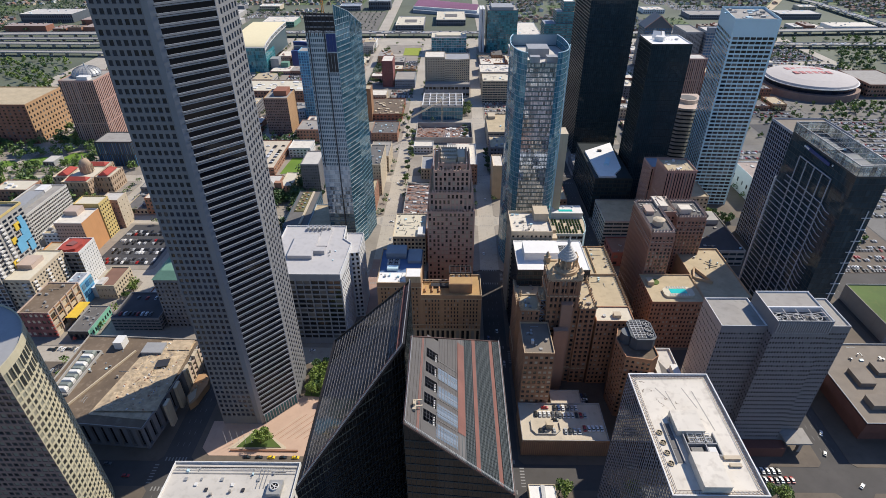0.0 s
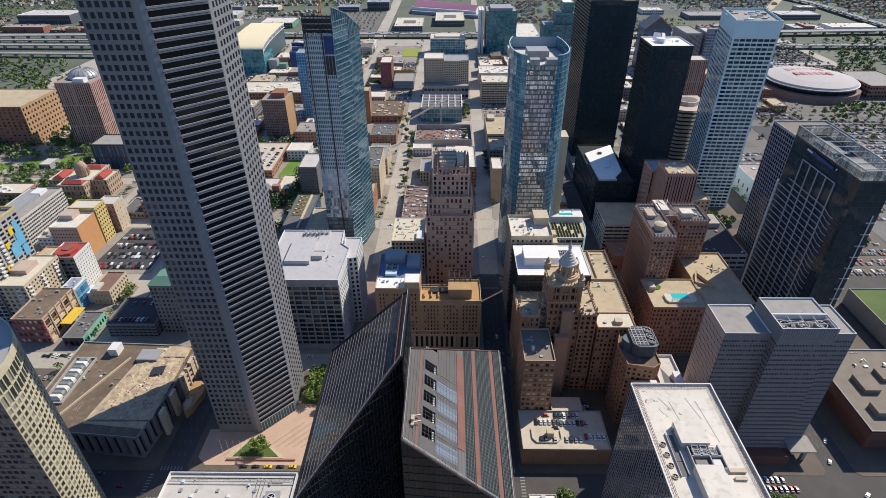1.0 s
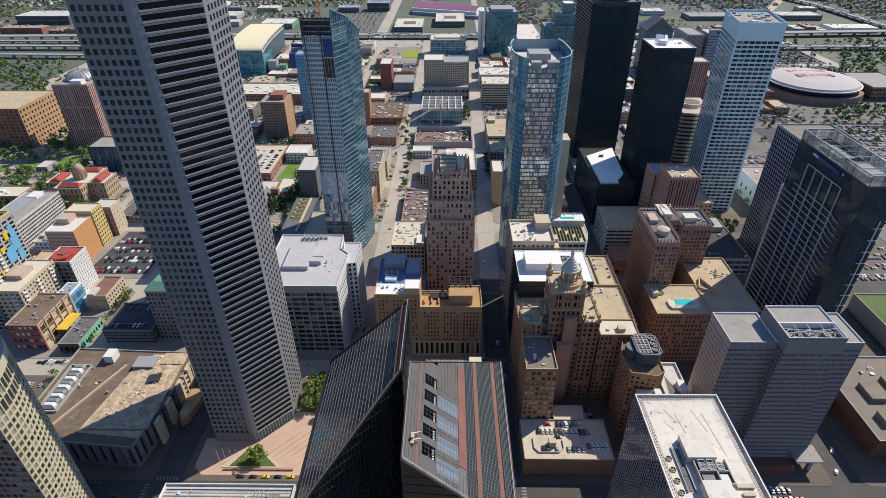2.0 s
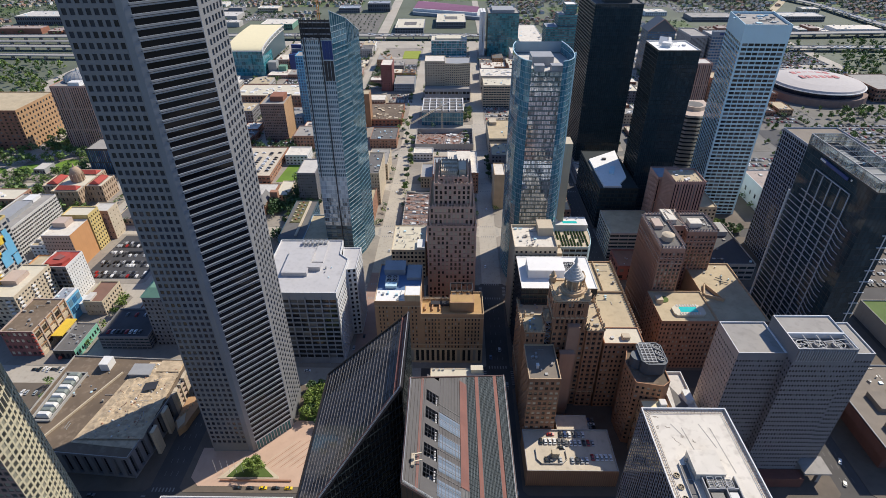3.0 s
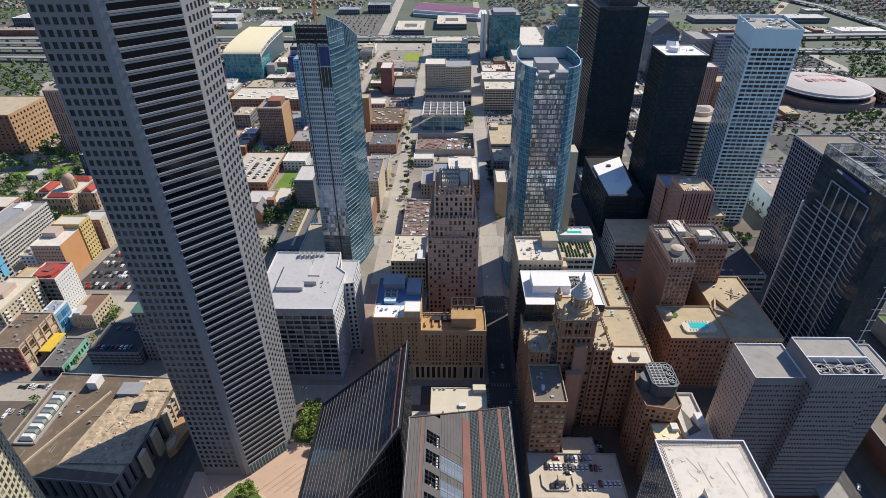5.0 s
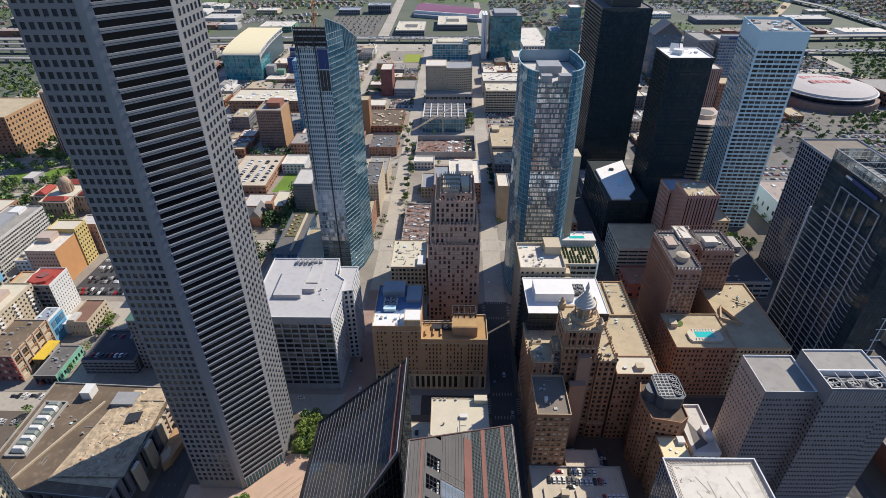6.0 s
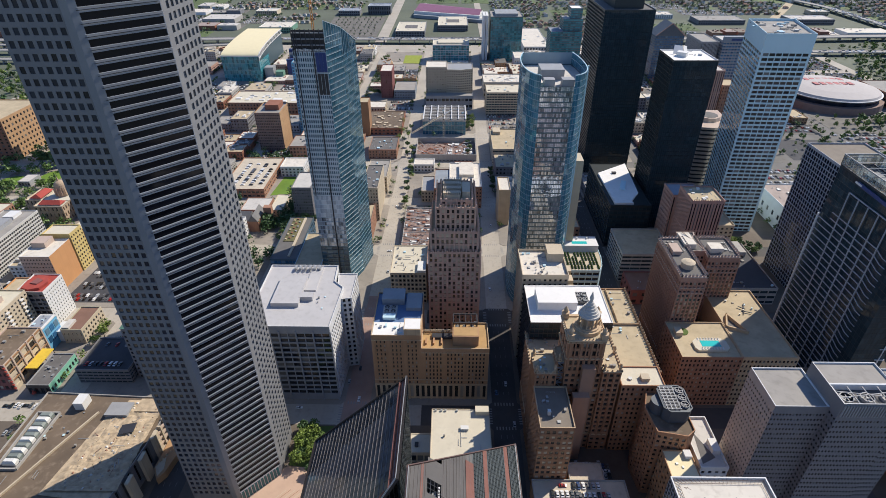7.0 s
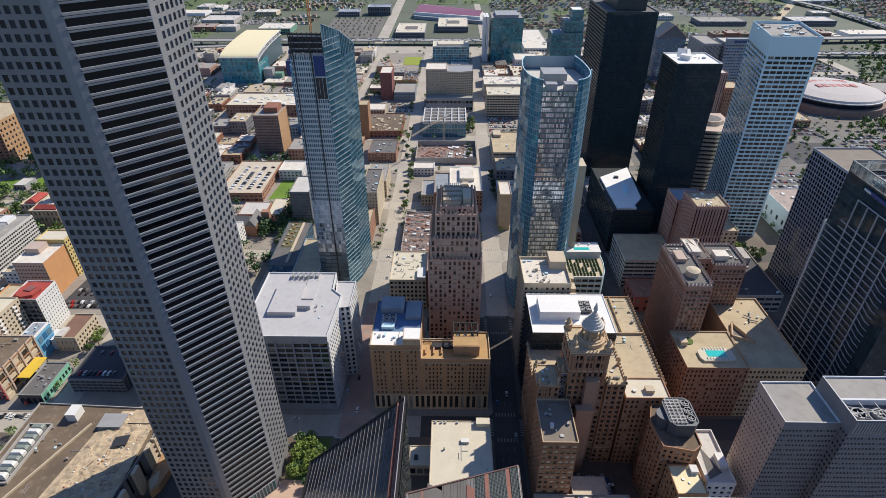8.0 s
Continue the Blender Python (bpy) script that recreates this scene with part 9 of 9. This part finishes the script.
for j in range(3, len(YS) - 1):
    for i in range(len(XS) - 1):
        if XS[i] > 100 and YS[j] < 480 or XS[i] > 330 and YS[j] < 380:
            continue
        x0, x1, y0, y1 = XS[i] + 11, XS[i + 1] - 11, YS[j] + 11, YS[j + 1] - 11
        nx, ny = rb.choice((2, 3, 3)), rb.choice((2, 2, 3))
        for a in range(nx):
            for c in range(ny):
                px0, px1 = x0 + (x1 - x0) * a / nx, x0 + (x1 - x0) * (a + 1) / nx - rb.choice((0.6, 1, 4))
                py0, py1 = y0 + (y1 - y0) * c / ny, y0 + (y1 - y0) * (c + 1) / ny - rb.choice((0.6, 1, 5))
                dx = 0.0125 * (py0 - 250)
                px0, px1 = px0 + dx, px1 + dx
                kind, h = rb.random(), rb.choice((5, 6, 7, 8, 9, 11, 12, 15, 19))
                wl, rf = rb.choice(WALLS), rb.choice(ROOFS)
                if not seen((px0 + px1) / 2, py1) or not free(px0, px1, py0, py1):
                    continue
                if kind > 0.72:
                    if kind > 0.84:
                        lots.face((px0, py0, 0.22), (px1, py0, 0.22), (px1, py1, 0.22), (px0, py1, 0.22))
                        q = py0 + 3.2
                        while q < py1 - 3:
                            u = px0 + 2
                            while u < px1 - 1.5:
                                if rb.random() < 0.65:
                                    mm = lot_cars[rb.choice((0, 0, 0, 1, 1, 1, 2, 2, 2, 3))]
                                    mm.box(u - 0.9, u + 0.9, q - 2.2, q + 2.2, 0.4, 1.1)
                                    mm.box(u - 0.75, u + 0.75, q - 1.2, q + 1.0, 1.1, 1.55)
                                u += 2.8
                            q += rb.choice((5.4, 11))
                    else:
                        yard_spots += [(rb.uniform(px0 + 3, px1 - 3), rb.uniform(py0 + 3, py1 - 3)) for _ in range(9)]
                    continue
                fw, sw = (max(2, int((px1 - px0) / 4)), max(1, h // 4), 0.5, 0.5), (max(2, int((py1 - py0) / 4)), max(1, h // 4), 0.5, 0.5)
                if made < 150 and py0 < 900:
                    made += 1
                    t = blk("low_building", "low %s building with a %s roof" % (WORDS[wl], RW[rf]), BLD, px0, px1, py0, py1, h, wl, G_DARK, rf, fw, sw, 0.8, 0)
                    m = MB()
                    pm = rb.choice((STEEL, WHITE_PAINT, GREY_PANEL))
                else:
                    t = None
                    m, pm = far_walls[wl], None
                    m.box(px0, px1, py0, py1, 0, h)
                    far_roofs[rf].box(px0 + 0.4, px1 - 0.4, py0 + 0.4, py1 - 0.4, h, h + 0.25)
                    sx, dxn = (px1, 0.12) if px1 < 0 else (px0, -0.12)
                    for r in range(fw[1]):
                        for k in range(fw[0]):
                            u = px0 + (px1 - px0) * (k + 0.3) / fw[0]
                            far_glass.box(u, u + 1.8, py0 - 0.08, py0, 4 * r + 1.2, 4 * r + 3.0, bottom=True)
                        for k in range(sw[0]):
                            u = py0 + (py1 - py0) * (k + 0.3) / sw[0]
                            far_glass.box(min(sx, sx + dxn), max(sx, sx + dxn), u, u + 1.8, 4 * r + 1.2, 4 * r + 3.0, bottom=True)
                for k in range(rb.randint(4, 10)):
                    w, d = rb.uniform(0.8, 5), rb.uniform(0.8, 5)
                    ux, uy = rb.uniform(px0 + 1, max(px0 + 1.1, px1 - w - 1)), rb.uniform(py0 + 1, max(py0 + 1.1, py1 - d - 1))
                    m.box(ux, min(ux + w, px1 - 0.6), uy, min(uy + d, py1 - 0.6), h, h + rb.uniform(0.6, 2.6))
                if t:
                    part("roof_plant", m, pm, t, kind="stuff")
for w, m in far_walls.items():
    if m.f:
        part("far_building", m, w, None, kind="stuff")
for w, m in far_roofs.items():
    if m.f:
        part("far_building_roof", m, w, None, kind="stuff")
part("far_window", far_glass, G_DARK.many, None, kind="stuff")
for x0, x1, y0, y1 in ((440, 525, 690, 760), (440, 525, 785, 860), (440, 530, 885, 960), (440, 530, 985, 1060), (540, 625, 1085, 1160), (640, 755, 640, 780), (700, 758, 1000, 1100), (640, 755, 1120, 1250), (340, 425, 885, 960), (340, 425, 985, 1060), (240, 325, 885, 960)):
    if x0 > 600 or y0 < 870:
        lots.face((x0, y0, 0.24), (x1, y0, 0.24), (x1, y1, 0.24), (x0, y1, 0.24))
    q = y0 + 3
    while q < y1 - 3:
        u = x0 + 2
        while u < x1 - 2:
            if rb.random() < 0.5 and free(u - 1, u + 1, q - 2, q + 2):
                mm = lot_cars[rb.choice((0, 0, 1, 1, 2, 2, 2, 3))]
                mm.box(u - 0.9, u + 0.9, q - 2.2, q + 2.2, 0.4, 1.1)
                mm.box(u - 0.75, u + 0.75, q - 1.2, q + 1.0, 1.1, 1.55)
            u += 3.0
        if rb.random() < 0.6:
            yard_spots += [(rb.uniform(x0, x1), q + 4) for _ in range(4)]
        q += rb.choice((5.6, 12))
part("far_car_park", lots, ASPHALT_LOT, None, kind="stuff")
for m, p in zip(lot_cars, (PAINTS[0], PAINTS[1], PAINTS[2], PAINTS[3])):
    part("far_parked_cars", m, p, None, kind="stuff")
# trees in yards and along the farther streets
rs = random.Random(8)
for i, x in enumerate(XS):
    for y in range(290 if x < -250 else 480, 1320, 11):
        for s in (-1, 1):
            px, py = x + s * 10.5 + 0.0125 * (y - 250), y + rs.uniform(-3, 3)
            if min(abs(py - v) for v in YS) > 13 and rs.random() < (0.6 if x < -250 or x > 220 else 0.24) and seen(px, py):
                yard_spots.append((px, py))
for j, y in enumerate(YS[3:]):
    for x in range(-650, 640, 12):
        px, py = x + rs.uniform(-3, 3), y + rs.choice((-10.5, 10.5))
        if min(abs(px - 0.0125 * (py - 250) - v) for v in XS) > 13 and rs.random() < (0.55 if x < -260 else 0.3 if y > 460 else 0.0) and seen(px, py):
            yard_spots.append((px, py))
for px, py in yard_spots:
    if free(px - 1, px + 1, py - 1, py + 1) or rs.random() < 0.2:
        k = rs.uniform(0.7, 1.3)
        leaf_cloud(yard_trees[rs.choice((0, 0, 1, 1, 2))], rs, px, py, 4.6 * k, 3.4 * k, 3.2 * k, 60, 0.8)
for m, mt in zip(yard_trees, LEAVES):
    part("block_trees", m, mt, None, kind="stuff")

# ---- far suburbs ----

def scatter_trees(name, n, area, mat, s, h, seed, keep=None, leaves=20, leaf=1.5):
    r = random.Random(seed)
    m = MB()
    for _ in range(n):
        x, y = area(r)
        if keep and not keep(x, y):
            continue
        k = r.uniform(0.7, 1.5)
        leaf_cloud(m, r, x, y, h * 0.6 * k, s * k, h * 0.5 * k, leaves, leaf * k)
    part(name, m, mat, None, kind="stuff")


def near_sides(r):
    y = r.uniform(430, 1330)
    s = r.choice((-1, 1))
    return s * r.uniform(0.72, 1.15) * (y * 0.85 + 130), y


def off_road(x, y):
    return not (1335 < y < 1395 and abs(x) < 420) and not (1060 < x < 1125) and not (x < -480 and 1130 < y < 1330)


def clear_block(x, y):
    return free(x - 5, x + 5, y - 5, y + 5) and off_road(x, y)


def clear_tree(x, y):
    return all(x + 3 < a or x - 3 > b or y + 3 < c or y - 3 > d for a, b, c, d in BOXES)


# Paler, flatter greens that put the distance haze into the leaf colour.
HAZY_LEAVES = []
for n, cc in (("mid", (0.095, 0.14, 0.055)), ("dark", (0.06, 0.10, 0.05)), ("light", (0.13, 0.17, 0.07))):
    mt, nt, p = node_mat("hazy_leaves_" + n)
    rn = nt.nodes.new("ShaderNodeNewGeometry").outputs["Random Per Island"]
    nt.links.new(mix_node(nt, rn, tuple(v * 0.7 for v in cc), tuple(v * 1.4 for v in cc)), p.inputs["Base Color"])
    p.inputs["Roughness"].default_value = 0.7
    HAZY_LEAVES.append(mt)
for k, mt in enumerate(LEAVES):
    scatter_trees("side_woods", 800, near_sides, mt, 4.2, 9, 310 + k, clear_block, 70, 1.2)
scatter_trees("park_trees", 420, lambda r: (r.uniform(-620, -390), r.uniform(500, 690)), LEAVES[0], 5, 9, 321, lambda x, y: clear_tree(x, y) and all(((x - u) / 18) ** 2 + ((y - v) / 18) ** 2 > 1 for u, v in ((-528, 620), (-489, 632), (-566, 612))), 70, 1.0)
scatter_trees("park_trees", 170, lambda r: (r.uniform(-268, -140), r.uniform(440, 700)), LEAVES[1], 5, 9, 322, lambda x, y: not (-262 < x < -180 and 580 < y < 668) and clear_tree(x, y), 90, 0.9)
scatter_trees("park_trees", 60, lambda r: (r.uniform(-205, -164), r.uniform(500, 580)), LEAVES[1], 5.5, 10, 325, clear_tree, 110, 0.9)
scatter_trees("lot_trees", 240, lambda r: (r.uniform(330, 700), r.uniform(390, 800)), LEAVES[0], 2.7, 6, 323, clear_tree, 80, 0.85)
scatter_trees("lot_trees", 520, lambda r: (r.uniform(430, 1150), r.uniform(700, 1320)), LEAVES[0], 3.2, 7, 324, lambda x, y: clear_tree(x, y) and off_road(x, y) and (x - 618) ** 2 + (y - 935) ** 2 > 84 ** 2, 70, 1.0)

yard_extra = MB()
HALLS = [(-150, -55, 1400, 1545), (-50, 50, 1465, 1615), (-250, -165, 1690, 1760), (-335, -255, 1680, 1745), (-340, -150, 1400, 1680), (140, 215, 1235, 1450), (-1150, -995, 1510, 1610), (870, 1000, 1550, 1630),
         (990, 1060, 1680, 1735), (630, 770, 1550, 1635), (530, 610, 1630, 1700), (-490, -390, 1450, 1540), (-570, -490, 1690, 1755), (-120, 100, 1565, 1810)]


def open_land(x0, x1, y0, y1):
    return all(x1 < a or x0 > b or y1 < c or y0 > d for a, b, c, d in HALLS + BOXES)


def gable(m, x, y, w, d, h, rise):
    """A small house: walls and a ridged roof."""
    m.box(x, x + w, y, y + d, -0.5, h)
    e = 0.6
    if w > d:
        a, b = (x - e, y + d / 2, h + rise), (x + w + e, y + d / 2, h + rise)
        m.face((x - e, y - e, h), (x + w + e, y - e, h), b, a, mat=1)
        m.face((x + w + e, y + d + e, h), (x - e, y + d + e, h), a, b, mat=1)
    else:
        a, b = (x + w / 2, y - e, h + rise), (x + w / 2, y + d + e, h + rise)
        m.face((x + w + e, y - e, h), (x + w + e, y + d + e, h), b, a, mat=1)
        m.face((x - e, y + d + e, h), (x - e, y - e, h), a, b, mat=1)


HOUSE = [[MB(), (CREAM, FAR_GREY_ROOF)], [MB(), (FRONT_GREY, SLATE_STONE)], [MB(), (WHITE_PAINT, FAR_GREY_ROOF)], [MB(), (PALE_PINK, BROWN_BRICK_ROOF)]]
SHED = [[MB(), (CONCRETE, PALE_ROOF)], [MB(), (GREY_STONE, BLUE_ROOF)], [MB(), (WHITE_PAINT, WHITE_ROOF)], [MB(), (BROWN_BRICK, TAN_ROOF_GREY)], [MB(), (SLATE_STONE, GREY_ROOF)], [MB(), (RED_BRICK, PINK_ROOF)]]
far_grass, far_lots, far_dirt, far_trees, far_lot_cars = MB(), MB(), MB(), [MB() for _ in HAZY_LEAVES], [MB(), MB()]
rg = random.Random(404)
spots = []
y = 1400.0
while y < 3900:
    dy = rg.uniform(80, 120) * (1 + (y - 1400) / 4000)
    x = -2900.0 + rg.uniform(0, 60)
    while x < 2900:
        dx = rg.uniform(85, 150)
        x0, x1, y0, y1 = x + 5, x + dx - 5, y + 5, y + dy - 5
        x += dx
        if abs((x0 + x1) / 2) > 0.95 * y + 100 or not off_road(x0, y0) or not off_road(x1, y1) or (-185 < x1 and x0 < -150):
            continue
        if not open_land(x0, x1, y0, y1):
            continue
        v = noise.noise(Vector((x0 / 420, y0 / 420, 3.7))) + rg.uniform(-0.35, 0.35)
        side = abs(x0) > 500
        if v < -0.32 and y < 3000:
            n = rg.choice((1, 2, 2, 3))
            for k in range(n):
                a, b = x0 + (x1 - x0) * k / n + 2, x0 + (x1 - x0) * (k + 1) / n - 3
                m = rg.choice(SHED)[0]
                h, c = rg.uniform(6, 13), y0 + (y1 - y0) * rg.uniform(0.35, 0.8)
                m.box(a, b, y0 + 3, c, -0.5, h)
                m.box(a + 0.5, b - 0.5, y0 + 3.5, c - 0.5, h, h + 0.3, mat=1)
                for _ in range(rg.randint(2, 7)):
                    u, w_ = rg.uniform(a + 2, b - 5), rg.uniform(y0 + 6, c - 5)
                    m.box(u, u + rg.uniform(1.5, 5), w_, w_ + rg.uniform(1.5, 4), h + 0.3, h + rg.uniform(1.2, 3), mat=rg.randint(0, 1))
            far_lots.box(x0, x1, y0, y1, -0.6, -0.32)
            spots += [(rg.uniform(x0, x1), rg.choice((y0, y1)) + rg.uniform(-3, 3)) for _ in range(5)]
        elif v < -0.12:
            far_lots.box(x0, x1, y0, y1, -0.6, -0.3)
            q = y0 + 4
            while q < y1 - 4 and y < 2300:
                u = x0 + 3
                while u < x1 - 3:
                    if rg.random() < 0.4:
                        far_lot_cars[rg.randint(0, 1)].box(u - 0.95, u + 0.95, q - 2.2, q + 2.2, -0.3, 1.2)
                    u += 3.0
                if rg.random() < 0.5:
                    spots += [(rg.uniform(x0, x1), q + 5) for _ in range(5)]
                q += 13
        elif v < 0.04 and rg.random() < 0.55:
            (far_grass if rg.random() < 0.8 else far_dirt).box(x0, x1, y0, y1, -0.6, -0.3)
            spots += [(rg.uniform(x0, x1), rg.uniform(y0, y1)) for _ in range(rg.randint(6, 34))]
        elif v > 0.5:
            spots += [(rg.uniform(x0, x1), rg.uniform(y0, y1)) for _ in range(40)]
        else:
            far_grass.box(x0, x1, y0, y1, -0.6, -0.34) if rg.random() < 0.4 else None
            for r in range(3):
                u = x0 + 2
                while u < x1 - 12 and y < 3000:
                    w_, d = rg.uniform(8, 12), rg.uniform(10, 15)
                    if rg.random() < 0.8:
                        gable(rg.choice(HOUSE)[0], u, y0 + 3 + r * (y1 - y0 - 16) / 2, w_, d, rg.uniform(3.5, 6.5), rg.uniform(2, 3.6))
                    u += w_ + rg.uniform(3, 8)
            spots += [(rg.uniform(x0, x1), rg.uniform(y0, y1)) for _ in range(34 if side else 20)]
    y += dy
for px, py in spots:
    k = rg.uniform(0.7, 1.4)
    leaf_cloud(far_trees[rg.randint(0, 2)], rg, px, py, 4.6 * k, 5.0 * k, 3.8 * k, 24 if py < 2200 else 12, 1.5 * k if py < 2200 else 2.3 * k)
for m, mats in HOUSE:
    part("far_houses", m, mats, None, kind="stuff")
for m, mats in SHED:
    part("far_sheds", m, mats, None, kind="stuff")
for m, mt in zip(far_trees, HAZY_LEAVES):
    part("far_woods", m, mt, None, kind="stuff")
for m, mt in zip(far_lot_cars, (PAINTS[0], PAINTS[5])):
    part("far_parked_cars", m, mt, None, kind="stuff")
part("far_meadow", far_grass, MEADOW, None, kind="stuff")
part("far_lot", far_lots, LOT_PAVE, None, kind="stuff")
part("far_bare_ground", far_dirt, TAN_ROOF, None, kind="stuff")
for k in range(9):
    for q in range(7):
        leaf_cloud(yard_extra, rg, -310 + 14 * k + rg.uniform(-2, 2), 1430 + 36 * q, 3.6, 3.2, 3, 24, 1.1)
part("lot_trees", yard_extra, HAZY_LEAVES[1], None, kind="stuff")
# far dirt road beside the motorway
m = MB()
for a, b in (((880, 1650), (930, 1720)), ((930, 1720), (985, 1800)), ((985, 1800), (1050, 1900)), ((1050, 1900), (1100, 2010))):
    m.beam((*a, -0.2), (*b, -0.2), 22, 0.3)
part("far_dirt_road", m, TAN_ROOF, None, kind="structure")


def motorway(name, pts, w, z, piers=True):
    t = thing(name, "raised concrete motorway on piers", "motorway", (pts[0][0], pts[0][1], 0), kind="structure")
    for a, b in zip(pts, pts[1:]):
        m = MB()
        m.beam((*a, z), (*b, z), w, 1.2)
        part("deck", m, FAR_ROAD, t)
        d = (Vector(b) - Vector(a)).normalized()
        o = Vector((-d.y, d.x)) * w / 2
        for s in (-1, 1):
            m = MB()
            m.beam((a[0] + o.x * s, a[1] + o.y * s, z + 1), (b[0] + o.x * s, b[1] + o.y * s, z + 1), 0.5, 1.2)
            part("barrier", m, CONCRETE, t)
        n = int((Vector(b) - Vector(a)).length / 35)
        if piers:
            for k in range(n):
                p = Vector(a) + (Vector(b) - Vector(a)) * ((k + 0.5) / n)
                m = MB()
                m.box(p.x - 0.9, p.x + 0.9, p.y - 5, p.y + 5, -0.5, z - 0.6)
                part("pier", m, CONCRETE, t)


motorway("motorway", [(-1300, 1330), (-420, 1352), (420, 1345), (1300, 1400)], 26, 9)
motorway("motorway", [(-1500, 1255), (-800, 1240), (-430, 1310)], 18, 8)
motorway("motorway", [(-1500, 1190), (-760, 1165), (-400, 1130)], 16, 7)
motorway("motorway", [(-1500, 1300), (-700, 1300)], 16, 6)
motorway("motorway", [(1085, 1100), (1092, 1780), (900, 2600)], 24, 7)
motorway("motorway", [(700, 1240), (1700, 1230)], 22, 7)
rt = random.Random(12)
ms = [MB() for _ in range(2)]
for _ in range(420):
    k = rt.random()
    if k < 0.45:
        x = rt.uniform(-420, 420)
        y, z = 1352 - 7 * (x + 420) / 840 + rt.choice((-8, -4, 4, 8)), 9.6
    elif k < 0.7:
        y = rt.uniform(1110, 1770)
        x, z = 1085 + 7 * (y - 1100) / 680 + rt.choice((-7, -3, 3, 7)), 7.6
    else:
        x = rt.uniform(705, 1690)
        y, z = 1240 - 10 * (x - 700) / 1000 + rt.choice((-6, -2, 2, 6)), 7.6
    ms[rt.randint(0, 1)].box(x - 2.3, x + 2.3, y - 1, y + 1, z, z + 1.5)
part("motorway_traffic", ms[0], PAINTS[0], None, kind="stuff")
part("motorway_traffic", ms[1], PAINTS[5], None, kind="stuff")
